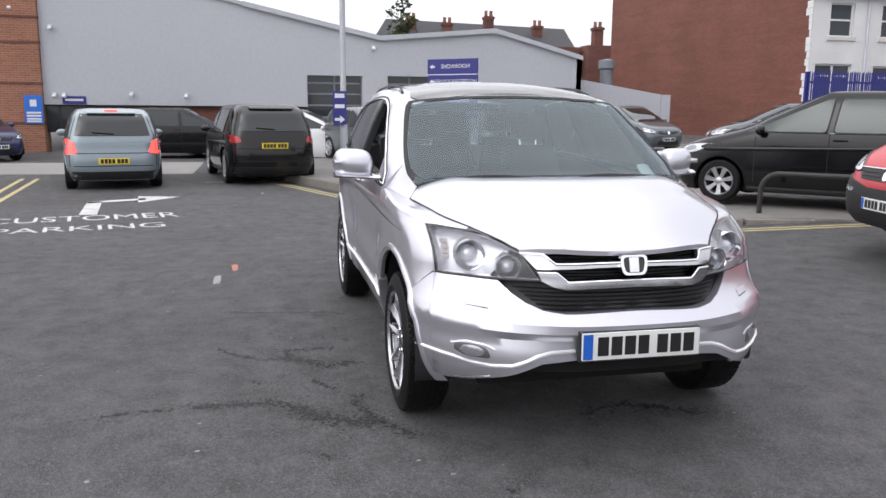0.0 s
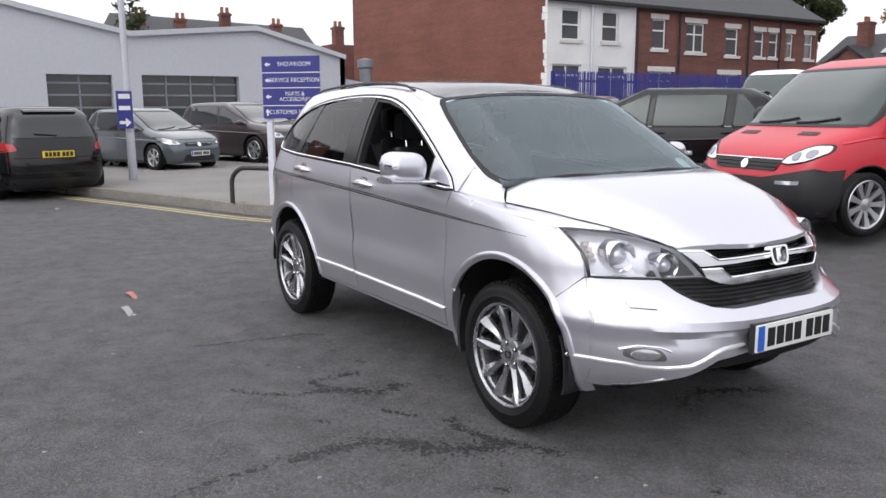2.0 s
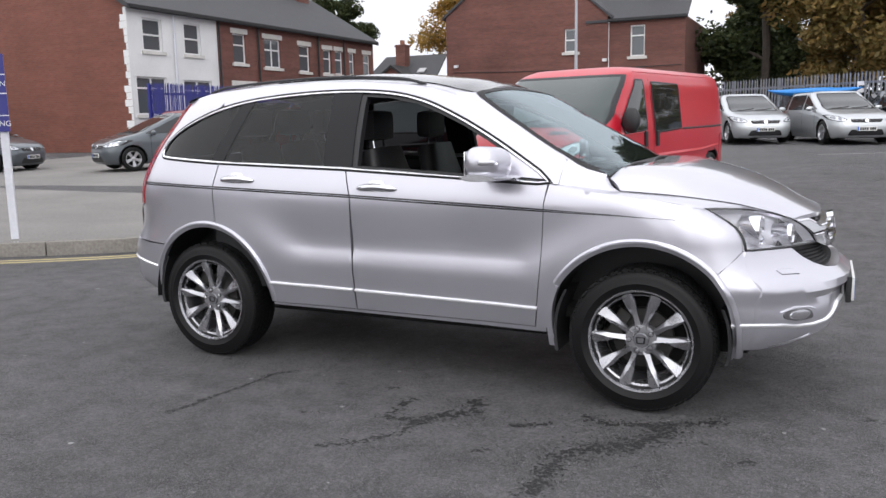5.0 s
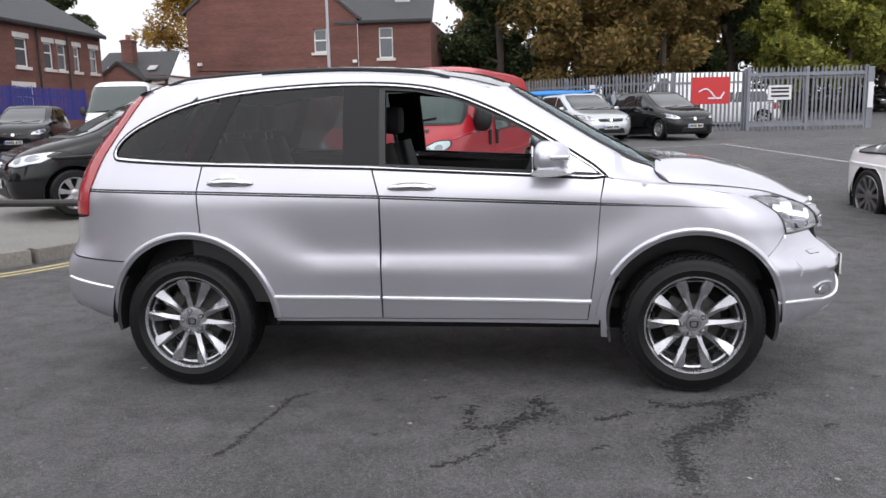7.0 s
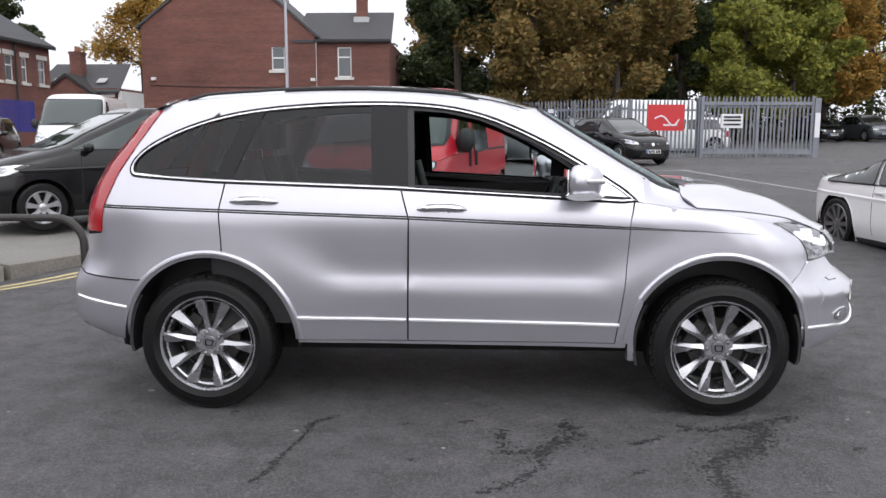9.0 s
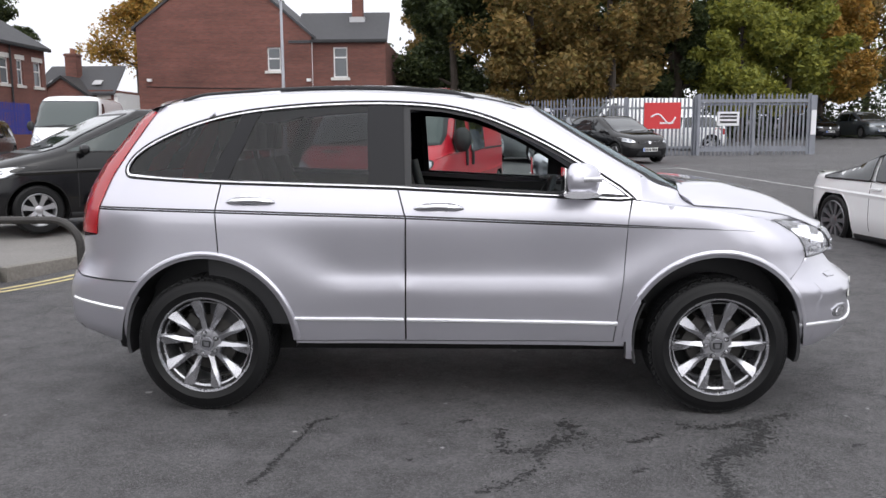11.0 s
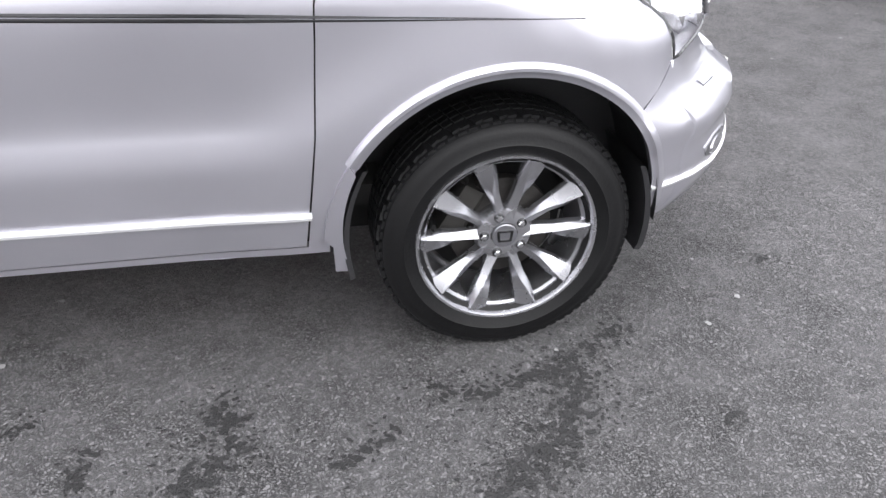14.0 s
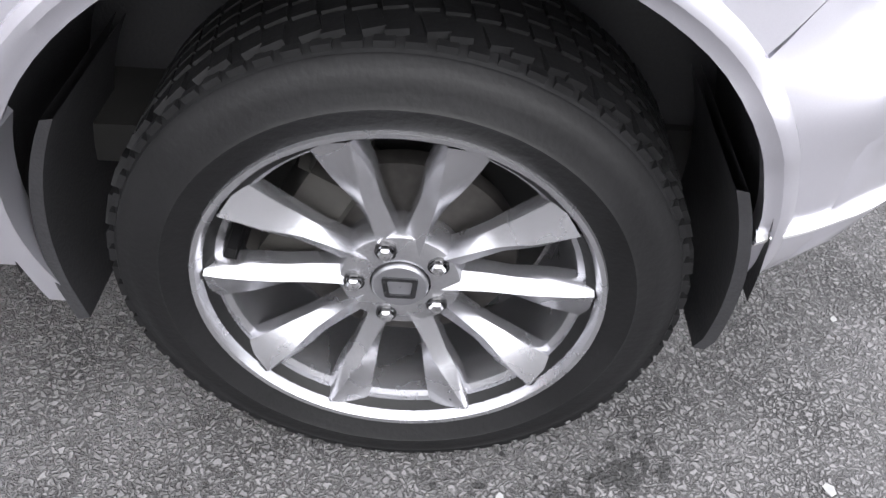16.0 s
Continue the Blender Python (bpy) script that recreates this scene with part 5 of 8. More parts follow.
        bmesh.ops.translate(bm, vec=(x, 0, z), verts=bm.verts)
        part("nut_socket", bm, GLOSSY, wheel)
        bm = bmesh.new()
        lathe(bm, [(0.0098, -0.068), (0.0098, -0.0815), (0.0075, -0.0845), (0.001, -0.085)], 6, "y")
        bmesh.ops.recalc_face_normals(bm, faces=bm.faces)
        bmesh.ops.translate(bm, vec=(x, 0, z), verts=bm.verts)
        part("wheel_nut", bm, CHROME, wheel, flat=True)
    bm = bmesh.new()
    a = radians(165)
    add_box(bm, 0.200, 0.212, -0.09, -0.045, -0.008, 0.008, 0.002, m=Matrix.Rotation(-a, 4, "Y"))
    part("tyre_valve", bm, RUBBER, wheel)
    bm = bmesh.new()
    lathe(bm, [(0.075, 0.0), (0.075, -0.028), (0.145, -0.02), (0.148, -0.012), (0.148, 0.004), (0.07, 0.01)], 48, "y")
    bmesh.ops.recalc_face_normals(bm, faces=bm.faces)
    part("brake_disc", bm, DISC, hub, "rusty grey brake disc")
    bm = bmesh.new()
    lathe(bm, [(0.200, 0.06), (0.09, 0.055), (0.001, 0.05)], 32, "y")
    part("back_plate", bm, DARK, hub)
    bm = bmesh.new()
    add_box(bm, 0.10, 0.165, -0.035, 0.04, -0.075, 0.075, 0.015, m=Matrix.Rotation(radians(-150), 4, "Y"))
    part("brake_caliper", bm, worn("cast_iron", (0.045, 0.043, 0.04), 0.7, 0.3), hub, "grey brake caliper")
    return hub


wheel_a = big_wheel()
wheel_a.parent = suv
wheel_a.matrix_basis = pose(1.31, -0.780, 0.355, 0, 0, 0)
wheel_b = copy_thing(wheel_a, pose(-1.31, -0.780, 0.355, 0, 7, 0))
wheel_c = copy_thing(wheel_a, pose(1.31, 0.780, 0.355, 0, 0, 180))
wheel_d = copy_thing(wheel_a, pose(-1.31, 0.780, 0.355, 0, 20, 180))
for w in (wheel_b, wheel_c, wheel_d):
    w.parent = suv

# ---- parked vehicles ----
GLASS = base("dark_car_glass", (0.014, 0.018, 0.02), 0.03, 0.0, 0.5)
GREENGLASS = base("grey_green_screen", (0.035, 0.050, 0.048), 0.04, 0.0, 0.5)
WHITELENS = base("clear_lamp_unit", (0.62, 0.64, 0.68), 0.12, 0.6, 1.0)
BRAKE = base("lit_brake_lamp", (0.6, 0.02, 0.02), 0.2, 0, 0.5, Emission_Color=(1, 0.06, 0.05, 1), Emission_Strength=3.0)
RIMS = worn("wheel_silver", (0.5, 0.5, 0.52), 0.3, 0.8, 0.2, 0.1, 10, 100)
DARKRIM = worn("wheel_dark", (0.16, 0.16, 0.17), 0.3, 0.6, 0.3, 0.1, 10, 100)


class Shape:
    """A car's outline: half length and width by height."""

    def __init__(s, H, Lf, Lr, W, front, rear, wide, power=5.0):
        s.H, s.p = H, power
        s.F = curve([(a * H, b * Lf) for a, b in front])
        s.R = curve([(a * H, b * Lr) for a, b in rear])
        s.W = curve([(a * H, b * W / 2) for a, b in wide])

    def y(s, x, z):
        a = s.F(z) if x > 0 else s.R(z)
        return float(s.W(z) * max(1e-6, 1 - min(1.0, abs(x) / max(a, 1e-3)) ** s.p) ** (1 / s.p))

    def x(s, y, z, front=True):
        a = s.F(z) if front else s.R(z)
        v = float(a * max(1e-6, 1 - min(1.0, abs(y) / s.W(z)) ** s.p) ** (1 / s.p))
        return v if front else -v

    def side(s, sign):
        return lambda x, z, out=0.0: (x, sign * (s.y(x, z) + out), z)

    def end(s, front):
        return lambda y, z, out=0.0: (s.x(y, z, front) + (out if front else -out), y, z)


WIDE = [(0.10, 0.90), (0.2, 0.965), (0.33, 1.0), (0.5, 1.0), (0.62, 0.975), (0.70, 0.94), (0.82, 0.87), (0.93, 0.79), (0.98, 0.71)]
KINDS = {
    # height, front, rear, width, wheelbase, wheel radius, nose table, tail table, window band
    "hatch": (1.49, 1.95, 1.95, 1.72, 2.52, 0.31, [(0.10, 0.93), (0.17, 0.985), (0.3, 1.0), (0.4, 0.985), (0.48, 0.955), (0.53, 0.90), (0.58, 0.80), (0.625, 0.66), (0.66, 0.56), (0.78, 0.36), (0.9, 0.15), (0.98, 0.0)], [(0.10, 0.92), (0.2, 0.99), (0.35, 1.0), (0.5, 0.985), (0.62, 0.975), (0.78, 0.925), (0.92, 0.85), (0.98, 0.76)]),
    "suv": (1.60, 2.12, 2.12, 1.80, 2.63, 0.35, [(0.12, 0.92), (0.2, 0.985), (0.32, 1.0), (0.44, 0.985), (0.53, 0.955), (0.58, 0.89), (0.62, 0.78), (0.655, 0.60), (0.69, 0.50), (0.8, 0.33), (0.91, 0.15), (0.98, 0.0)], [(0.12, 0.92), (0.22, 0.99), (0.36, 1.0), (0.52, 0.985), (0.64, 0.96), (0.78, 0.91), (0.92, 0.85), (0.98, 0.77)]),
    "estate": (1.50, 2.18, 2.25, 1.80, 2.70, 0.32, [(0.10, 0.93), (0.17, 0.985), (0.3, 1.0), (0.4, 0.985), (0.48, 0.955), (0.53, 0.88), (0.575, 0.76), (0.615, 0.60), (0.65, 0.50), (0.78, 0.30), (0.9, 0.10), (0.98, 0.0)], [(0.10, 0.93), (0.2, 0.99), (0.35, 1.0), (0.55, 0.985), (0.65, 0.955), (0.8, 0.90), (0.92, 0.84), (0.98, 0.76)]),
    "coupe": (1.36, 2.05, 2.05, 1.84, 2.48, 0.335, [(0.10, 0.95), (0.2, 0.99), (0.3, 1.0), (0.42, 0.98), (0.52, 0.93), (0.58, 0.82), (0.63, 0.66), (0.68, 0.50), (0.8, 0.26), (0.92, 0.08), (0.98, 0.0)], [(0.10, 0.95), (0.2, 0.99), (0.4, 1.0), (0.58, 0.99), (0.66, 0.97), (0.685, 0.88), (0.71, 0.70), (0.74, 0.58), (0.80, 0.45), (0.88, 0.32), (0.94, 0.20), (0.98, 0.08)]),
    "van": (1.87, 2.52, 2.66, 1.90, 3.49, 0.33, [(0.10, 0.95), (0.16, 0.99), (0.25, 1.0), (0.36, 0.985), (0.44, 0.955), (0.50, 0.90), (0.545, 0.83), (0.575, 0.77), (0.7, 0.665), (0.85, 0.53), (0.93, 0.44), (0.98, 0.34)], [(0.10, 0.98), (0.2, 1.0), (0.5, 1.0), (0.9, 0.985), (0.98, 0.96)]),
    "bigvan": (2.52, 2.6, 3.2, 2.05, 4.0, 0.34, [(0.10, 0.96), (0.2, 1.0), (0.34, 0.985), (0.42, 0.95), (0.47, 0.90), (0.50, 0.86), (0.62, 0.76), (0.76, 0.64), (0.86, 0.55), (0.93, 0.47), (0.98, 0.38)], [(0.10, 0.98), (0.2, 1.0), (0.9, 0.995), (0.98, 0.97)]),
}
VANWIDE = [(0.10, 0.92), (0.2, 0.985), (0.35, 1.0), (0.5, 0.995), (0.6, 0.98), (0.75, 0.94), (0.9, 0.885), (0.955, 0.82), (0.98, 0.72)]


def road_wheel(r, rim_mat, spokes=5, frac=0.66, width=0.2):
    """Tyre, rim and spokes, axle along y, outer face towards -y."""
    hub = new("wheel")
    h = width / 2
    bm = bmesh.new()
    lathe(bm, [(r * frac, -h * 0.85), (r * (frac + 0.06), -h), (r * 0.9, -h), (r * 0.98, -h * 0.8), (r, -h * 0.3), (r, h * 0.5), (r * 0.9, h), (r * frac, h)], 36, "y")
    bmesh.ops.recalc_face_normals(bm, faces=bm.faces)
    part("tyre", bm, RUBBER, hub, "black tyre")
    q = r * frac
    bm = bmesh.new()
    lathe(bm, [(q * 1.03, -h * 0.9), (q * 0.99, -h * 0.98), (q * 0.93, -h * 0.85), (q * 0.88, -h * 0.2), (q * 0.9, h * 0.8)], 36, "y")
    lathe(bm, [(q * 0.26, -h * 0.3), (q * 0.26, -h * 0.72), (q * 0.18, -h * 0.8), (0.001, -h * 0.82)], 16, "y")
    for i in range(spokes):
        a = 2 * math.pi * i / spokes + 0.3
        ca, sa = math.cos(a), math.sin(a)
        wd = q * min(0.2, 1.1 / spokes)
        rows = []
        for rad, k, y0 in ((q * 0.18, 0.8, -h * 0.72), (q * 0.55, 0.8, -h * 0.78), (q * 0.97, 1.25, -h * 0.9)):
            rows.append([(rad * ca - s * sa, y, rad * sa + s * ca) for s, y in ((-wd * k, y0 + h * 0.35), (-wd * k, y0), (wd * k, y0), (wd * k, y0 + h * 0.35))])
        quads(bm, rows, True)
    bmesh.ops.recalc_face_normals(bm, faces=bm.faces)
    part("rim", bm, rim_mat, hub)
    bm = bmesh.new()
    lathe(bm, [(q * 0.95, 0.0), (0.001, 0.0)], 24, "y")
    part("brake_drum", bm, DARK, hub)
    return hub


def vehicle(kind, name, label, m, colour, category="car", rim=None, spokes=5, glass=None, cuts=(), plate=PLATEW, brake=False, bumper=None, rear_plate=None, group="", grow=1.0, frac=0.66, fine=False):
    H, Lf, Lr, W, wb, r, front, rear = KINDS[kind]
    H, Lf, Lr, W, wb = H * grow, Lf * grow, Lr * grow, W * grow, wb * grow
    van = kind in ("van", "bigvan")
    s = Shape(H, Lf, Lr, W, front, rear, VANWIDE if van else WIDE, 7.0 if van else 6.0)
    car = thing(name, label, category, m, group)
    glass = glass or GLASS
    ax, ra = wb / 2, r * 1.17
    zs = list(np.linspace(0.115 * H, 0.98 * H, 56 if fine else 34))
    t = np.linspace(0, math.pi, 121 if fine else 61)
    bm = bmesh.new()
    rows = []
    for z in zs:
        ring = []
        for sign in (-1, 1):
            for k in (t if sign < 0 else t[1:-1][::-1]):
                c = math.cos(k)
                x = (s.F(z) if c > 0 else s.R(z)) * np.sign(c) * abs(c) ** (0.5)
                y = sign * s.y(float(x), z)
                if k in (t[0], t[-1]):
                    y = 0.0
                ring.append((float(x), y, z))
        rows.append(ring)
    vs = quads(bm, rows, True)
    top = [bm.verts.new((v.co.x * 0.6 - 0.05, v.co.y * 0.6, H * 0.997)) for v in vs[-1]]
    n = len(top)
    for i in range(n):
        bm.faces.new((vs[-1][i], vs[-1][(i + 1) % n], top[(i + 1) % n], top[i]))
    bm.faces.new(top)
    bmesh.ops.recalc_face_normals(bm, faces=bm.faces)
    gone = []
    for f in bm.faces:
        if all(any((v.co.x - cx) ** 2 + (v.co.z - r) ** 2 < ra * ra for cx in (-ax, ax)) and abs(v.co.y) > W * 0.25 for v in f.verts):
            gone.append(f)
    bmesh.ops.delete(bm, geom=gone, context="FACES")
    for v in bm.verts:
        for cx in (-ax, ax):
            d = math.hypot(v.co.x - cx, v.co.z - r)
            if d < ra and abs(v.co.y) > W * 0.25 and v.is_boundary:
                k = ra / max(d, 1e-3)
                nx, nz = cx + (v.co.x - cx) * k, r + (v.co.z - r) * k
                if nz > 0.115 * H:
                    v.co = Vector((nx, math.copysign(s.y(nx, nz), v.co.y), nz))
    body = part("body", bm, colour, car, angle=50)
    part("underbody", box_bm(-Lr * 0.9, Lf * 0.9, -W * 0.38, W * 0.38, 0.16, 0.36, 0.03), DARK, car)
    for cx in (-ax, ax):
        for sign in (-1, 1):
            bm = bmesh.new()
            rr = [[(cx + (ra + 0.01) * math.cos(a), sign * y, r + (ra + 0.01) * math.sin(a)) for a in np.linspace(-0.4, math.pi + 0.4, 20)] for y in (W / 2 - 0.03, W / 2 - 0.3)]
            quads(bm, rr)
            bm.faces.new([bm.verts.new(p) for p in rr[-1]])
            part("arch_liner", bm, DARK, car)
            part("arch_lip", ribbon(bmesh.new(), arc(cx, r, ra + 0.012, 175, 5, 24), 0.03, s.side(sign), 0.06, lift=(-0.02, 0.006, 0.0), flip=sign > 0), colour if not bumper else bumper, car)
    # windows
    wz0, wz1 = (0.57 * H, 0.90 * H) if van else (0.645 * H, 0.93 * H)
    e = s.end(True)
    k = 0.92 if van else 0.80
    scr = [(-k * float(s.W(z)) * (0.97 if i == 0 else 1), z) for i, z in enumerate(np.linspace(wz0 + (0.03 if van else 0.0) * H, wz1 + 0.015 * H, 6))]
    screen_line = scr + [(-a, b) for a, b in scr[::-1]]
    screen_ob = part("windscreen", sheet(bmesh.new(), screen_line, lambda y, z: e(y, z, 0.018), 0.07), GREENGLASS if van else glass, car, "sloping windscreen")
    part("screen_seal", ribbon(bmesh.new(), turned(screen_line), 0.045, lambda y, z, o: e(y, z, 0.017 + o), 0.06, True, lift=(-0.012, 0.004, 0.004, -0.004)), TRIM, screen_ob)
    zb = scr[0][1]
    for y0, y1 in ((-0.52, 0.02), (0.04, 0.56)):
        part("wiper", tube(bmesh.new(), [Vector(e(y0 + (y1 - y0) * q, zb + 0.02 + 0.05 * q * q, 0.035)) for q in np.linspace(0, 1, 8)], 0.011, 6), TRIM, screen_ob, "black wiper")
    if not van:
        e2 = s.end(False)
        bk = [(-0.78 * float(s.W(z)), z) for z in np.linspace(wz0 + 0.02 * H, wz1, 6)]
        part("rear_window", sheet(bmesh.new(), bk + [(-a, b) for a, b in bk[::-1]], lambda y, z: e2(y, z, 0.012), 0.07, flip=True), glass, car, "dark rear window")
    if fine and not van:
        wb_ = lambda z: 0.86 * float(s.W(z))
        gate = [(-wb_(z), z) for z in np.linspace(0.30 * H, 0.90 * H, 9)]
        for sgn in (-1, 1):
            part("tailgate_gap", ribbon(bmesh.new(), [(sgn * a, b) for a, b in gate], 0.012, lambda y, z, o: e2(y, z, 0.004 + o), 0.06, lift=(0, 0.001, 0), flip=sgn > 0), GAP, body)
        for zq in (0.30, 0.455):
            part("tailgate_gap", ribbon(bmesh.new(), [(-wb_(zq * H), zq * H), (wb_(zq * H), zq * H)], 0.014, lambda y, z, o: e2(y, z, 0.004 + o), 0.08, lift=(0, 0.001, 0)), GAP, body)
        skirt = [(-0.93 * float(s.W(z)), z) for z in np.linspace(0.13 * H, 0.235 * H, 4)]
        part("rear_skirt", sheet(bmesh.new(), skirt + [(-a, b) for a, b in skirt[::-1]], lambda y, z: e2(y, z, 0.014), 0.08, rim=lambda y, z: e2(y, z, -0.01), flip=True), TRIM, car, "black lower rear bumper")
        part("rear_wiper", tube(bmesh.new(), [Vector(e2(-0.02 + 0.36 * q, 0.69 * H + 0.03 * q, 0.03)) for q in np.linspace(0, 1, 6)], 0.012, 6), TRIM, car, "black rear wiper")
        part("roof_lip", ribbon(bmesh.new(), [(-0.62 * float(s.W(0.945 * H)), 0.945 * H), (0.62 * float(s.W(0.945 * H)), 0.945 * H)], 0.07, lambda y, z, o: e2(y, z, o), 0.1, lift=(0.0, 0.09, 0.085, 0.0)), colour, body)
        bt = part("bonnet_gap", ribbon(bmesh.new(), [(-0.6 * float(s.W(0.5 * H)), 0.50 * H), (0.6 * float(s.W(0.5 * H)), 0.50 * H)], 0.010, lambda y, z, o: s.end(True)(y, z, 0.004 + o), 0.08, lift=(0, 0.001, 0)), GAP, body)
    for sign in (-1, 1):
        to = s.side(sign)
        xf = lambda z: float(s.F(z)) * (0.86 if van else 0.87)
        xr = lambda z: -float(s.R(z)) * (0.92 if kind != "coupe" else 0.80)
        panes = []
        if van:
            xa = xf(wz0)
            panes = [[(xa - 0.98, wz0 - 0.02), (xa - 0.35, wz0 - 0.05), (xa - 0.28, wz0 + 0.06), (xf(wz1) - 0.16, wz1 - 0.02), (xa - 1.0, wz1 - 0.02)]]
            if kind == "van":
                panes.append([(xa - 2.15, wz0 - 0.02), (xa - 1.25, wz0 - 0.06), (xa - 1.25, wz1 - 0.04), (xa - 2.15, wz1 - 0.05)])
        else:
            zz = np.linspace(wz0, wz1, 5)
            fr = [(xf(z) - 0.10 - 0.10 * (z - wz0) / (wz1 - wz0), z) for z in zz]
            bkk = [(xr(z) + 0.10 + (0.12 * (z - wz0) / (wz1 - wz0)), z) for z in zz]
            mid = -0.08
            post = 0.045
            cutsx = [mid] + ([-ax * 0.98] if kind in ("estate", "suv") else [-ax * 0.86] if fine else [])
            if kind == "coupe":
                cutsx = [-0.45]
            edges = [fr] + [[(c - 0.06 * (z - wz0) / (wz1 - wz0), z) for z in zz] for c in cutsx] + [bkk]
            for a, b in zip(edges, edges[1:]):
                if a is not fr:
                    a = [(x - (post if a is edges[1] else 2 * post), z) for x, z in a]
                if b is not bkk:
                    b = [(x + post, z) for x, z in b]
                if a[0][0] - b[0][0] > 0.1:
                    panes.append(rounded([*a[:1], *a[-1:], *b[-1:], *b[:1]], 0.05, 3))
        for g in panes:
            win = part("side_window", sheet(bmesh.new(), g, lambda x, z: to(x, z, 0.024 if kind == "coupe" else 0.010), 0.12, flip=sign > 0), glass, car, "dark side window")
            if fine:
                part("window_seal", ribbon(bmesh.new(), turned(g), 0.03, lambda x, z, o: to(x, z, (0.022 if kind == "coupe" else 0.009) + o), 0.08, True, lift=(-0.008, 0.005, 0.0), flip=sign < 0), TRIM, win)
        if fine and not van:
            part("sill", ribbon(bmesh.new(), [(-ax + ra + 0.02, 0.135 * H), (ax - ra - 0.02, 0.135 * H)], 0.07, to, 0.12, lift=(0.0, 0.012, 0.012, 0.0), flip=sign < 0), TRIM, car, "black sill moulding")
            part("side_crease", ribbon(bmesh.new(), [(-float(s.R(0.5 * H)) * 0.9, 0.535 * H), (-0.2, 0.505 * H), (float(s.F(0.48 * H)) * 0.80, 0.475 * H)], 0.06, to, 0.10, lift=(0.0, 0.010, 0.003, 0.0), flip=sign < 0), colour, body)
            part("waist_strip", ribbon(bmesh.new(), [(xr(wz0) + 0.1, wz0 - 0.012), (xf(wz0) - 0.12, wz0 - 0.012)], 0.018, to, 0.12, lift=(0.0, 0.012, 0.0), flip=sign < 0), CHROME if colour.name == "black_paint" else TRIM, body)
        # shut lines, handles and side rub strip
        if not van:
            z0 = 0.2 * H
            for c in ([ax - ra - 0.12, -0.08, -ax + ra * 0.2] if kind != "coupe" else [ax - ra - 0.1, -0.5]):
                zb = z0 if abs(c + ax) > ra else r + ra + 0.03
                part("door_gap", ribbon(bmesh.new(), [(c, zb), (c, wz0 - 0.01)], 0.01, to, 0.08, lift=(0.001, 0.0015, 0.001), flip=sign > 0), GAP, body)
            for c in ((-0.22, -ax + ra * 0.25 + 0.08) if kind != "coupe" else (-0.38,)):
                bm = bmesh.new()
                x0, y0, zz0 = to(c, wz0 - 0.10, 0.012)
                add_box(bm, x0 - 0.09, x0 + 0.09, y0 - 0.014, y0 + 0.014, zz0 - 0.014, zz0 + 0.014, 0.006)
                part("door_handle", bm, colour if not bumper else CHROME, body)
        else:
            for c in (xa - 1.02, xa - 1.20):
                part("door_gap", ribbon(bmesh.new(), [(c, 0.2 * H), (c, wz1)], 0.012, to, 0.1, lift=(0.001, 0.002, 0.001), flip=sign > 0), GAP, body)
            for c in (xa - 0.93, xa - 1.30):
                bm = bmesh.new()
                x0, y0, zz0 = to(c, wz0 - 0.14, 0.012)
                add_box(bm, x0 - 0.035, x0 + 0.035, y0 - 0.018, y0 + 0.018, zz0 - 0.10, zz0 + 0.10, 0.015)
                part("door_handle", bm, TRIM, body, "black door handle")
            part("slide_rail", ribbon(bmesh.new(), [(xa - 2.2, wz0 - 0.03), (-Lr * 0.955, wz0 - 0.01)], 0.03, to, 0.1, lift=(0, 0.008, 0), flip=sign > 0), TRIM, body)
        # mirrors
        xm, zm = (xf(wz0) - 0.30, wz0 + (0.10 if van else 0.02))
        rows = []
        for q in np.linspace(0, 1, 7):
            k2 = max(0.3, (1 - abs(2 * q - 1) ** 3) ** 0.5)
            rows.append([(xm + 0.06 * k2 * math.cos(a), sign * (s.y(xm, zm) + 0.02 + (0.20 if not van else 0.22) * q), zm + (0.07 if not van else 0.15) * k2 * math.sin(a)) for a in np.linspace(0, 2 * math.pi, 13)[:-1]])
        bm = bmesh.new()
        v2 = quads(bm, rows, True)
        bm.faces.new(v2[0])
        bm.faces.new(v2[-1])
        bmesh.ops.recalc_face_normals(bm, faces=bm.faces)
        part("door_mirror", bm, TRIM if (van or bumper) else colour, car)
        # lamps
        hz = 0.46 * H if not van else 0.405 * H
        w0 = float(s.W(hz))
        if van:
            lampo = [(0.50 * w0, hz - 0.005 * H), (0.62 * w0, hz - 0.012 * H), (0.80 * w0, hz + 0.008 * H), (0.90 * w0, hz + 0.055 * H), (0.885 * w0, hz + 0.092 * H), (0.76 * w0, hz + 0.092 * H), (0.60 * w0, hz + 0.045 * H)]
        else:
            lampo = [(0.55 * w0, hz - 0.035 * H), (0.80 * w0, hz - 0.045 * H), (0.95 * w0, hz - 0.01 * H), (0.975 * w0, hz + 0.075 * H), (0.90 * w0, hz + 0.07 * H), (0.68 * w0, hz + 0.025 * H)]
        shell = turned(rounded([(sign * a, b) for a, b in lampo], 0.07 if van else 0.04))
        head = part("headlamp", sheet(bmesh.new(), shell, lambda y, z: e(y, z, 0.014), 0.05, rim=lambda y, z: e(y, z, -0.03), flip=False), WHITELENS, car, "clear headlamp")
        part("lamp_rim", ribbon(bmesh.new(), shell, 0.018, lambda y, z, o: e(y, z, 0.013 + o), 0.03, True, lift=(-0.004, 0.006, -0.002)), TRIM, head)
        mid_y, mid_z = sum(a for a, _ in shell) / len(shell), sum(b for _, b in shell) / len(shell)
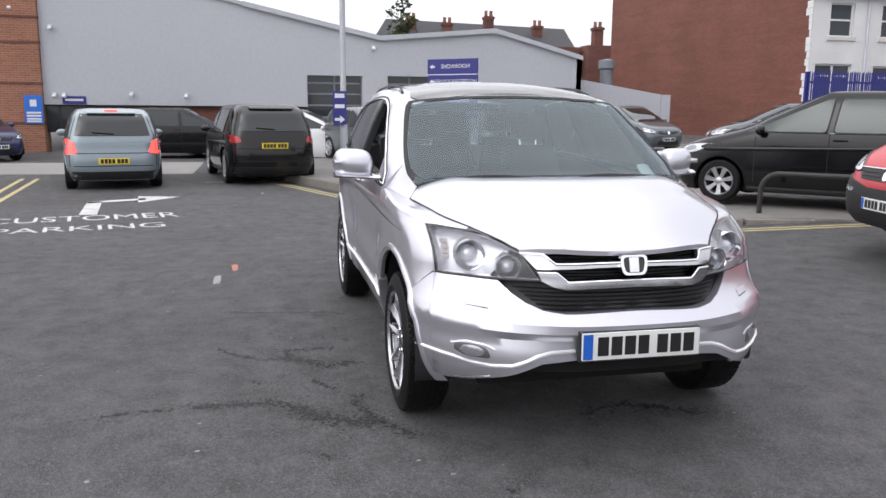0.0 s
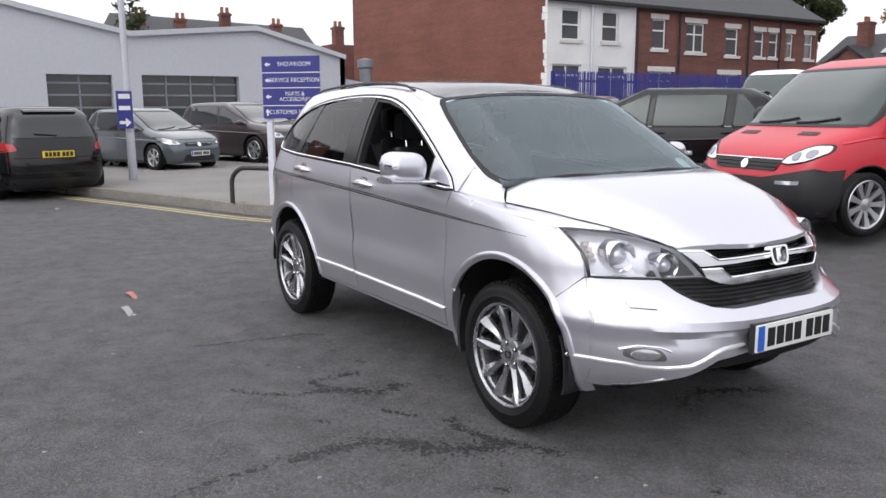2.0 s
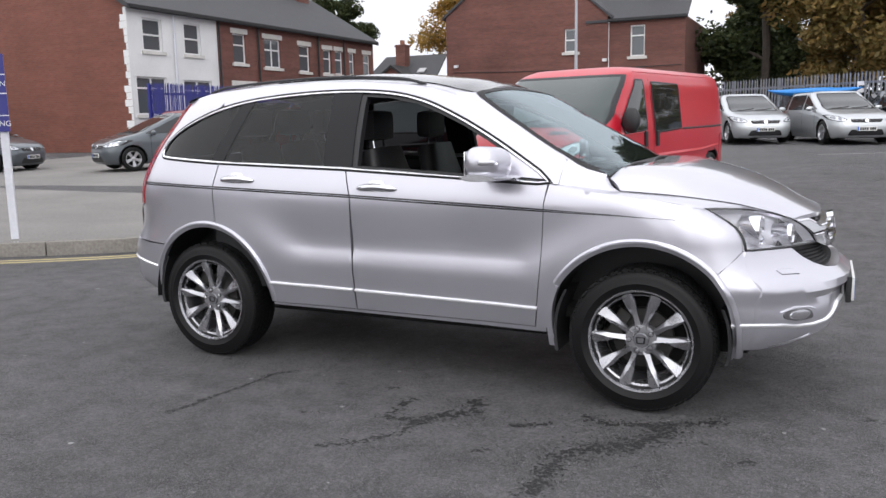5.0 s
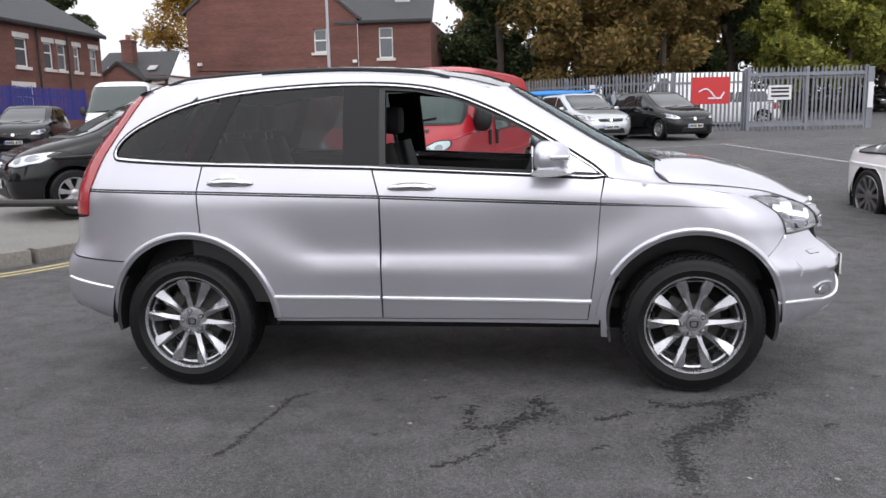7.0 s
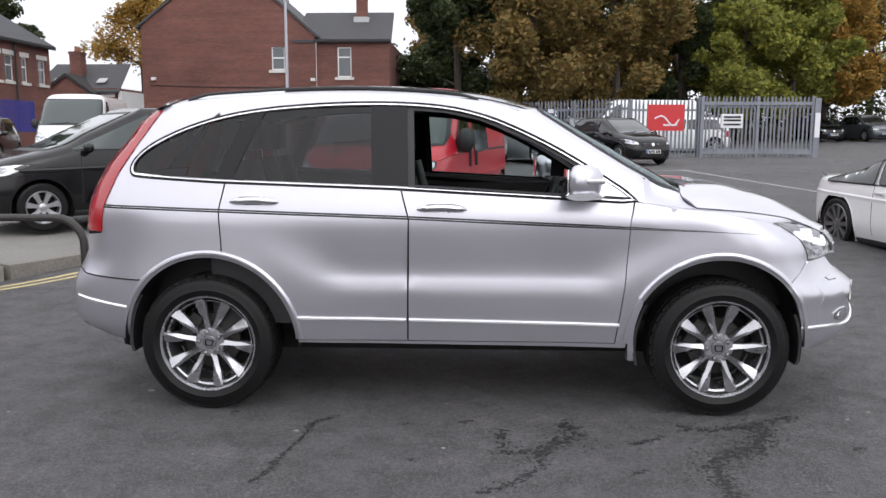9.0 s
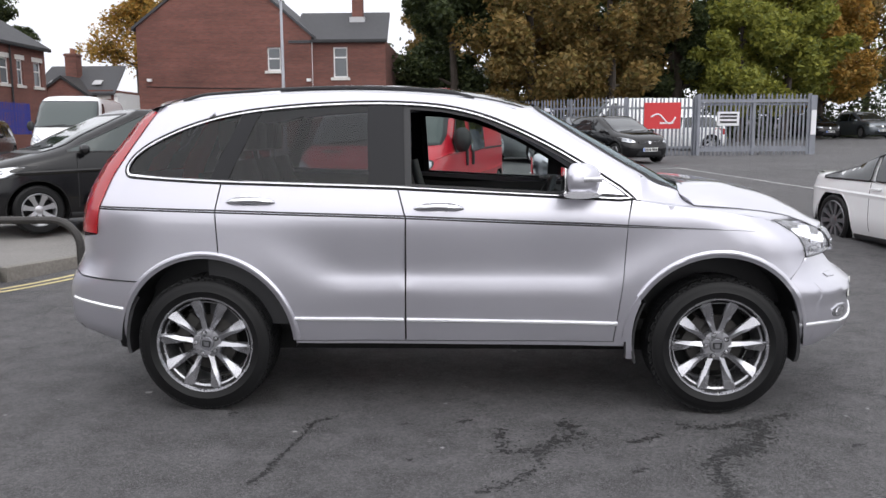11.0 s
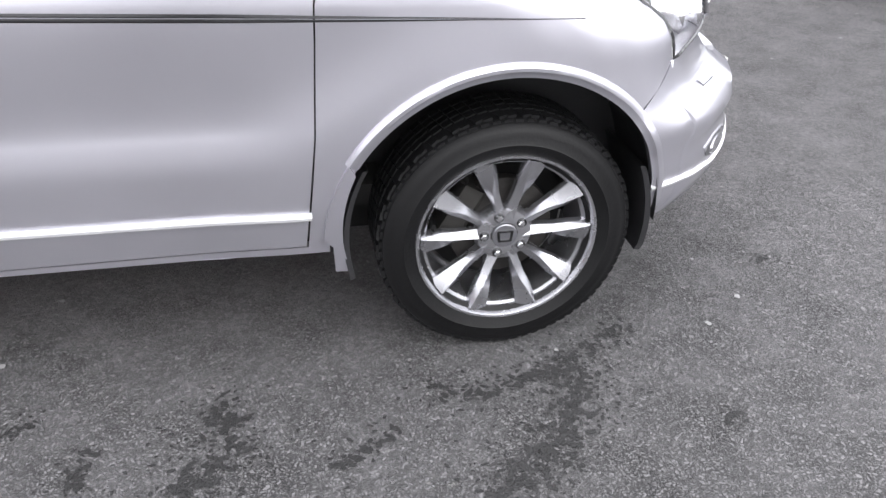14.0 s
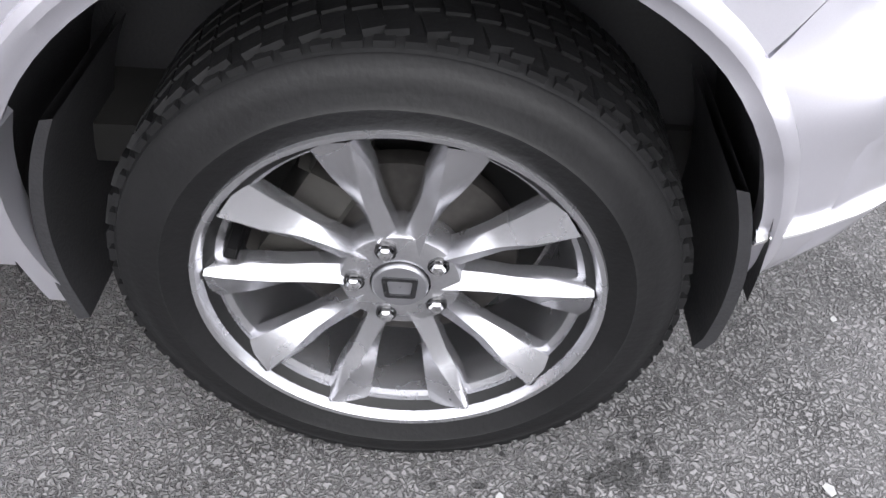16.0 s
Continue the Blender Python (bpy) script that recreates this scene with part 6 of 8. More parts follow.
        for dy in (-0.055, 0.06):
            part("lamp_bulb", sheet(bmesh.new(), arc(mid_y + sign * dy, mid_z + 0.25 * dy, 0.040, 0, 342, 16), lambda y, z: e(y, z, 0.019), 0.03, rim=lambda y, z: e(y, z, 0.01)), base("bulb_bowl", (0.30, 0.31, 0.33), 0.15, 0.9), head)
        e2 = s.end(False)
        tz = 0.50 * H
        if van:
            tl = [(0.86, 0.25), (0.985, 0.25), (0.97, 0.5), (0.86, 0.5)]
        elif kind == "coupe":
            tl = [(0.50, 0.50), (0.80, 0.49), (0.82, 0.55), (0.55, 0.56)]
        elif kind == "suv":
            tl = [(0.70, 0.535), (0.93, 0.515), (0.965, 0.56), (0.955, 0.625), (0.76, 0.60)]
        else:
            tl = [(0.70, 0.46), (0.93, 0.44), (0.985, 0.52), (0.97, 0.63), (0.80, 0.60)]
        part("tail_lamp", sheet(bmesh.new(), rounded([(sign * a * float(s.W(b * H)), b * H) for a, b in tl], 0.03), lambda y, z: e2(y, z, 0.01), 0.05, rim=lambda y, z: e2(y, z, -0.02), flip=True), BRAKE if brake else REDLENS, car, "red tail lamp")
    # grille, intake, plates
    gz = 0.42 * H if not van else 0.385 * H
    gw = (0.42 if not van else 0.46) * W / 2
    gr = part("grille", sheet(bmesh.new(), rounded([(-gw, gz - 0.03 * H), (gw, gz - 0.03 * H), (gw * 1.15, gz + 0.03 * H), (-gw * 1.15, gz + 0.03 * H)], 0.03), lambda y, z: e(y, z, 0.014), 0.08), TRIM, car, "black grille")
    for dz in (-0.01, 0.012):
        part("grille_bar", ribbon(bmesh.new(), [(-gw, gz + dz * H), (gw, gz + dz * H)], 0.014, lambda y, z, o: e(y, z, 0.012 + o), 0.1, lift=(0, 0.012, 0)), SATIN if not van else TRIM, gr)
    part("badge", sheet(bmesh.new(), arc(0, gz, 0.05, 0, 330, 12), lambda y, z: e(y, z, 0.03), 0.03, rim=lambda y, z: e(y, z, 0.01)), CHROME, gr)
    part("intake", sheet(bmesh.new(), rounded([(-gw * 1.3, 0.155 * H), (gw * 1.3, 0.155 * H), (gw * 1.1, 0.26 * H), (-gw * 1.1, 0.26 * H)], 0.05), lambda y, z: e(y, z, 0.005), 0.08), TRIM, car, "dark lower intake")
    if van:
        part("grille_edge", ribbon(bmesh.new(), [(-gw * 1.15, gz + 0.032 * H), (gw * 1.15, gz + 0.032 * H)], 0.016, lambda y, z, o: e(y, z, 0.014 + o), 0.08, lift=(0.0, 0.010, 0.0)), CHROME, gr)
    if bumper:
        apron = [(-0.985, 0.114), (-0.4, 0.112), (0.4, 0.112), (0.985, 0.114), (0.99, 0.345), (0.86, 0.375), (0.62, 0.345), (0.30, 0.315), (-0.30, 0.315), (-0.62, 0.345), (-0.86, 0.375), (-0.99, 0.345)]
        apron = [(a * float(s.W(b * H)), b * H) for a, b in apron]
        bmp = part("bumper", sheet(bmesh.new(), apron, lambda y, z: e(y, z, 0.022), 0.06, rim=lambda y, z: e(y, z, -0.03)), bumper, car, "dark grey plastic bumper")
        for sgn in (-1, 1):
            part("corner", sheet(bmesh.new(), [(ax + ra + 0.015, 0.14 * H), (float(s.F(0.2 * H)) * 0.985, 0.14 * H), (float(s.F(0.3 * H)) * 0.985, 0.345 * H), (ax + ra * 0.80, 0.37 * H), (ax + ra * 0.93, 0.26 * H)], lambda x, z: s.side(sgn)(x, z, 0.020), 0.06, rim=lambda x, z: s.side(sgn)(x, z, -0.02), flip=sgn > 0), bumper, bmp)
            part("fog_lamp", sheet(bmesh.new(), rounded([(sgn * 0.50, 0.285 * H), (sgn * 0.74, 0.288 * H), (sgn * 0.74, 0.308 * H), (sgn * 0.50, 0.305 * H)], 0.01), lambda y, z: e(y, z, 0.030), 0.04, rim=lambda y, z: e(y, z, 0.0)), WHITELENS, bmp, "narrow pale fog lamp")
            part("bonnet_vent", sheet(bmesh.new(), [(sgn * 0.30, 0.545 * H), (sgn * 0.56, 0.545 * H), (sgn * 0.54, 0.562 * H), (sgn * 0.30, 0.562 * H)], lambda y, z: e(y, z, 0.012), 0.04), TRIM, car, "black bonnet vent")
            part("door_line", ribbon(bmesh.new(), [(ax + 0.30, 0.505 * H), (ax - 0.05, 0.535 * H), (xa - 0.75, wz0 - 0.055), (xa - 1.0, wz0 - 0.03)], 0.03, s.side(sgn), 0.06, lift=(0.0, 0.012, 0.003, 0.0), flip=sgn < 0), colour, body)
            part("flank_swage", ribbon(bmesh.new(), [(-ax - ra * 0.7, 0.40 * H), (-ax + ra + 0.15, 0.375 * H), (ax - ra - 0.1, 0.36 * H)], 0.09, s.side(sgn), 0.10, lift=(0.0, 0.014, 0.004, 0.0), flip=sgn < 0), colour, body)
            part("roof_gutter", ribbon(bmesh.new(), [(-float(s.R(0.93 * H)) * 0.97, 0.945 * H), (float(s.F(0.945 * H)) * 0.80, 0.945 * H)], 0.02, s.side(sgn), 0.12, lift=(0.0, 0.006, -0.004, 0.0), flip=sgn < 0), colour, body)
            part("side_lamp", sheet(bmesh.new(), rounded([(ax - ra - 0.25, 0.36 * H), (ax - ra - 0.12, 0.36 * H), (ax - ra - 0.12, 0.385 * H), (ax - ra - 0.25, 0.385 * H)], 0.015), lambda x, z: s.side(sgn)(x, z, 0.012), 0.03, flip=sgn > 0), ORANGE, body)
    pz = 0.275 * H if not van else 0.235 * H
    plate_bars(car, 0.52, 0.111, plate, True, Matrix.Translation((s.x(0, pz) + (0.04 if van else 0.024), 0, pz)))
    pr = 0.4 * H if van else 0.49 * H if kind == "suv" else 0.36 * H
    plate_bars(car, 0.52, 0.111, rear_plate or PLATEY, False, Matrix.Translation((s.x(0, pr, False) - 0.018, 0, pr)) @ Matrix.Rotation(math.pi, 4, "Z"))
    if brake:
        part("brake_light", box_bm(-float(s.R(0.94 * H)) - 0.02, -float(s.R(0.94 * H)) + 0.05, -0.11, 0.11, 0.955 * H, 0.975 * H, 0.005), BRAKE, car, "lit high brake light")
    w0 = road_wheel(r, rim or RIMS, spokes, frac, 0.2)
    w0.parent = car
    w0.matrix_basis = pose(ax, -W / 2 + 0.115, r)
    for x, y, rz in ((-ax, -W / 2 + 0.115, 0), (ax, W / 2 - 0.115, 180), (-ax, W / 2 - 0.115, 180)):
        copy_thing(w0, pose(x, y, r, 0, random.uniform(0, 60), rz)).parent = car
    return car, s


def parked(x, y, heading, dz=0.0):
    return pose(x, y, ground_z(x, y) + dz, 0, 0, heading)


P_BLACK = base("black_paint", (0.006, 0.006, 0.007), 0.12)
P_RED = worn("red_paint", (0.50, 0.011, 0.028), 0.32, 0.0, 0.3, 0.06, 1.5, 900.0)
P_DARKRED = paint("dark_red_paint", (0.16, 0.012, 0.02), 0.2, 0.3)
P_WHITE = paint("white_paint", (0.78, 0.79, 0.80), 0.0, 0.3)
P_ICE = paint("pale_blue_silver_paint", (0.235, 0.285, 0.32), 0.5, 0.35)
P_GREY = paint("grey_metallic_paint", (0.10, 0.115, 0.13), 0.5, 0.32)
P_BROWN = paint("dark_brown_paint", (0.055, 0.042, 0.045), 0.4, 0.32)
P_NAVY = paint("navy_paint", (0.02, 0.025, 0.09), 0.3, 0.3)
P_SILVER = paint("plain_silver_paint", (0.52, 0.54, 0.56), 0.65, 0.34)

vehicle("hatch", "hatchback", "pale silver-blue hatchback with lit brake lights on the road", parked(-12.35, -4.42, 190), P_ICE, brake=True, fine=True)
vehicle("suv", "crossover", "black crossover with yellow rear plate turning into the forecourt", parked(-13.1, -1.56, 190), P_BLACK, fine=True)
red_van, _ = vehicle("van", "panel_van", "bright red crew van with black bumper parked at the kerb", parked(-0.77, 6.70, 258), P_RED, "van", spokes=9, frac=0.74, bumper=TRIM, fine=True)
vehicle("hatch", "hatchback", "glossy black five-door hatchback parked beside the hoop barrier", parked(-4.98, 6.63, 222, 0.02), P_BLACK, spokes=7, grow=1.08, glass=GREENGLASS, fine=True)
vehicle("hatch", "hatchback", "dark grey hatchback parked on the forecourt", parked(-16.6, 1.6, 22, 0.13), P_GREY, spokes=6, grow=0.97, fine=True)
vehicle("suv", "crossover", "dark brown crossover parked on the forecourt", parked(-17.7, 4.4, 22, 0.07), P_BROWN, spokes=6, fine=True)
vehicle("hatch", "hatchback", "silver hatchback parked on the forecourt", parked(-19.3, 7.6, 22), P_SILVER, spokes=6, fine=True)
vehicle("hatch", "hatchback", "dark hatchback parked by the brick gable", parked(-20.5, 10.9, 15), P_GREY)
vehicle("estate", "estate_car", "black estate car parked along the workshop wall", parked(-20.8, -3.6, 88), P_BLACK)
vehicle("hatch", "hatchback", "navy hatchback parked by the brick pier", parked(-20.3, -9.6, 40), P_NAVY)
vehicle("hatch", "hatchback", "white hatchback parked at the workshop door", parked(-18.6, -0.2, 75), P_WHITE)
vehicle("hatch", "hatchback", "dark grey hatchback parked beyond the black estate", parked(-14.6, 12.6, 245), P_GREY, glass=GLASS)
vehicle("suv", "crossover", "dark red off-road car parked by the blue fence", parked(-17.0, 17.0, -8), P_DARKRED)
vehicle("suv", "crossover", "black crossover facing out of its bay", parked(-15.9, 20.6, -72), P_BLACK)
vehicle("bigvan", "delivery_van", "white high-roof delivery van facing the yard", parked(-13.0, 21.8, -77, -0.22), P_WHITE, "van", spokes=6)
vehicle("hatch", "hatchback", "small black hatchback facing the yard by the fence", parked(4.75, 22.0, -66), P_BLACK, spokes=8)
vehicle("estate", "estate_car", "silver estate car facing the yard", parked(2.25, 22.3, -68), P_SILVER)
vehicle("estate", "estate_car", "silver saloon-sized car facing the yard", parked(-0.35, 22.9, -68), P_SILVER)
vehicle("estate", "estate_car", "dark estate car with a blue kayak on its roof", parked(1.6, 27.6, -75), P_GREY)
vehicle("hatch", "hatchback", "grey hatchback behind the black hatchback", parked(4.3, 26.3, -80), P_GREY)
coupe, cs = vehicle("coupe", "coupe", "white two-door coupe with dark split-spoke wheels", parked(5.70, 4.34, -82, -0.09), P_WHITE, rim=DARKRIM, spokes=10, frac=0.74, fine=True)
bm = bmesh.new()
rows = [[(x, y, z) for x, z in ((-1.78, 0.915), (-1.98, 0.935), (-2.02, 0.925), (-1.98, 0.90))] for y in np.linspace(-0.66, 0.66, 9)]
quads(bm, rows, True)
bmesh.ops.recalc_face_normals(bm, faces=bm.faces)
part("rear_spoiler", bm, P_WHITE, coupe, "white lip spoiler")
vehicle("hatch", "hatchback", "white hatchback behind the steel fence", parked(9.0, 30.5, 170), P_WHITE)
vehicle("bigvan", "delivery_van", "white van behind the steel fence", parked(7.0, 31.8, 185), P_WHITE, "van", grow=0.9)
vehicle("hatch", "hatchback", "black hatchback far across the yard", parked(21.0, 46.0, -80), P_BLACK)
vehicle("suv", "crossover", "dark crossover far across the yard", parked(24.2, 46.2, -85), P_GREY)
vehicle("estate", "estate_car", "dark estate car far across the yard", parked(27.6, 46.0, -80), P_BLACK)

bm = bmesh.new()
rows = []
for t in np.linspace(0, 1, 17):
    k = max(0.02, math.sin(math.pi * t) ** 0.6)
    rows.append([(-1.6 + 3.2 * t, 0.32 * k * math.cos(a), 0.16 * k * math.sin(a) + 0.12 * (2 * t - 1) ** 4) for a in np.linspace(0, 2 * math.pi, 13)[:-1]])
quads(bm, rows, True)
bmesh.ops.recalc_face_normals(bm, faces=bm.faces)
mesh_thing("kayak", bm, base("bright_blue_plastic", (0.02, 0.22, 0.62), 0.35), "bright blue plastic kayak on a car roof", "kayak", m=pose(1.6, 27.6, ground_z(1.6, 27.6) + 1.49, 0, 0, -10))

# ---- buildings ----
def bricks(name, a, b, mortar, w=0.225, h=0.075, dirt=0.25):
    """Weathered brickwork, laid on walls by their own axes."""
    m = base(name, a, 0.85)
    t = m.node_tree
    p = t.nodes["Principled BSDF"]
    geo = t.nodes.new("ShaderNodeTexCoord")
    sep = t.nodes.new("ShaderNodeSeparateXYZ")
    t.links.new(geo.outputs["Object"], sep.inputs[0])
    add = t.nodes.new("ShaderNodeMath")
    t.links.new(sep.outputs[0], add.inputs[0])
    t.links.new(sep.outputs[1], add.inputs[1])
    com = t.nodes.new("ShaderNodeCombineXYZ")
    t.links.new(add.outputs[0], com.inputs[0])
    t.links.new(sep.outputs[2], com.inputs[1])
    br = t.nodes.new("ShaderNodeTexBrick")
    br.inputs["Scale"].default_value = 1.0
    br.inputs["Brick Width"].default_value, br.inputs["Row Height"].default_value = w, h
    br.inputs["Mortar Size"].default_value = 0.008
    br.inputs["Color1"].default_value, br.inputs["Color2"].default_value, br.inputs["Mortar"].default_value = (*a, 1), (*b, 1), (*mortar, 1)
    t.links.new(com.outputs[0], br.inputs["Vector"])
    big = noise_mix(t, geo.outputs["Object"], 0.35, 6, 0.25, 0.75)
    st = t.nodes.new("ShaderNodeMapping")
    st.inputs["Scale"].default_value = (0.25, 0.25, 3.0)
    t.links.new(geo.outputs["Object"], st.inputs["Vector"])
    course = noise_mix(t, st.outputs[0], 1.2, 5, 0.3, 0.7)
    s1 = t.nodes.new("ShaderNodeMath")
    s1.operation = "MULTIPLY_ADD"
    s1.inputs[1].default_value, s1.inputs[2].default_value = dirt * 1.6, 1 - dirt
    t.links.new(big, s1.inputs[0])
    s2 = t.nodes.new("ShaderNodeMath")
    s2.operation = "MULTIPLY_ADD"
    s2.inputs[1].default_value = dirt
    t.links.new(course, s2.inputs[0])
    t.links.new(s1.outputs[0], s2.inputs[2])
    sc = t.nodes.new("ShaderNodeVectorMath")
    sc.operation = "SCALE"
    t.links.new(br.outputs["Color"], sc.inputs[0])
    t.links.new(s2.outputs[0], sc.inputs["Scale"])
    t.links.new(sc.outputs[0], p.inputs["Base Color"])
    bp = t.nodes.new("ShaderNodeBump")
    bp.inputs["Strength"].default_value, bp.inputs["Distance"].default_value = 0.5, 0.01
    bp.invert = True
    t.links.new(br.outputs["Fac"], bp.inputs["Height"])
    t.links.new(bp.outputs[0], p.inputs["Normal"])
    return m


BRICK = bricks("red_brick", (0.20, 0.068, 0.045), (0.16, 0.052, 0.037), (0.135, 0.082, 0.066))
OLDBRICK = bricks("old_dark_brick", (0.17, 0.065, 0.05), (0.13, 0.05, 0.042), (0.12, 0.075, 0.06), dirt=0.35)
ORBRICK = bricks("orange_brick", (0.34, 0.13, 0.075), (0.26, 0.10, 0.06), (0.3, 0.22, 0.17))
CLAD = worn("pale_grey_cladding", (0.46, 0.47, 0.51), 0.5, 0.0, 0, 0.06, 0.3, 8)
WHITEWASH = worn("white_render", (0.75, 0.75, 0.75), 0.8, 0, 0, 0.12, 0.8, 20, 0.2)
SLATE = worn("grey_slate", (0.052, 0.052, 0.057), 0.75, 0, 0, 0.3, 1.5, 14, 0.4)
UPVC = base("white_frame", (0.75, 0.75, 0.75), 0.4)
STONE = worn("painted_stone", (0.62, 0.60, 0.57), 0.8, 0, 0, 0.15, 3, 40)
WGLASS = base("house_window_glass", (0.09, 0.10, 0.11), 0.06, 0, 0.6)
DOORGLASS = base("workshop_glass", (0.035, 0.037, 0.04), 0.1, 0, 0.4)
BLUE = base("dark_blue_sign", (0.028, 0.030, 0.20), 0.4)
BRIGHTBLUE = base("bright_blue_sign", (0.03, 0.16, 0.60), 0.4)
FENCEBLUE = worn("blue_fence_paint", (0.022, 0.026, 0.20), 0.5, 0, 0, 0.2, 2, 30)
GALV = worn("galvanised_steel", (0.22, 0.23, 0.26), 0.5, 0.4, 0, 0.25, 2, 40)
GREYPOLE = worn("grey_pole_paint", (0.42, 0.43, 0.47), 0.5, 0.2, 0, 0.1, 2, 30)
WHITEPOST = worn("white_post_paint", (0.62, 0.63, 0.68), 0.5, 0, 0, 0.1, 2, 30)
DARKSTEEL = worn("dark_tube_steel", (0.045, 0.042, 0.04), 0.5, 0.3, 0, 0.3, 4, 40)
LEAD = base("lead_flashing", (0.45, 0.45, 0.46), 0.6)
SIGNWHITE = base("sign_white", (0.72, 0.72, 0.74), 0.5)
SIGNRED = base("sign_red", (0.55, 0.03, 0.035), 0.4)


def facing(normal, origin):
    """A wall's map: u along the wall to a viewer's right, v up, out towards the viewer."""
    n = Vector(normal).normalized()
    u = Vector((0, 0, 1)).cross(n)
    o = Vector(origin)
    return lambda a, v, out=0.0: tuple(o + u * a + Vector((0, 0, v)) + n * out)


def wall_sheet(name, to, outline, holes, material, parent, depth=0.15):
    return part(name, sheet(bmesh.new(), outline, to, 2.0, holes, rim=lambda a, v: to(a, v, -depth)), material, parent, flat=True)


def slab(to, u0, u1, v0, v1, o0, o1):
    """A block on a wall's map."""
    bm = bmesh.new()
    c = [bm.verts.new(to(u, v, o)) for o in (o0, o1) for v in (v0, v1) for u in (u0, u1)]
    for q in ((4, 5, 7, 6), (1, 0, 2, 3), (0, 4, 6, 2), (5, 1, 3, 7), (6, 7, 3, 2), (0, 1, 5, 4)):
        bm.faces.new([c[i] for i in q])
    bmesh.ops.recalc_face_normals(bm, faces=bm.faces)
    return bm


def sash(to, u0, u1, v0, v1, parent, rails=(0.5,), mull=0, sill=True, lintel=True, deep=0.1):
    """A framed window in an opening: frame, panes, sill and lintel."""
    w = part("window", sheet(bmesh.new(), [(u0, v0), (u1, v0), (u1, v1), (u0, v1)], lambda a, v: to(a, v, -deep), 2.0, [[(u0 + 0.07, v0 + 0.07), (u1 - 0.07, v0 + 0.07), (u1 - 0.07, v1 - 0.07), (u0 + 0.07, v1 - 0.07)]], rim=lambda a, v: to(a, v, -deep - 0.05)), UPVC, parent, "white framed window", flat=True)
    part("pane", slab(to, u0 + 0.05, u1 - 0.05, v0 + 0.05, v1 - 0.05, -deep - 0.04, -deep - 0.03), WGLASS, w, flat=True)
    for r in rails:
        z = v0 + (v1 - v0) * r
        part("glazing_bar", slab(to, u0 + 0.05, u1 - 0.05, z - 0.035, z + 0.035, -deep - 0.03, -deep + 0.01), UPVC, w, flat=True)
    for i in range(mull):
        x = u0 + (u1 - u0) * (i + 1) / (mull + 1)
        part("glazing_bar", slab(to, x - 0.035, x + 0.035, v0 + 0.05, v1 - 0.05, -deep - 0.03, -deep + 0.012), UPVC, w, flat=True)
    if sill:
        part("sill", slab(to, u0 - 0.12, u1 + 0.12, v0 - 0.14, v0, -0.05, 0.07), STONE, w, "pale stone sill", flat=True)
    if lintel:
        part("lintel", slab(to, u0 - 0.14, u1 + 0.14, v1, v1 + 0.24, -0.05, 0.012), STONE, w, "pale stone lintel", flat=True)
    return w


def roof_slab(name, quad, thick, material, parent):
    """A sloping roof sheet from four corners."""
    bm = bmesh.new()
    a = [bm.verts.new(p) for p in quad]
    b = [bm.verts.new((p[0], p[1], p[2] - thick)) for p in quad]
    bm.faces.new(a)
    bm.faces.new(b[::-1])
    for i in range(4):
        bm.faces.new((a[i], b[i], b[(i + 1) % 4], a[(i + 1) % 4]))
    bmesh.ops.recalc_face_normals(bm, faces=bm.faces)
    return part(name, bm, material, parent, flat=True)


def chimney(x, y, z0, z1, parent, wx=0.5, wy=0.9, pots=2, mat=OLDBRICK):
    c = part("chimney", box_bm(x - wx / 2, x + wx / 2, y - wy / 2, y + wy / 2, z0, z1), mat, parent, "brick chimney stack", flat=True)
    part("chimney_cap", box_bm(x - wx / 2 - 0.06, x + wx / 2 + 0.06, y - wy / 2 - 0.06, y + wy / 2 + 0.06, z1 - 0.18, z1 - 0.05), mat, c, flat=True)
    for i in range(pots):
        bm = bmesh.new()
        lathe(bm, [(0.12, 0), (0.10, 0.35), (0.12, 0.4), (0.08, 0.4)], 12, "z")
        bmesh.ops.recalc_face_normals(bm, faces=bm.faces)
        bmesh.ops.translate(bm, vec=(x, y + (i - (pots - 1) / 2) * 0.34, z1 - 0.05), verts=bm.verts)
        part("chimney_pot", bm, ORBRICK, c)


# workshop: two clad gables over brick, facing the yard
work = thing("workshop", "pale grey clad workshop with roller doors over a red brick base", "building", pose(-0.03, 0, -0.09))
to = facing((1, 0, 0), (-24, 0, 0))
top = [(10.55, 3.55), (7.1, 4.45), (2.85, 4.07), (-1.88, 5.09)]
wall_sheet("cladding", to, [(-8.35, 1.64), (0.25, 1.64), (0.25, 2.76), (2.2, 2.76), (2.2, 1.64), (3.12, 1.64), (3.12, 2.78), (6.42, 2.78), (6.42, 1.62), (10.55, 1.62)] + top[:4] + [(-8.35, 6.50)], [], CLAD, work, 0.25)
base_to = facing((1, 0, 0), (-24.12, 0, 0))
for u0, u1 in ((-7.2, 0.25), (2.2, 3.12)):
    part("brick_base", slab(base_to, u0, u1, 0.0, 1.66, -0.3, 0), BRICK, work, flat=True)
part("base_panel", slab(base_to, 6.42, 10.5, 0.0, 1.64, -0.3, 0.0), CLAD, work, flat=True)
part("drip_edge", slab(to, -8.35, 0.25, 1.60, 1.66, -0.02, 0.06), DARK, work, flat=True)
part("brick_pier", slab(to, -9.75, -8.36, 0.0, 7.0, -0.6, 0.15), ORBRICK, work, "orange brick pier", flat=True)
for z in (1.0, 2.3, 3.6, 4.4):
    part("pier_band", slab(to, -9.77, -8.34, z, z + 0.08, -0.1, 0.165), OLDBRICK, work, flat=True)
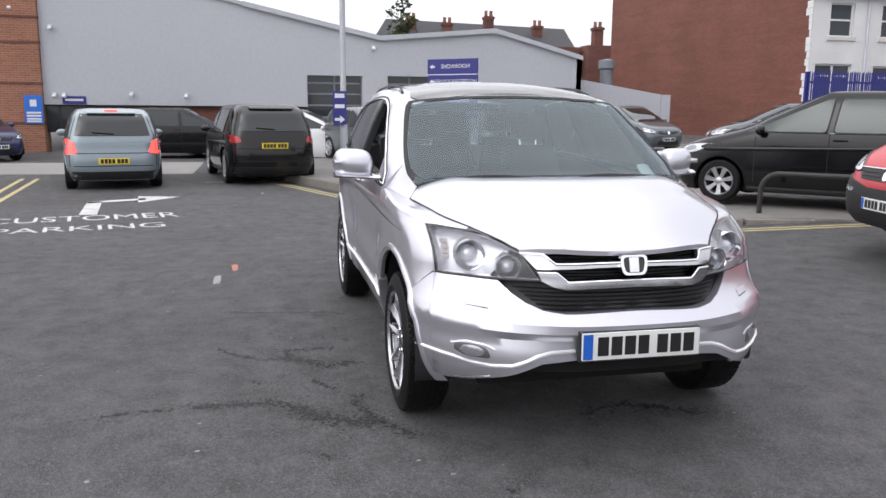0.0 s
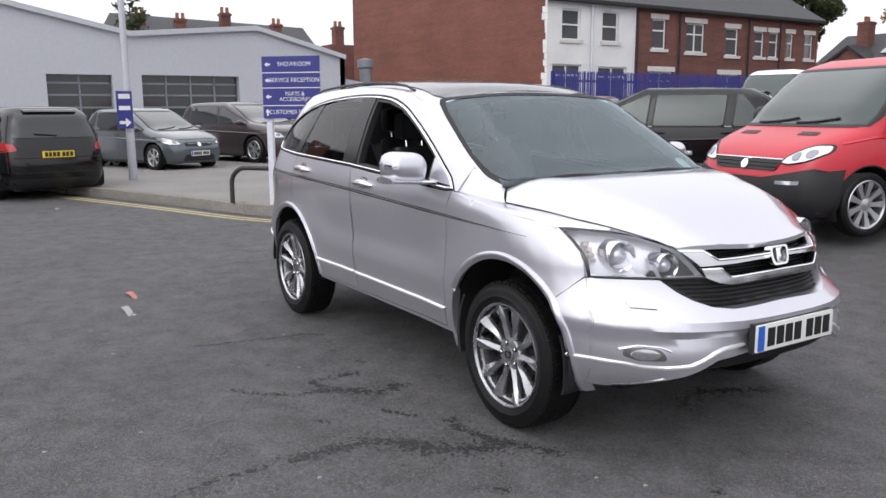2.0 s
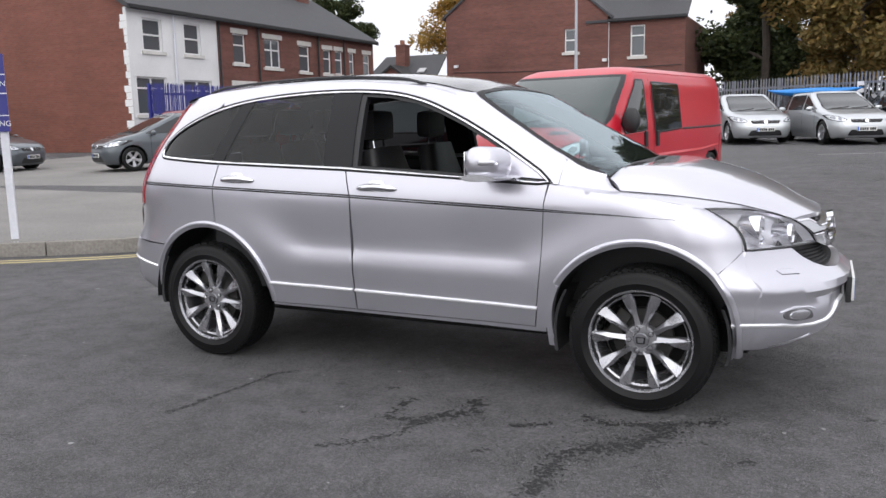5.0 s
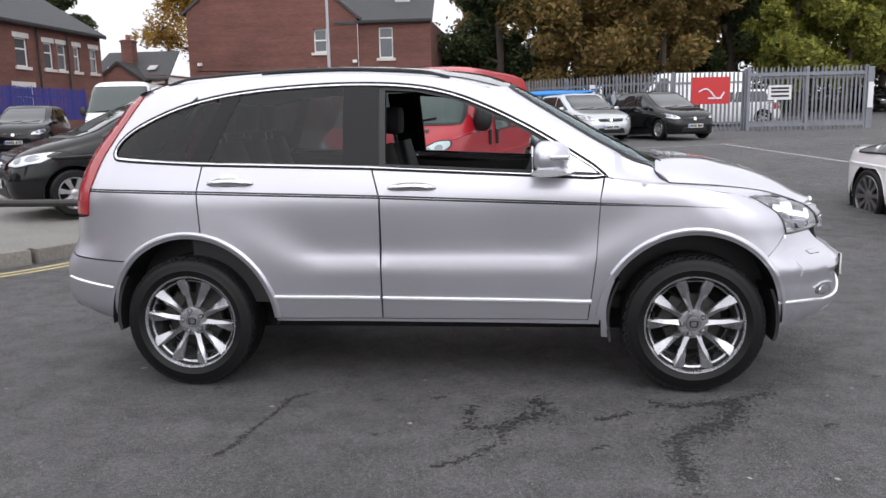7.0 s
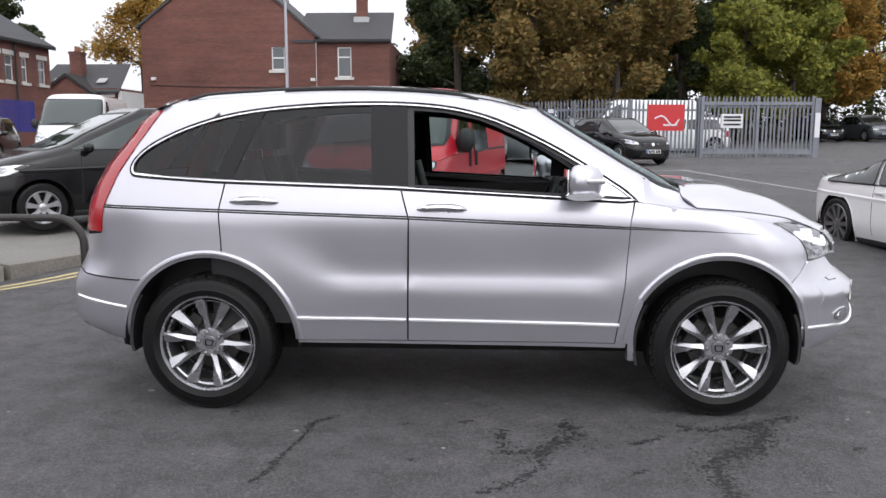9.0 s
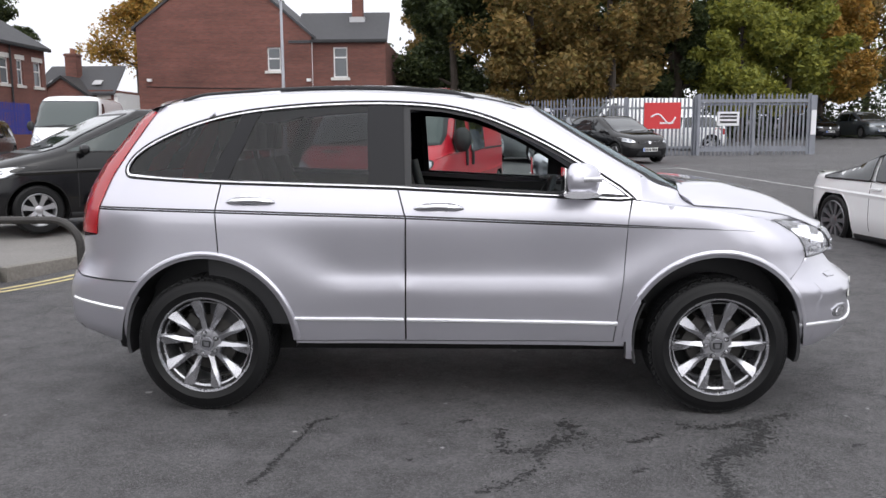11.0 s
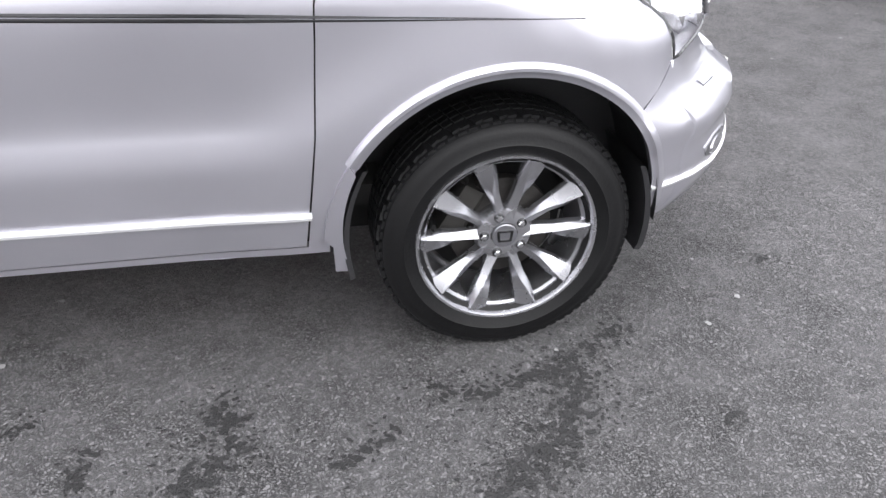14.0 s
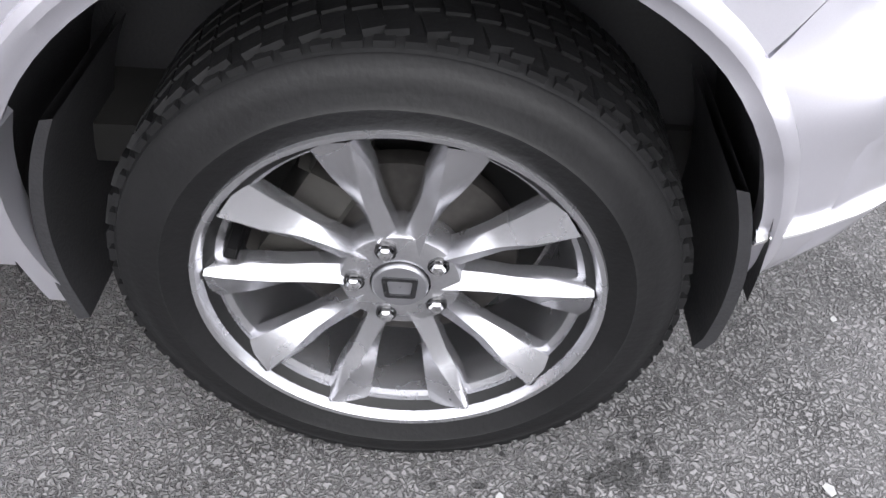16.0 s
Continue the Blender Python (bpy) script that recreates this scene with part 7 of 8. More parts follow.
# set-back wall, its shade put into the colour as plain unlit black
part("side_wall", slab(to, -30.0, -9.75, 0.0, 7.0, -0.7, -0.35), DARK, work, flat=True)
part("shop_window", slab(to, -14.0, -9.9, 0.3, 5.5, -0.36, -0.3), DOORGLASS, work, flat=True)
for (a, b), (c, d) in zip(top[:3], top[1:4]):
    bm = bmesh.new()
    quads(bm, [[to(a, b + 0.10, o) for o in (-0.3, 0.14)], [to(c, d + 0.10, o) for o in (-0.3, 0.14)]])
    quads(bm, [[to(a, b + 0.10, 0.14), to(a, b - 0.07, 0.14)], [to(c, d + 0.10, 0.14), to(c, d - 0.07, 0.14)]])
    part("roof_trim", bm, CLAD, work, flat=True)
    roof_slab("roof", [to(a, b + 0.08, 0.1), to(c, d + 0.08, 0.1), to(c, d + 0.08, -16), to(a, b + 0.08, -16)], 0.12, CLAD, work)
roof_slab("roof", [to(-1.88, 5.17, 0.1), to(-14, 7.83, 0.1), to(-14, 7.83, -16), to(-1.88, 5.17, -16)], 0.12, CLAD, work)
part("end_wall", slab(facing((0, 1, 0), (-24, 10.55, 0)), 0.0, 16, 0, 3.53, -0.2, 0.0), CLAD, work, flat=True)
for u0, u1, n in ((0.25, 2.2, 2), (3.12, 6.42, 4)):
    d = part("roller_door", slab(to, u0, u1, 0.05, 2.78, -0.32, -0.28), DOORGLASS, work, "glazed roller door with pale rails", flat=True)
    for z in (0.45, 0.9, 1.3, 1.72, 2.12, 2.5):
        part("door_rail", slab(to, u0, u1, z - 0.03, z + 0.03, -0.28, -0.24), GALV, d, flat=True)
    for i in range(n + 1):
        u = u0 + (u1 - u0) * i / n
        part("door_stile", slab(to, u - 0.03, u + 0.03, 0.05, 2.76, -0.28, -0.235), GALV, d, flat=True)
part("dark_window", slab(base_to, -8.33, -6.9, 0.75, 1.60, 0.0, 0.03), DOORGLASS, work, flat=True)
for u in (-7.9, -7.4, -7.1):
    part("glazing_bar", slab(base_to, u - 0.02, u + 0.02, 0.75, 1.6, 0.03, 0.05), TRIM, work, flat=True)


def on_wall(name, u0, u1, v0, v1, mat, label, category, o=0.03, lines=0, ink=SIGNWHITE):
    s = mesh_thing(name, slab(to, u0, u1, v0, v1, 0.0, o), mat, label, category, flat=True, m=pose(-0.03, 0, -0.09))
    for i in range(lines):
        h = (v1 - v0) / (lines + 0.6)
        v = v1 - h * (i + 0.75)
        part("bar", slab(to, u0 + (u1 - u0) * 0.12, u1 - (u1 - u0) * 0.12, v - h * 0.22, v + h * 0.22, o, o + 0.004), ink, s, flat=True)
    return s


on_wall("wall_sign", -7.78, -7.05, 1.68, 1.94, BLUE, "small dark blue sign with a pale line on the cladding", "sign", lines=1)
ps = mesh_thing("parking_sign", slab(to, -8.92, -8.36, 0.95, 1.86, 0.16, 0.19), BRIGHTBLUE, "bright blue notice with pale lines on the brick pier", "sign", flat=True, m=pose(-0.03, 0, 0.0))
for v in (1.30, 1.20, 1.10, 1.02):
    part("bar", slab(to, -8.86, -8.42, v - 0.03, v + 0.03, 0.19, 0.195), SIGNWHITE, ps, flat=True)
part("disc", slab(to, -8.74, -8.54, 1.5, 1.72, 0.19, 0.195), SIGNWHITE, ps, flat=True)
for u, v in ((-8.0, 4.15), (-8.0, 1.98), (-7.7, 1.98), (-5.6, 2.03), (-2.85 - 1.0, 2.0), (2.6, 3.75), (-9.15, 4.75)):
    bm = slab(to, u - 0.05, u + 0.05, v, v + 0.07, 0.0, 0.12)
    cam_box = mesh_thing("security_camera", bm, SIGNWHITE, "white security camera bracketed to the wall", "camera", "wall cameras", flat=True, m=pose(-0.03, 0, -0.09))
    bm = bmesh.new()
    bmesh.ops.create_uvsphere(bm, u_segments=16, v_segments=10, radius=0.075)
    bm.transform(Matrix.Translation(to(u, v - 0.05, 0.14)) @ Matrix.Diagonal((1, 1, 0.85, 1)))
    part("dome", bm, SIGNWHITE, cam_box)

# lean-to beyond, with its flue
lean = thing("lean_to", "low grey lean-to wall with sloping top beside the workshop", "building", pose(-0.06, 0, -0.16))
lto = facing((1, 0, 0), (-25, 0, 0))
wall_sheet("wall", lto, [(10.6, 0), (14.75, 0), (14.75, 2.3), (10.6, 2.95)], [], CLAD, lean, 0.3)
part("coping", slab(lto, 14.45, 14.85, 0, 2.34, -0.3, 0.06), CLAD, lean, flat=True)
flue = thing("flue", "grey metal flue with a wide cap behind the lean-to", "flue", pose(-0.3, -0.25, -0.16))
bm = bmesh.new()
lathe(bm, [(0.26, 0.0), (0.26, 3.35), (0.34, 3.4), (0.34, 3.72), (0.05, 3.78)], 16, "z")
bmesh.ops.recalc_face_normals(bm, faces=bm.faces)
bm.transform(Matrix.Translation((-26, 12.85, 0)))
part("pipe", bm, GALV, flue)

# terrace: blank gable end, white house, then brick houses in a row
ter = thing("terraced_houses", "row of old red brick terraced houses, the end one painted white", "building", pose(-0.08, 0, -0.30))
gto = facing((0, -1, 0), (-42.0, 19.9, 0))
wall_sheet("gable_wall", gto, [(0, 0), (18.69, 0), (18.69, 6.45), (9.35, 12.5), (0, 8.6)], [], BRICK, ter, 0.01)
fto = facing((1, 0, 0), (-23.3, 0, 0))
HOUSES = [(19.92, 25.2), (25.2, 39.4)]
wins = [(20.72, 21.80, 4.80, 6.12, (0.5,), 0), (23.10, 24.12, 4.80, 6.15, (0.5,), 0), (26.3, 27.25, 4.60, 5.98, (0.62,), 0), (28.65, 30.0, 4.52, 5.92, (0.62,), 1), (31.6, 32.6, 4.45, 5.80, (0.62,), 0), (33.9, 34.7, 4.45, 5.75, (0.62,), 0), (35.1, 35.9, 4.45, 5.75, (0.62,), 0), (36.6, 37.2, 4.45, 5.75, (0.62,), 0), (38.2, 39.0, 4.45, 5.75, (0.62,), 0)]
gwins = [(20.2, 21.9, 2.2, 3.75), (22.9, 24.7, 2.2, 3.7), (26.2, 27.8, 2.0, 3.55), (31.2, 32.8, 2.0, 3.5)]
allw = [w[:4] for w in wins] + gwins
for u0, u1, mat in ((19.92, 25.2, WHITEWASH), (25.2, 39.4, OLDBRICK)):
    hs = [[(a, c), (b, c), (b, d), (a, d)] for a, b, c, d in allw if u0 < a < u1]
    wall_sheet("front_wall", fto, [(u0, 0), (u1, 0), (u1, 6.45), (u0, 6.45)], hs, mat, ter, 0.2)
for a, b, c, d, rails, mull in wins:
    sash(fto, a, b, c, d, ter, rails, mull, lintel=a > 25)
for a, b, c, d in gwins:
    sash(fto, a, b, c, d, ter, (0.7,), 1, lintel=a > 25)
# toothed white edge over the brick corner
rng = random.Random(5)
for i in range(22):
    z = 0.3 + i * 0.28
    part("quoin", slab(gto, 18.7 - rng.uniform(0.1, 0.42), 18.71, z, z + 0.27, 0.0, 0.012), WHITEWASH, ter, flat=True)
roof_slab("roof", [fto(19.7, 6.55, 0.3), fto(39.6, 6.55, 0.3), fto(39.6, 12.3, -9.35), fto(19.7, 12.3, -9.35)], 0.2, SLATE, ter)
part("gutter", slab(fto, 19.8, 39.5, 6.40, 6.52, 0.2, 0.36), TRIM, ter, flat=True)
for u in (22.4, 25.25, 28.1, 33.3, 35.9):
    bm = tube(bmesh.new(), [fto(u, 0, 0.1), fto(u, 6.4, 0.1)], 0.05, 8)
    part("down_pipe", bm, WHITEPOST if u < 25 else TRIM, ter)
for y in (29.6, 33.8, 37.6):
    chimney(-27.5, y, 8.6, 10.4, ter, 0.9, 1.2, 3)
part("back", slab(fto, 19.92, 39.4, 0, 6.4, -18.7, -18.4), OLDBRICK, ter, flat=True)
part("end_gable", slab(facing((0, 1, 0), (-23.32, 39.41, 0)), 0, 18, 0, 6.4, -0.3, 0), OLDBRICK, ter, flat=True)

# the brick house behind the red van
house = thing("brick_house", "dark red brick house with blank gable, white windows and slate roof", "building", pose(0.12, -0.05, 0.66))
hto = facing((0, -1, 0), (0, 36, 0))
hole_a, hole_b = [(-10.3, 4.05), (-9.62, 4.05), (-9.62, 5.2), (-10.3, 5.2)], [(-7.0, 3.70), (-6.28, 3.70), (-6.28, 5.2), (-7.0, 5.2)]
wall_sheet("gable_wall", hto, [(-16.9, 0), (-8.06, 0), (-8.06, 5.75), (-12.5, 9.6), (-16.9, 6.3)], [hole_a], OLDBRICK, house, 0.12)
xto = facing((0, -1, 0), (0, 36.15, 0))
wall_sheet("wing_wall", xto, [(-8.05, 0), (-4.37, 0), (-4.37, 5.5), (-8.05, 5.5)], [hole_b], OLDBRICK, house, 0.12)
sash(hto, -10.3, -9.62, 4.05, 5.2, house, (0.52,), 0, lintel=False)
sash(xto, -7.0, -6.28, 3.70, 5.2, house, (0.66,), 0, lintel=False)
roof_slab("roof", [(-17.1, 35.9, 6.22), (-17.1, 46, 6.22), (-12.5, 46, 9.7), (-12.5, 35.9, 9.7)], 0.15, SLATE, house)
roof_slab("roof", [(-7.86, 35.9, 5.70), (-12.5, 35.9, 9.7), (-12.5, 46, 9.7), (-7.86, 46, 5.70)], 0.15, SLATE, house)
roof_slab("roof", [(-9.2, 35.95, 5.5), (-4.25, 35.95, 5.5), (-4.45, 39.5, 7.35), (-9.2, 39.5, 7.35)], 0.12, SLATE, house)
part("gutter", slab(xto, -8.1, -4.3, 5.42, 5.54, 0.1, 0.28), TRIM, house, flat=True)
part("side_wall", slab(facing((1, 0, 0), (-4.36, 36.2, 0)), 0, 7, 0, 5.5, -0.3, 0), OLDBRICK, house, flat=True)
part("side_wall", slab(facing((-1, 0, 0), (-16.895, 46, 0)), 0, 9.85, 0, 5.8, -0.3, 0), OLDBRICK, house, flat=True)
chimney(-6.05, 38.6, 6.6, 8.3, house, 0.55, 0.55, 1)
part("flashing", box_bm(-6.45, -5.65, 38.2, 38.9, 6.55, 6.95), LEAD, house, flat=True)
chimney(-12.2, 37.5, 8.8, 10.6, house, 0.9, 1.0, 2)
for u, v in ((-16.3, 3.55), (-8.2, 3.5)):
    bm = slab(hto, u - 0.1, u + 0.1, v, v + 0.14, 0.0, 0.2)
    part("wall_lamp", bm, SIGNWHITE, house, flat=True)
bm = tube(bmesh.new(), [hto(-16.5, 3.3, 0.03), hto(-13, 3.2, 0.03), hto(-8.1, 3.15, 0.03), (-4.5, 36.1, 3.2)], 0.02, 6)
part("cable", bm, TRIM, house)

# small gabled house farther off
far = thing("gabled_house", "distant brick house with grey slate roof and white-edged gable", "building", pose(0, 0, 0.55))
dto = facing((0, -1, 0), (0, 50, 0))
part("wall", slab(dto, -30, -24.4, 0, 4.1, -6, 0), OLDBRICK, far, flat=True)
roof_slab("roof", [(-30.3, 49.8, 3.9), (-24.2, 49.8, 3.9), (-24.9, 53.5, 6.0), (-30.3, 53.5, 6.0)], 0.15, SLATE, far)
wall_sheet("gable", facing((0, -1, 0), (0, 49.2, 0)), [(-29.3, 0), (-25.8, 0), (-25.8, 3.7), (-27.5, 4.9), (-29.3, 3.7)], [], OLDBRICK, far, 0.8)
for a, b, c, d in (((-27.5, 5.05), (-25.6, 3.7), 0, 0), ((-27.5, 5.05), (-29.5, 3.7), 0, 0)):
    bm = bmesh.new()
    quads(bm, [[(a[0], 49.05, a[1]), (b[0], 49.05, b[1])], [(a[0], 49.05, a[1] - 0.2), (b[0], 49.05, b[1] - 0.2)]])
    quads(bm, [[(a[0], 49.05, a[1]), (b[0], 49.05, b[1])], [(a[0], 52.5, a[1]), (b[0], 52.5, b[1])]])
    part("barge_board", bm, TRIM, far, flat=True)
fwto = facing((0, -1, 0), (0, 49.2, 0))
sash(fwto, -27.9, -27.0, 2.6, 3.4, far, (0.5,), 1, deep=0.02)
sash(dto, -25.4, -24.7, 2.4, 3.5, far, (0.5,), 0, deep=0.02)
chimney(-27.9, 51.8, 5.0, 6.7, far, 0.8, 0.8, 2)
for x in (-28.9, -25.8):
    roof_slab("skylight", [(x - 0.3, 50.6, 4.55), (x + 0.3, 50.6, 4.55), (x + 0.3, 51.1, 4.84), (x - 0.3, 51.1, 4.84)], 0.06, LEAD, far)
part("white_gable", slab(facing((1, 0, 0), (-24.15, 50, 0)), 0, 4, 0, 3.9, -0.2, 0.05), WHITEWASH, far, flat=True)

# roofs on the skyline behind the workshop
sky_houses = thing("skyline_houses", "dark slate rooftops with chimneys behind the workshop", "building", pose(-0.08, 0, -1.0))
roof_slab("roof", [(-45, 5.5, 6.6), (-45, 19.0, 6.2), (-49, 19.5, 8.1), (-49, 7.0, 8.4)], 0.2, SLATE, sky_houses)
part("wall", box_bm(-52, -45.2, 5.5, 19.2, 0, 6.6), OLDBRICK, sky_houses, flat=True)
for y, z in ((10.8, 8.1), (13.6, 8.6), (17.0, 8.1), (8.4, 8.3)):
    chimney(-47.5, y, 6.5, z, sky_houses, 0.55, 0.6, 2)
part("gable", box_bm(-46, -44.5, 19.5, 22.5, 0, 6.7), OLDBRICK, sky_houses, flat=True)
chimney(-45.3, 20.4, 6.5, 7.9, sky_houses, 0.6, 0.6, 2)
# low roofs to the right of the brick house
small = thing("low_house", "low brick house with pale roof behind the trees", "building")
part("wall", box_bm(-4.2, 3.0, 52, 58, 0, 4.6), OLDBRICK, small, flat=True)
roof_slab("roof", [(-4.5, 51.7, 4.5), (3.2, 51.7, 4.5), (3.2, 55, 6.4), (-4.5, 55, 6.4)], 0.15, SLATE, small)


# ---- fences ----
def palisade(name, label, a, b, z0, z1, step, material, gate=False, cover=0.25):
    """Pointed steel pales on two rails, with posts."""
    f = thing(name, label, "fence")
    a, b = Vector((*a, 0)), Vector((*b, 0))
    L = (b - a).length
    m = Matrix.Translation((a.x, a.y, 0)) @ Matrix.Rotation(math.atan2(b.y - a.y, b.x - a.x), 4, "Z")
    w = step * cover
    bm = bmesh.new()
    vs = [bm.verts.new(p) for p in ((-w, 0, z0), (0, -0.02, z0), (w, 0, z0), (w, 0, z1 - 0.09), (0, -0.02, z1), (-w, 0, z1 - 0.09))]
    bm.faces.new((vs[0], vs[1], vs[4], vs[5]))
    bm.faces.new((vs[1], vs[2], vs[3], vs[4]))
    first = None
    for i in range(int(L / step)):
        x = (i + 0.5) * step
        if first is None:
            first = part("pale", bm, material, f, flat=True)
            mesh = first.data
        else:
            first = new("pale", mesh)
            first.parent = f
        first.matrix_basis = m @ Matrix.Translation((x, -0.05, random.uniform(-0.015, 0.015))) @ Matrix.Rotation(random.uniform(-0.008, 0.008), 4, "Y")
    for z in (z0 + 0.35, z1 - 0.40):
        bm = box_bm(0, L, -0.04, 0.0, z - 0.04, z + 0.04)
        bm.transform(m)
        part("rail", bm, material, f, flat=True)
    n = max(1, round(L / 2.75))
    for i in range(n + 1):
        bm = box_bm(L * i / n - 0.05, L * i / n + 0.05, 0.0, 0.1, z0 - 0.1, z1 - 0.05)
        bm.transform(m)
        part("post", bm, material, f, flat=True)
    if gate:
        for x0, x1 in ((0.02, 0.14), (L - 0.14, L - 0.02), (L / 2 - 0.05, L / 2 + 0.05)):
            bm = box_bm(x0, x1, -0.1, -0.055, z0 + 0.05, z1 - 0.02)
            bm.transform(m)
            part("gate_stile", bm, material, f, flat=True)
        for z in (z0 + 0.25, z1 - 0.28):
            bm = box_bm(0.05, L - 0.05, -0.11, -0.06, z - 0.06, z + 0.06)
            bm.transform(m)
            part("gate_rail", bm, material, f, flat=True)
    return f


palisade("palisade_fence", "galvanised steel palisade fence beside the gate", (5.79, 25.7), (8.36, 25.7), 0.60, 2.80, 0.15, GALV)
palisade("palisade_gate", "galvanised steel palisade gate with two notices", (8.36, 25.55), (12.59, 25.7), 0.60, 2.92, 0.15, GALV, True)
palisade("palisade_fence", "long weathered steel palisade fence behind parked cars", (-3.46, 34.0), (5.79, 25.75), 0.62, 2.86, 0.16, GALV)
bm = box_bm(12.54, 12.76, 25.55, 25.75, 0.5, 2.84)
mesh_thing("gate_post", bm, GALV, "wide galvanised gate post with a pale notice", "post", flat=True)
palisade("blue_fence", "dark blue painted steel palisade fence before the terrace", (-19.5, 17.0), (-19.5, 30.5), 1.55, 2.96, 0.08, FENCEBLUE, cover=0.40)
bm = box_bm(-19.75, -19.35, 16.8, 30.7, 0, 1.58)
mesh_thing("fence_wall", bm, OLDBRICK, "low dark brick wall under the blue fence", "wall", flat=True)
ped = mesh_thing("fence_sign", box_bm(6.42, 7.76, 25.60, 25.64, 1.24, 2.2), SIGNRED, "red rectangular sign with a white swoosh fixed to the fence", "sign", flat=True, m=pose(0.04, -0.05, 0.40))
pts = [(0.25 + 0.9 * t, 0.42 + 0.22 * math.sin(6.0 * t + 0.3) * (0.3 + t)) for t in np.linspace(0, 1, 24)]
bm = bmesh.new()
tube(bm, [(6.42 + u, 25.592, 1.24 + v) for u, v in pts], 0.03, 6)
part("swoosh", bm, SIGNWHITE, ped)
part("bar", box_bm(7.0, 7.5, 25.592, 25.6, 1.42, 1.48), SIGNWHITE, ped, flat=True)
nt = mesh_thing("gate_notice", box_bm(9.08, 9.86, 25.46, 25.60, 1.34, 1.85), SIGNWHITE, "white notice with dark lines on the gate", "sign", flat=True, m=pose(0.04, -0.05, 0.40))
for z in (1.74, 1.62, 1.47):
    part("bar", box_bm(9.16, 9.78, 25.452, 25.46, z - 0.035, z + 0.035), INK, nt, flat=True)
mesh_thing("post_notice", box_bm(12.52, 12.70, 25.56, 25.59, 1.0, 1.9), SIGNWHITE, "narrow pale notice on the gate post", "sign", flat=True, m=pose(0.04, -0.05, 0.40))
nt2 = mesh_thing("fence_notice", box_bm(2.95, 3.25, 28.05, 28.08, 1.7, 2.1), SIGNWHITE, "small white notice on the long fence", "sign", flat=True, m=pose(0.04, -0.05, 0.40))
part("bar", box_bm(3.0, 3.2, 28.04, 28.05, 1.85, 1.95), INK, nt2, flat=True)

# ---- sign board, hoops, poles ----
sign = thing("direction_sign", "dark blue direction board on two white posts at the kerb", "sign")
a, b = Vector((-6.93, 0.98, 0)), Vector((-6.30, 1.64, 0))
d = (b - a).normalized()
nrm = Vector((d.y, -d.x, 0))
sto = lambda u, v, o=0.0: tuple(a + d * u + nrm * o + Vector((0, 0, v)))
L = (b - a).length
for u in (0.10, L - 0.10):
    bm = slab(sto, u - 0.04, u + 0.04, 0.1, 2.22, -0.094, -0.014)
    part("post", bm, WHITEPOST, sign, "white square post", flat=True)
ROWS = [(2.03, 2.25, "SHOWROOM"), (1.82, 2.02, "SERVICE RECEPTION"), (1.575, 1.81, "PARTS &\nACCESSORIES"), (1.39, 1.565, "CUSTOMER PARKING")]


def words(text, size, parent, m, material, align="CENTER"):
    """Raised lettering as a flat mesh."""
    cu = bpy.data.curves.new("words", "FONT")
    cu.body, cu.size, cu.align_x, cu.align_y, cu.space_line = text, size, align, "CENTER", 0.85
    tmp = bpy.data.objects.new("words", cu)
    scene.collection.objects.link(tmp)
    bpy.context.view_layer.update()
    me = bpy.data.meshes.new_from_object(tmp)
    bpy.data.objects.remove(tmp)
    me.materials.append(material)
    ob = new("lettering", me)
    ob.parent = parent
    ob.matrix_basis = m
    return ob


rot = Matrix((d, Vector((0, 0, 1)), nrm)).transposed().to_4x4()
for z0, z1, text in ROWS:
    p = part("panel", slab(sto, 0.03, L - 0.03, z0, z1, -0.012, 0.012), BLUE, sign, flat=True)
    zc = (z0 + z1) / 2
    lines = text.split("\n")
    for k, line in enumerate(lines):
        words(line, 0.085 if len(lines) == 1 else 0.08, p, Matrix.Translation(sto(L * 0.56, zc + 0.075 * ((len(lines) - 1) / 2 - k), 0.0145)) @ rot @ Matrix.Diagonal((0.95, 1, 1, 1)), SIGNWHITE)
    bm = bmesh.new()
    up = z0 < 1.5
    tri = [(0.07, zc), (0.12, zc + 0.035), (0.12, zc - 0.035)] if not up else [(0.095, zc + 0.05), (0.06, zc), (0.13, zc)]
    bm.faces.new([bm.verts.new(sto(u, v, 0.0145)) for u, v in tri])
    bm.faces.new([bm.verts.new(sto(u, v, 0.0145)) for u, v in ([(0.12, zc - 0.012), (0.16, zc - 0.012), (0.16, zc + 0.012), (0.12, zc + 0.012)] if not up else [(0.083, zc - 0.05), (0.107, zc - 0.05), (0.107, zc), (0.083, zc)])])
    part("arrow", bm, SIGNWHITE, p, flat=True)
for z in (2.025, 1.815, 1.57):
    part("divider", slab(sto, 0.03, L - 0.03, z - 0.006, z + 0.006, -0.01, 0.014), SIGNWHITE, sign, flat=True)


def hoop(x0, y0, x1, y1, h, label):
    a, b = Vector((x0, y0, TOPZ)), Vector((x1, y1, TOPZ))
    d = (b - a).normalized()
    r = 0.24
    pts = [a, a + Vector((0, 0, h - r))]
    for k in range(1, 8):
        t = math.pi / 2 * k / 8
        pts.append(a + d * r * (1 - math.cos(t)) + Vector((0, 0, h - r + r * math.sin(t))))
    pts += [a + d * r + Vector((0, 0, h)), b - d * r + Vector((0, 0, h))]
    for k in range(1, 8):
        t = math.pi / 2 * k / 8
        pts.append(b - d * r * (1 - math.sin(t)) + Vector((0, 0, h - r + r * math.cos(t))))
    pts += [b + Vector((0, 0, h - r)), b]
    return mesh_thing("hoop_barrier", tube(bmesh.new(), pts, 0.035, 10), DARKSTEEL, label, "barrier", "hoop barriers")


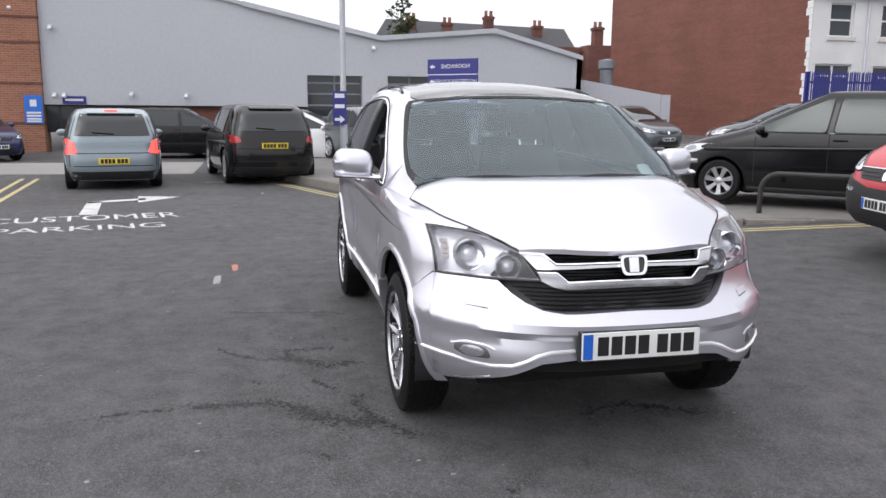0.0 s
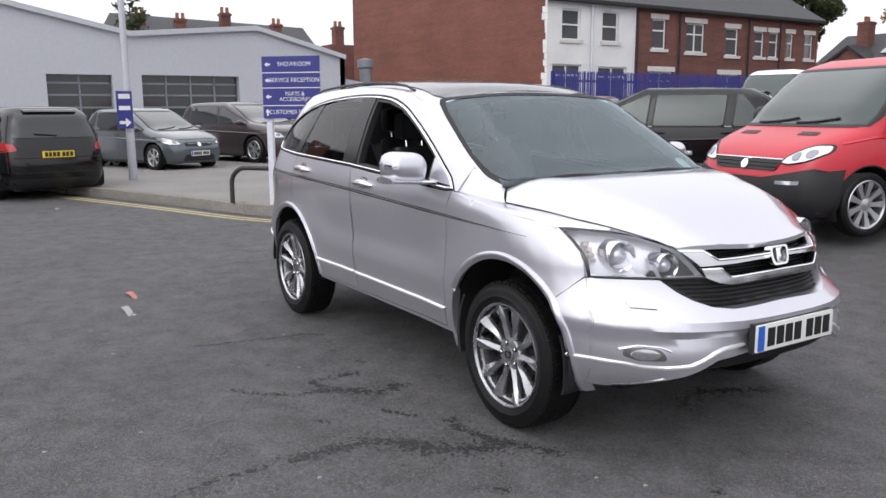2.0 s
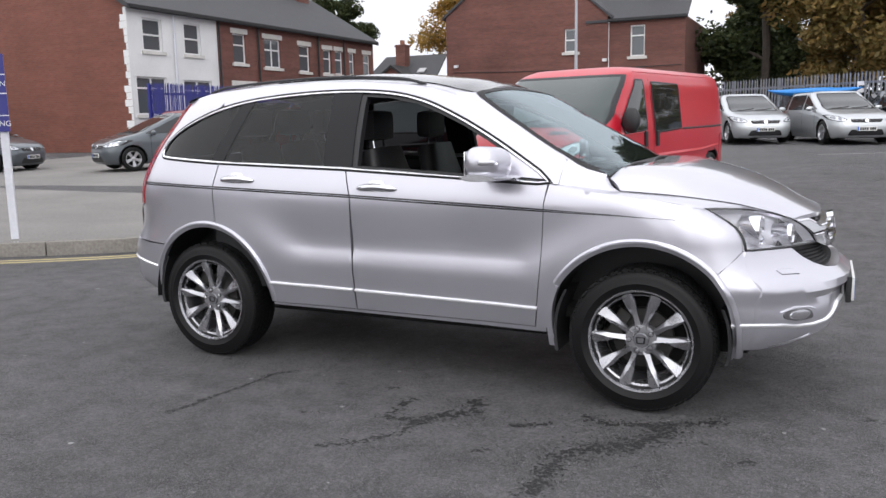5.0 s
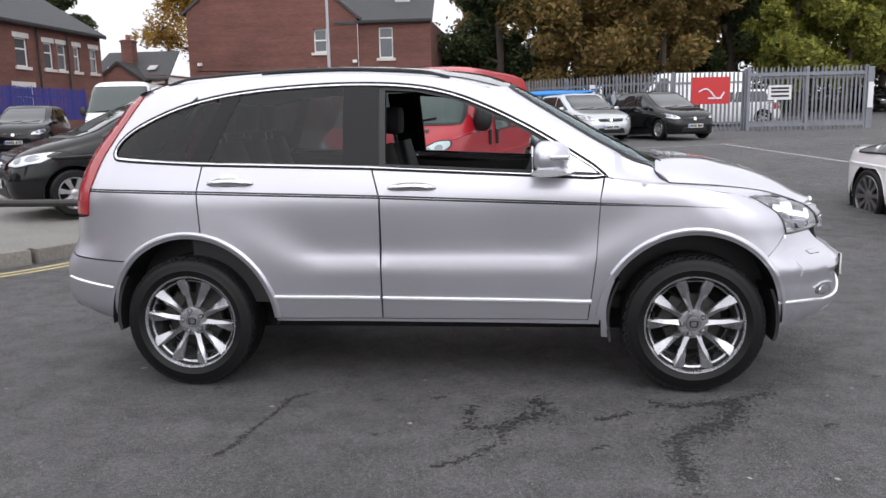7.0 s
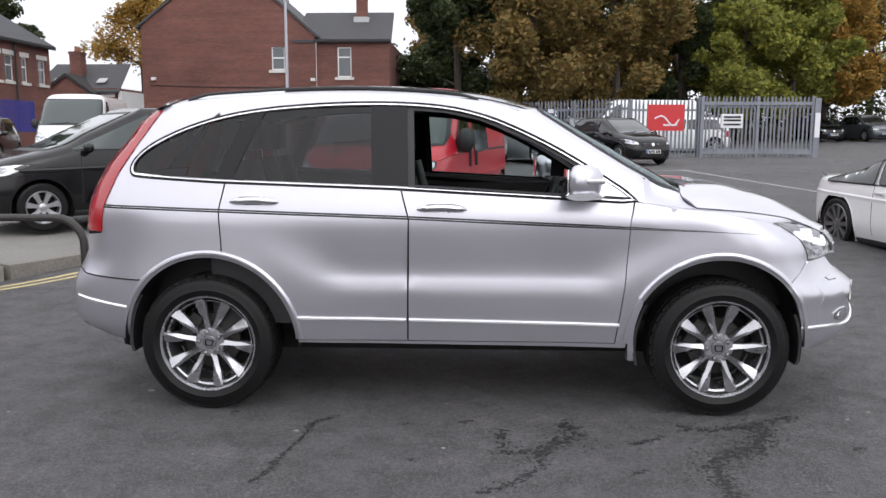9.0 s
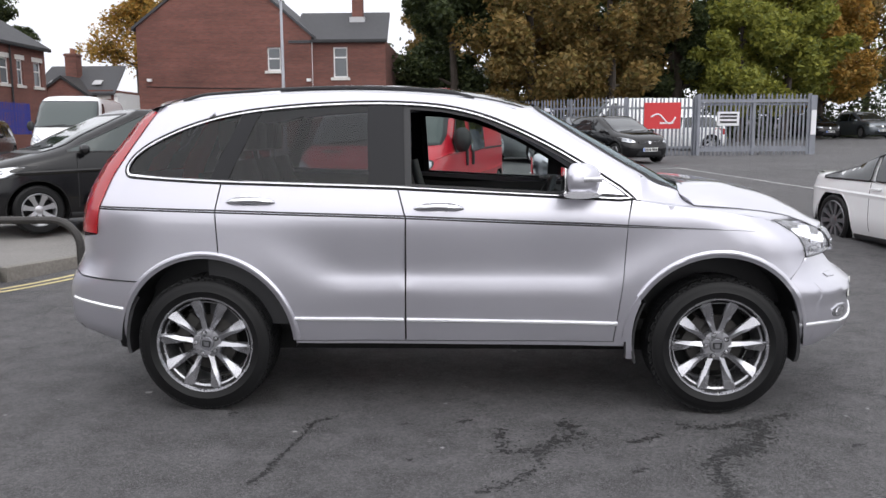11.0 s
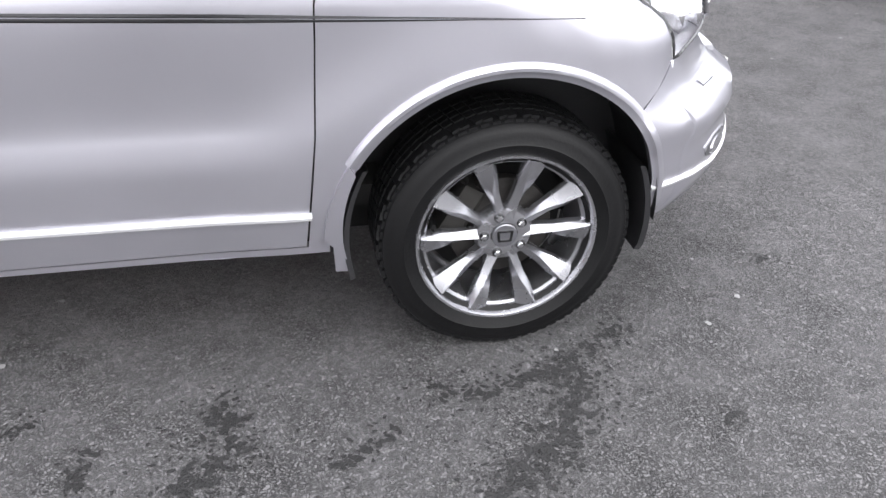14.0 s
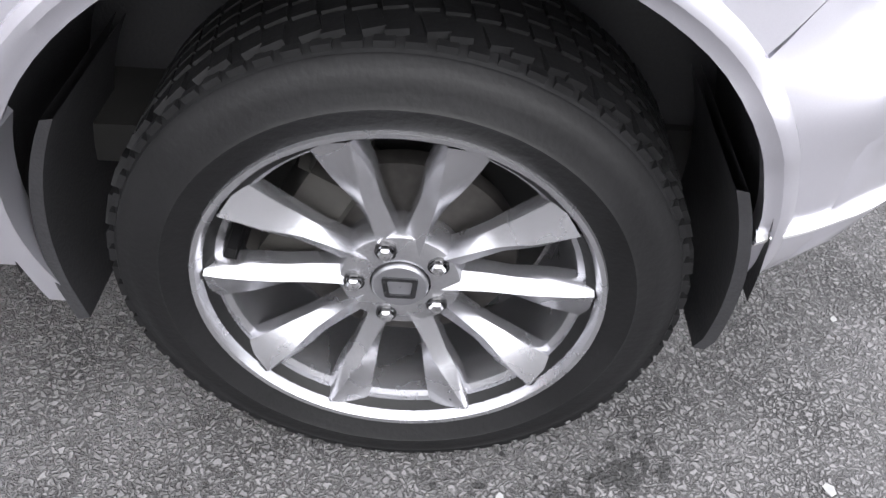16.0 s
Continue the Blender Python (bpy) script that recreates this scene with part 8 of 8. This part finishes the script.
hoop(-7.45, 0.66, -6.62, 1.32, 0.52, "dark bent steel hoop barrier at the sign")
hoop(-4.42, 5.09, -3.1, 6.28, 0.55, "dark bent steel hoop barrier beside the black estate car")
hoop(-4.85, 2.1, -3.42, 2.1, 0.54, "dark bent steel hoop barrier behind the kerb corner")

pole = thing("lamp_column", "tall grey column with small blue direction plates", "lamp post")
bm = bmesh.new()
lathe(bm, [(0.085, 0.0), (0.082, 1.0), (0.064, 1.06), (0.055, 8.0)], 16, "z")
bmesh.ops.recalc_face_normals(bm, faces=bm.faces)
bm.transform(Matrix.Translation((-12.6, 0.32, 0.14)))
part("column", bm, GREYPOLE, pole)
pto = facing((1, -0.12, 0), (-12.5, 0.30, 0))
pt = part("plate", slab(pto, -0.215, 0.075, 1.17, 1.89, 0.0, 0.03), BLUE, pole, "dark blue plate with white arrow", flat=True)
for v, h in ((1.79, 0.045), (1.565, 0.04)):
    part("bar", slab(pto, -0.175, 0.035, v - h, v + h, 0.03, 0.035), SIGNWHITE, pt, flat=True)
bm = bmesh.new()
for pts in ([(-0.18, 1.255), (-0.06, 1.255), (-0.06, 1.315), (-0.18, 1.315)], [(-0.065, 1.20), (0.04, 1.285), (-0.065, 1.37)]):
    bm.faces.new([bm.verts.new(pto(u, v, 0.034)) for u, v in pts])
part("arrow", bm, SIGNWHITE, pt, flat=True)

col = thing("street_light", "thin grey street light column before the brick house", "lamp post")
bm = bmesh.new()
lathe(bm, [(0.09, 0), (0.08, 3), (0.06, 7.6)], 10, "z")
bmesh.ops.recalc_face_normals(bm, faces=bm.faces)
bm.transform(Matrix.Translation((-8.72, 33, 0)))
part("column", bm, GREYPOLE, col)
part("arm", tube(bmesh.new(), [(-8.72, 33, 7.5), (-8.9, 33, 7.8), (-9.5, 33, 7.9)], 0.04, 8), GREYPOLE, col)

# ---- trees ----
BARK = worn("bark", (0.07, 0.055, 0.045), 0.9, 0, 0, 0.4, 2, 12, 0.6)


def leaves(name, a, b, c):
    m = base(name, a, 0.7)
    t = m.node_tree
    p = t.nodes["Principled BSDF"]
    geo = t.nodes.new("ShaderNodeNewGeometry")
    r = t.nodes.new("ShaderNodeValToRGB")
    r.color_ramp.elements[0].color, r.color_ramp.elements[1].color = (*a, 1), (*c, 1)
    r.color_ramp.elements.new(0.5).color = (*b, 1)
    t.links.new(geo.outputs["Random Per Island"], r.inputs[0])
    t.links.new(r.outputs[0], p.inputs["Base Color"])
    thin = t.nodes.new("ShaderNodeBsdfTranslucent")
    t.links.new(r.outputs[0], thin.inputs["Color"])
    both_sides = t.nodes.new("ShaderNodeMixShader")
    both_sides.inputs[0].default_value = 0.35
    t.links.new(p.outputs[0], both_sides.inputs[1])
    t.links.new(thin.outputs[0], both_sides.inputs[2])
    t.links.new(both_sides.outputs[0], t.nodes["Material Output"].inputs["Surface"])
    return m


L_GREEN = leaves("dark_green_leaves", (0.026, 0.038, 0.016), (0.045, 0.064, 0.020), (0.075, 0.090, 0.026))
L_MIX = leaves("bronze_green_leaves", (0.10, 0.085, 0.028), (0.29, 0.18, 0.055), (0.17, 0.145, 0.040))
L_YEL = leaves("yellow_green_leaves", (0.17, 0.19, 0.035), (0.32, 0.31, 0.05), (0.10, 0.13, 0.03))
L_ORG = leaves("orange_leaves", (0.32, 0.17, 0.035), (0.44, 0.26, 0.05), (0.16, 0.13, 0.035))


def tree(name, label, x, y, height, spread, mat, seed, low=0.25, count=2600, size=0.34, sparse=0.0):
    """A tapered trunk with limbs and a ragged crown of leaf clumps."""
    rng = random.Random(seed)
    tr = thing(name, label, "tree")
    z0 = ground_z(x, y) - 0.1
    bm = bmesh.new()
    tube(bm, [(x, y, z0), (x + 0.1, y, z0 + height * 0.3), (x - 0.1, y + 0.1, z0 + height * 0.6), (x, y, z0 + height * 0.9)], [height * 0.022, height * 0.018, height * 0.012, 0.03], 8)
    tips = []
    for i in range(16):
        t = rng.uniform(low, 0.85)
        a = rng.uniform(0, 2 * math.pi)
        reach = spread * math.sin(math.pi * min(1, (t - low + 0.25) / (1.2 - low))) * rng.uniform(0.6, 1.0)
        p0 = Vector((x, y, z0 + height * t * 0.85))
        p1 = p0 + Vector((math.cos(a) * reach * 0.5, math.sin(a) * reach * 0.5, height * 0.05))
        p2 = p0 + Vector((math.cos(a) * reach, math.sin(a) * reach, height * rng.uniform(0.05, 0.16)))
        tube(bm, [p0, p1, p2], [height * 0.008, height * 0.005, 0.015], 5)
        tips += [p1, p2, p0.lerp(p2, 0.75)]
    part("trunk", bm, BARK, tr, "grey-brown trunk and limbs")
    blobs = [(Vector((x, y, z0 + height * (low + 0.12 + 0.75 * (1 - low) * rng.random()))) + Vector((rng.gauss(0, spread * 0.35), rng.gauss(0, spread * 0.35), 0)), rng.uniform(0.14, 0.3) * spread) for _ in range(16)]
    blobs += [(p, rng.uniform(0.12, 0.26) * spread) for p in tips]
    g = np.random.default_rng(seed)
    pick = g.integers(0, len(blobs), count)
    centres = np.array([tuple(b[0]) for b in blobs])[pick]
    radii = np.array([b[1] for b in blobs])[pick][:, None]
    v = g.normal(size=(count, 3)) * (1, 1, 0.8)
    v /= np.linalg.norm(v, axis=1)[:, None]
    p = centres + v * radii * (0.45 + 0.65 * g.random((count, 1)))
    p = p[(p[:, 2] < z0 + height * 1.02) & (p[:, 2] > z0 + height * low * 0.6)]
    n = len(p)
    e1 = g.normal(size=(n, 3)) * (1, 1, 0.6)
    e1 /= np.linalg.norm(e1, axis=1)[:, None]
    e2 = np.cross(e1, g.normal(size=(n, 3)))
    e2 /= np.linalg.norm(e2, axis=1)[:, None]
    k = size * g.uniform(0.5, 1.2, (n, 1))
    verts = np.stack([p - e1 * k * 0.5, p + e2 * k * 0.28 + e1 * k * 0.05, p + e1 * k * 0.55, p - e2 * k * 0.28 - e1 * k * 0.02], 1).reshape(-1, 3)
    faces = np.arange(4 * n).reshape(-1, 4)
    me = bpy.data.meshes.new("crown")
    me.from_pydata(verts.tolist(), [], faces.tolist())
    me.materials.append(mat)
    cr = new("crown", me)
    cr.parent = tr
    tagged(cr, "ragged crown of autumn leaves", kind="stuff")
    return tr


TREES = [
    (-1.0, 41.0, 12.0, 3.6, L_GREEN, 0.12), (3.2, 39.0, 13.0, 4.4, L_MIX, 0.12), (7.6, 40.0, 12.5, 4.2, L_MIX, 0.10), (11.8, 42.5, 14.0, 2.6, L_GREEN, 0.08),
    (15.0, 41.0, 9.0, 3.2, L_YEL, 0.12), (18.6, 44.0, 11.5, 3.6, L_YEL, 0.14), (21.8, 47.0, 11.0, 3.8, L_ORG, 0.14), (27.0, 52.0, 12.0, 4.2, L_MIX, 0.14),
    (32.0, 53.0, 12.0, 4.4, L_YEL, 0.14), (5.5, 47.0, 15.0, 5.0, L_GREEN, 0.10), (-20.5, 56.0, 13.0, 4.5, L_ORG, 0.25), (-27.5, 62.0, 14.5, 4.6, L_ORG, 0.25), (-37.8, 60.0, 13.5, 2.6, L_GREEN, 0.3), (-17.0, 58.0, 14.0, 4.0, L_GREEN, 0.2),
    (-36.0, 52.0, 17.0, 2.0, L_GREEN, 0.2), (-3.0, 64.0, 13.0, 3.5, L_MIX, 0.3), (13.0, 49.0, 15.0, 4.5, L_GREEN, 0.1), (20.0, 56.0, 14.0, 5.0, L_GREEN, 0.1), (-1.8, 48.0, 9.0, 3.0, L_GREEN, 0.1),
]
NAMES = {"dark_green_leaves": "dense dark green tree beyond the fence", "bronze_green_leaves": "large tree with bronze autumn leaves beyond the fence", "yellow_green_leaves": "tree with yellow-green autumn leaves", "orange_leaves": "tree with orange autumn leaves"}
for i, (x, y, h, s, mat, low) in enumerate(TREES):
    tree("tree", NAMES[mat.name], x, y, h, s, mat, 100 + i, low, count=30000 if y < 50 else 13000, size=0.32)
tree("tree", "small yellow bush beside the lean-to", -27.5, 11.6, 3.6, 1.0, L_YEL, 77, 0.15, 700, 0.25)
tree("tree", "dark ivy clump on the skyline roofs", -44.5, 7.2, 8.2, 1.4, L_GREEN, 78, 0.5, 900, 0.3)

# hedge bank that closes the far side of the yard
rng = random.Random(9)
verts, faces = [], []
for _ in range(16000):
    t = rng.random()
    p = Vector((-6 + 52 * t, 45 + 8 * t + rng.gauss(0, 1.0), abs(rng.gauss(0, 1.9)) + 1.0))
    s = rng.uniform(0.2, 0.5)
    e1 = Vector((rng.gauss(0, 1), rng.gauss(0, 1), rng.gauss(0, 1))).normalized()
    e2 = e1.orthogonal().normalized()
    k = len(verts)
    verts += [p - e1 * s * 0.5, p + e2 * s * 0.3, p + e1 * s * 0.5, p - e2 * s * 0.3]
    faces.append((k, k + 1, k + 2, k + 3))
me = bpy.data.meshes.new("hedge")
me.from_pydata([tuple(v) for v in verts], [], faces)
me.materials.append(L_GREEN)
tagged(new("hedge", me), "dark tangled hedge along the far edge of the yard", "hedge", kind="stuff")

# ---- kerb stones, one by one ----
bm = box_bm(-0.448, 0.448, -0.06, 0.065, -0.25, 0.0, 0.012)
kerb = thing("kerb", "worn grey kerb stones edging the forecourt", "kerb", kind="structure")
k0 = part("kerb_stone", bm, KERB, kerb)
mesh = k0.data
s, i = 2.0, 0
while s < 12.85:
    p = kerb_at(s, 0.06)
    q = kerb_at(s + 0.05, 0.06)
    ang = math.atan2(q[1] - p[1], q[0] - p[0])
    ob = k0 if i == 0 else new("kerb_stone", mesh)
    ob.parent = kerb
    ob.matrix_basis = Matrix.Translation((*p, TOPZ + (rise(*p) if p[1] > 4 else 0.0) * min(1.0, max(0.0, (p[1] - 4) / 4)) + random.uniform(-0.006, 0.004))) @ Matrix.Rotation(ang + random.uniform(-0.01, 0.01), 4, "Z")
    ds = 0.9 / (np.linalg.norm(q - p) / 0.05)
    s += ds
    i += 1

# ---- stains and litter on the asphalt ----
stain([(-0.617, -0.945), (-0.70, -1.01), (-0.729, -1.044), (-0.735, -1.2), (-0.77, -1.364), (-0.80, -1.52), (-0.81, -1.665), (-0.86, -1.76)], lambda t: 0.03 + 0.02 * math.sin(9 * t), 1, "dark crack with tar in the asphalt", "asphalt_crack", 0.12)
stain([(0.20, -1.12), (0.20, -1.25), (0.215, -1.388), (0.30, -1.40), (0.364, -1.382)], 0.075, 2, gaps=0.2)
stain([(0.36, -1.40), (0.46, -1.28), (0.556, -1.175), (0.535, -1.08), (0.521, -0.993)], 0.14, 3, gaps=0.15)
stain([(0.36, -1.40), (0.353, -1.534), (0.30, -1.63), (0.246, -1.704), (0.17, -1.77), (0.093, -1.813)], 0.055, 4, gaps=0.25)
stain([(0.808, -1.267), (0.89, -1.22), (0.975, -1.172)], 0.07, 5)
stain([(1.064, -1.03), (1.15, -1.07), (1.244, -1.076), (1.40, -1.02), (1.55, -0.95), (1.678, -0.867)], 0.09, 6, gaps=0.2)
stain([(1.50, -1.05), (1.45, -1.15), (1.368, -1.278), (1.25, -1.38), (1.117, -1.474), (1.10, -1.6), (1.104, -1.722), (1.10, -1.9)], lambda t: 0.19 - 0.10 * t, 7, gaps=0.1)
stain([(1.104, -1.9), (1.12, -2.2), (1.2, -2.5)], 0.05, 8, gaps=0.5)
for k, (sx, sy) in enumerate(((-0.286, -1.064), (-1.18, -0.928), (-0.2, -1.5), (0.75, -1.6), (1.8, -1.3), (2.3, -0.6), (0.0, -1.02))):
    stain([(sx, sy), (sx + 0.05, sy + 0.03)], 0.05, 20 + k, gaps=0.3)
stain([(1.6, 0.0), (1.5, 0.3), (1.7, 0.6)], 0.14, 10, gaps=0.5)
PALE = worn("dried_paint_splash", (0.30, 0.30, 0.30), 0.8)
rng = random.Random(3)
bm = bmesh.new()
for _ in range(260):
    x, y = rng.uniform(-9, 6), rng.uniform(-6, 3)
    r = rng.uniform(0.003, 0.014) * (2 if rng.random() < 0.08 else 1)
    n = rng.randint(5, 7)
    bm.faces.new([bm.verts.new((x + r * rng.uniform(0.6, 1.3) * math.cos(6.283 * k / n), y + r * rng.uniform(0.6, 1.3) * math.sin(6.283 * k / n), ground_z(x, y) + 0.003)) for k in range(n)])
mesh_thing("pale_grit", bm, PALE, "pale specks of grit and gum on the asphalt", "grit", kind="stuff", flat=True)
bm = bmesh.new()
quads(bm, [[(-2.70 + 0.25 * a, -1.82 + 0.03 * b + 0.02 * a, 0.006 + 0.012 * math.sin(3 * a + b)) for a in np.linspace(0, 1, 6)] for b in (0, 1, 2)])
mesh_thing("crushed_wrapper", bm, base("red_wrapper", (0.42, 0.14, 0.10), 0.5), "flattened red wrapper lying on the asphalt", "litter")
for x, y, w in ((-2.2, -1.95, 0.3), (-9.6, -1.5, 0.16),):
    bm = bmesh.new()
    quads(bm, [[(x + w * a, y + 0.03 * b, 0.006 + 0.008 * math.sin(4 * a + b)) for a in np.linspace(0, 1, 5)] for b in (0, 1, 2)])
    mesh_thing("paper_scrap", bm, PALE, "small pale scrap of paper on the asphalt", "litter")
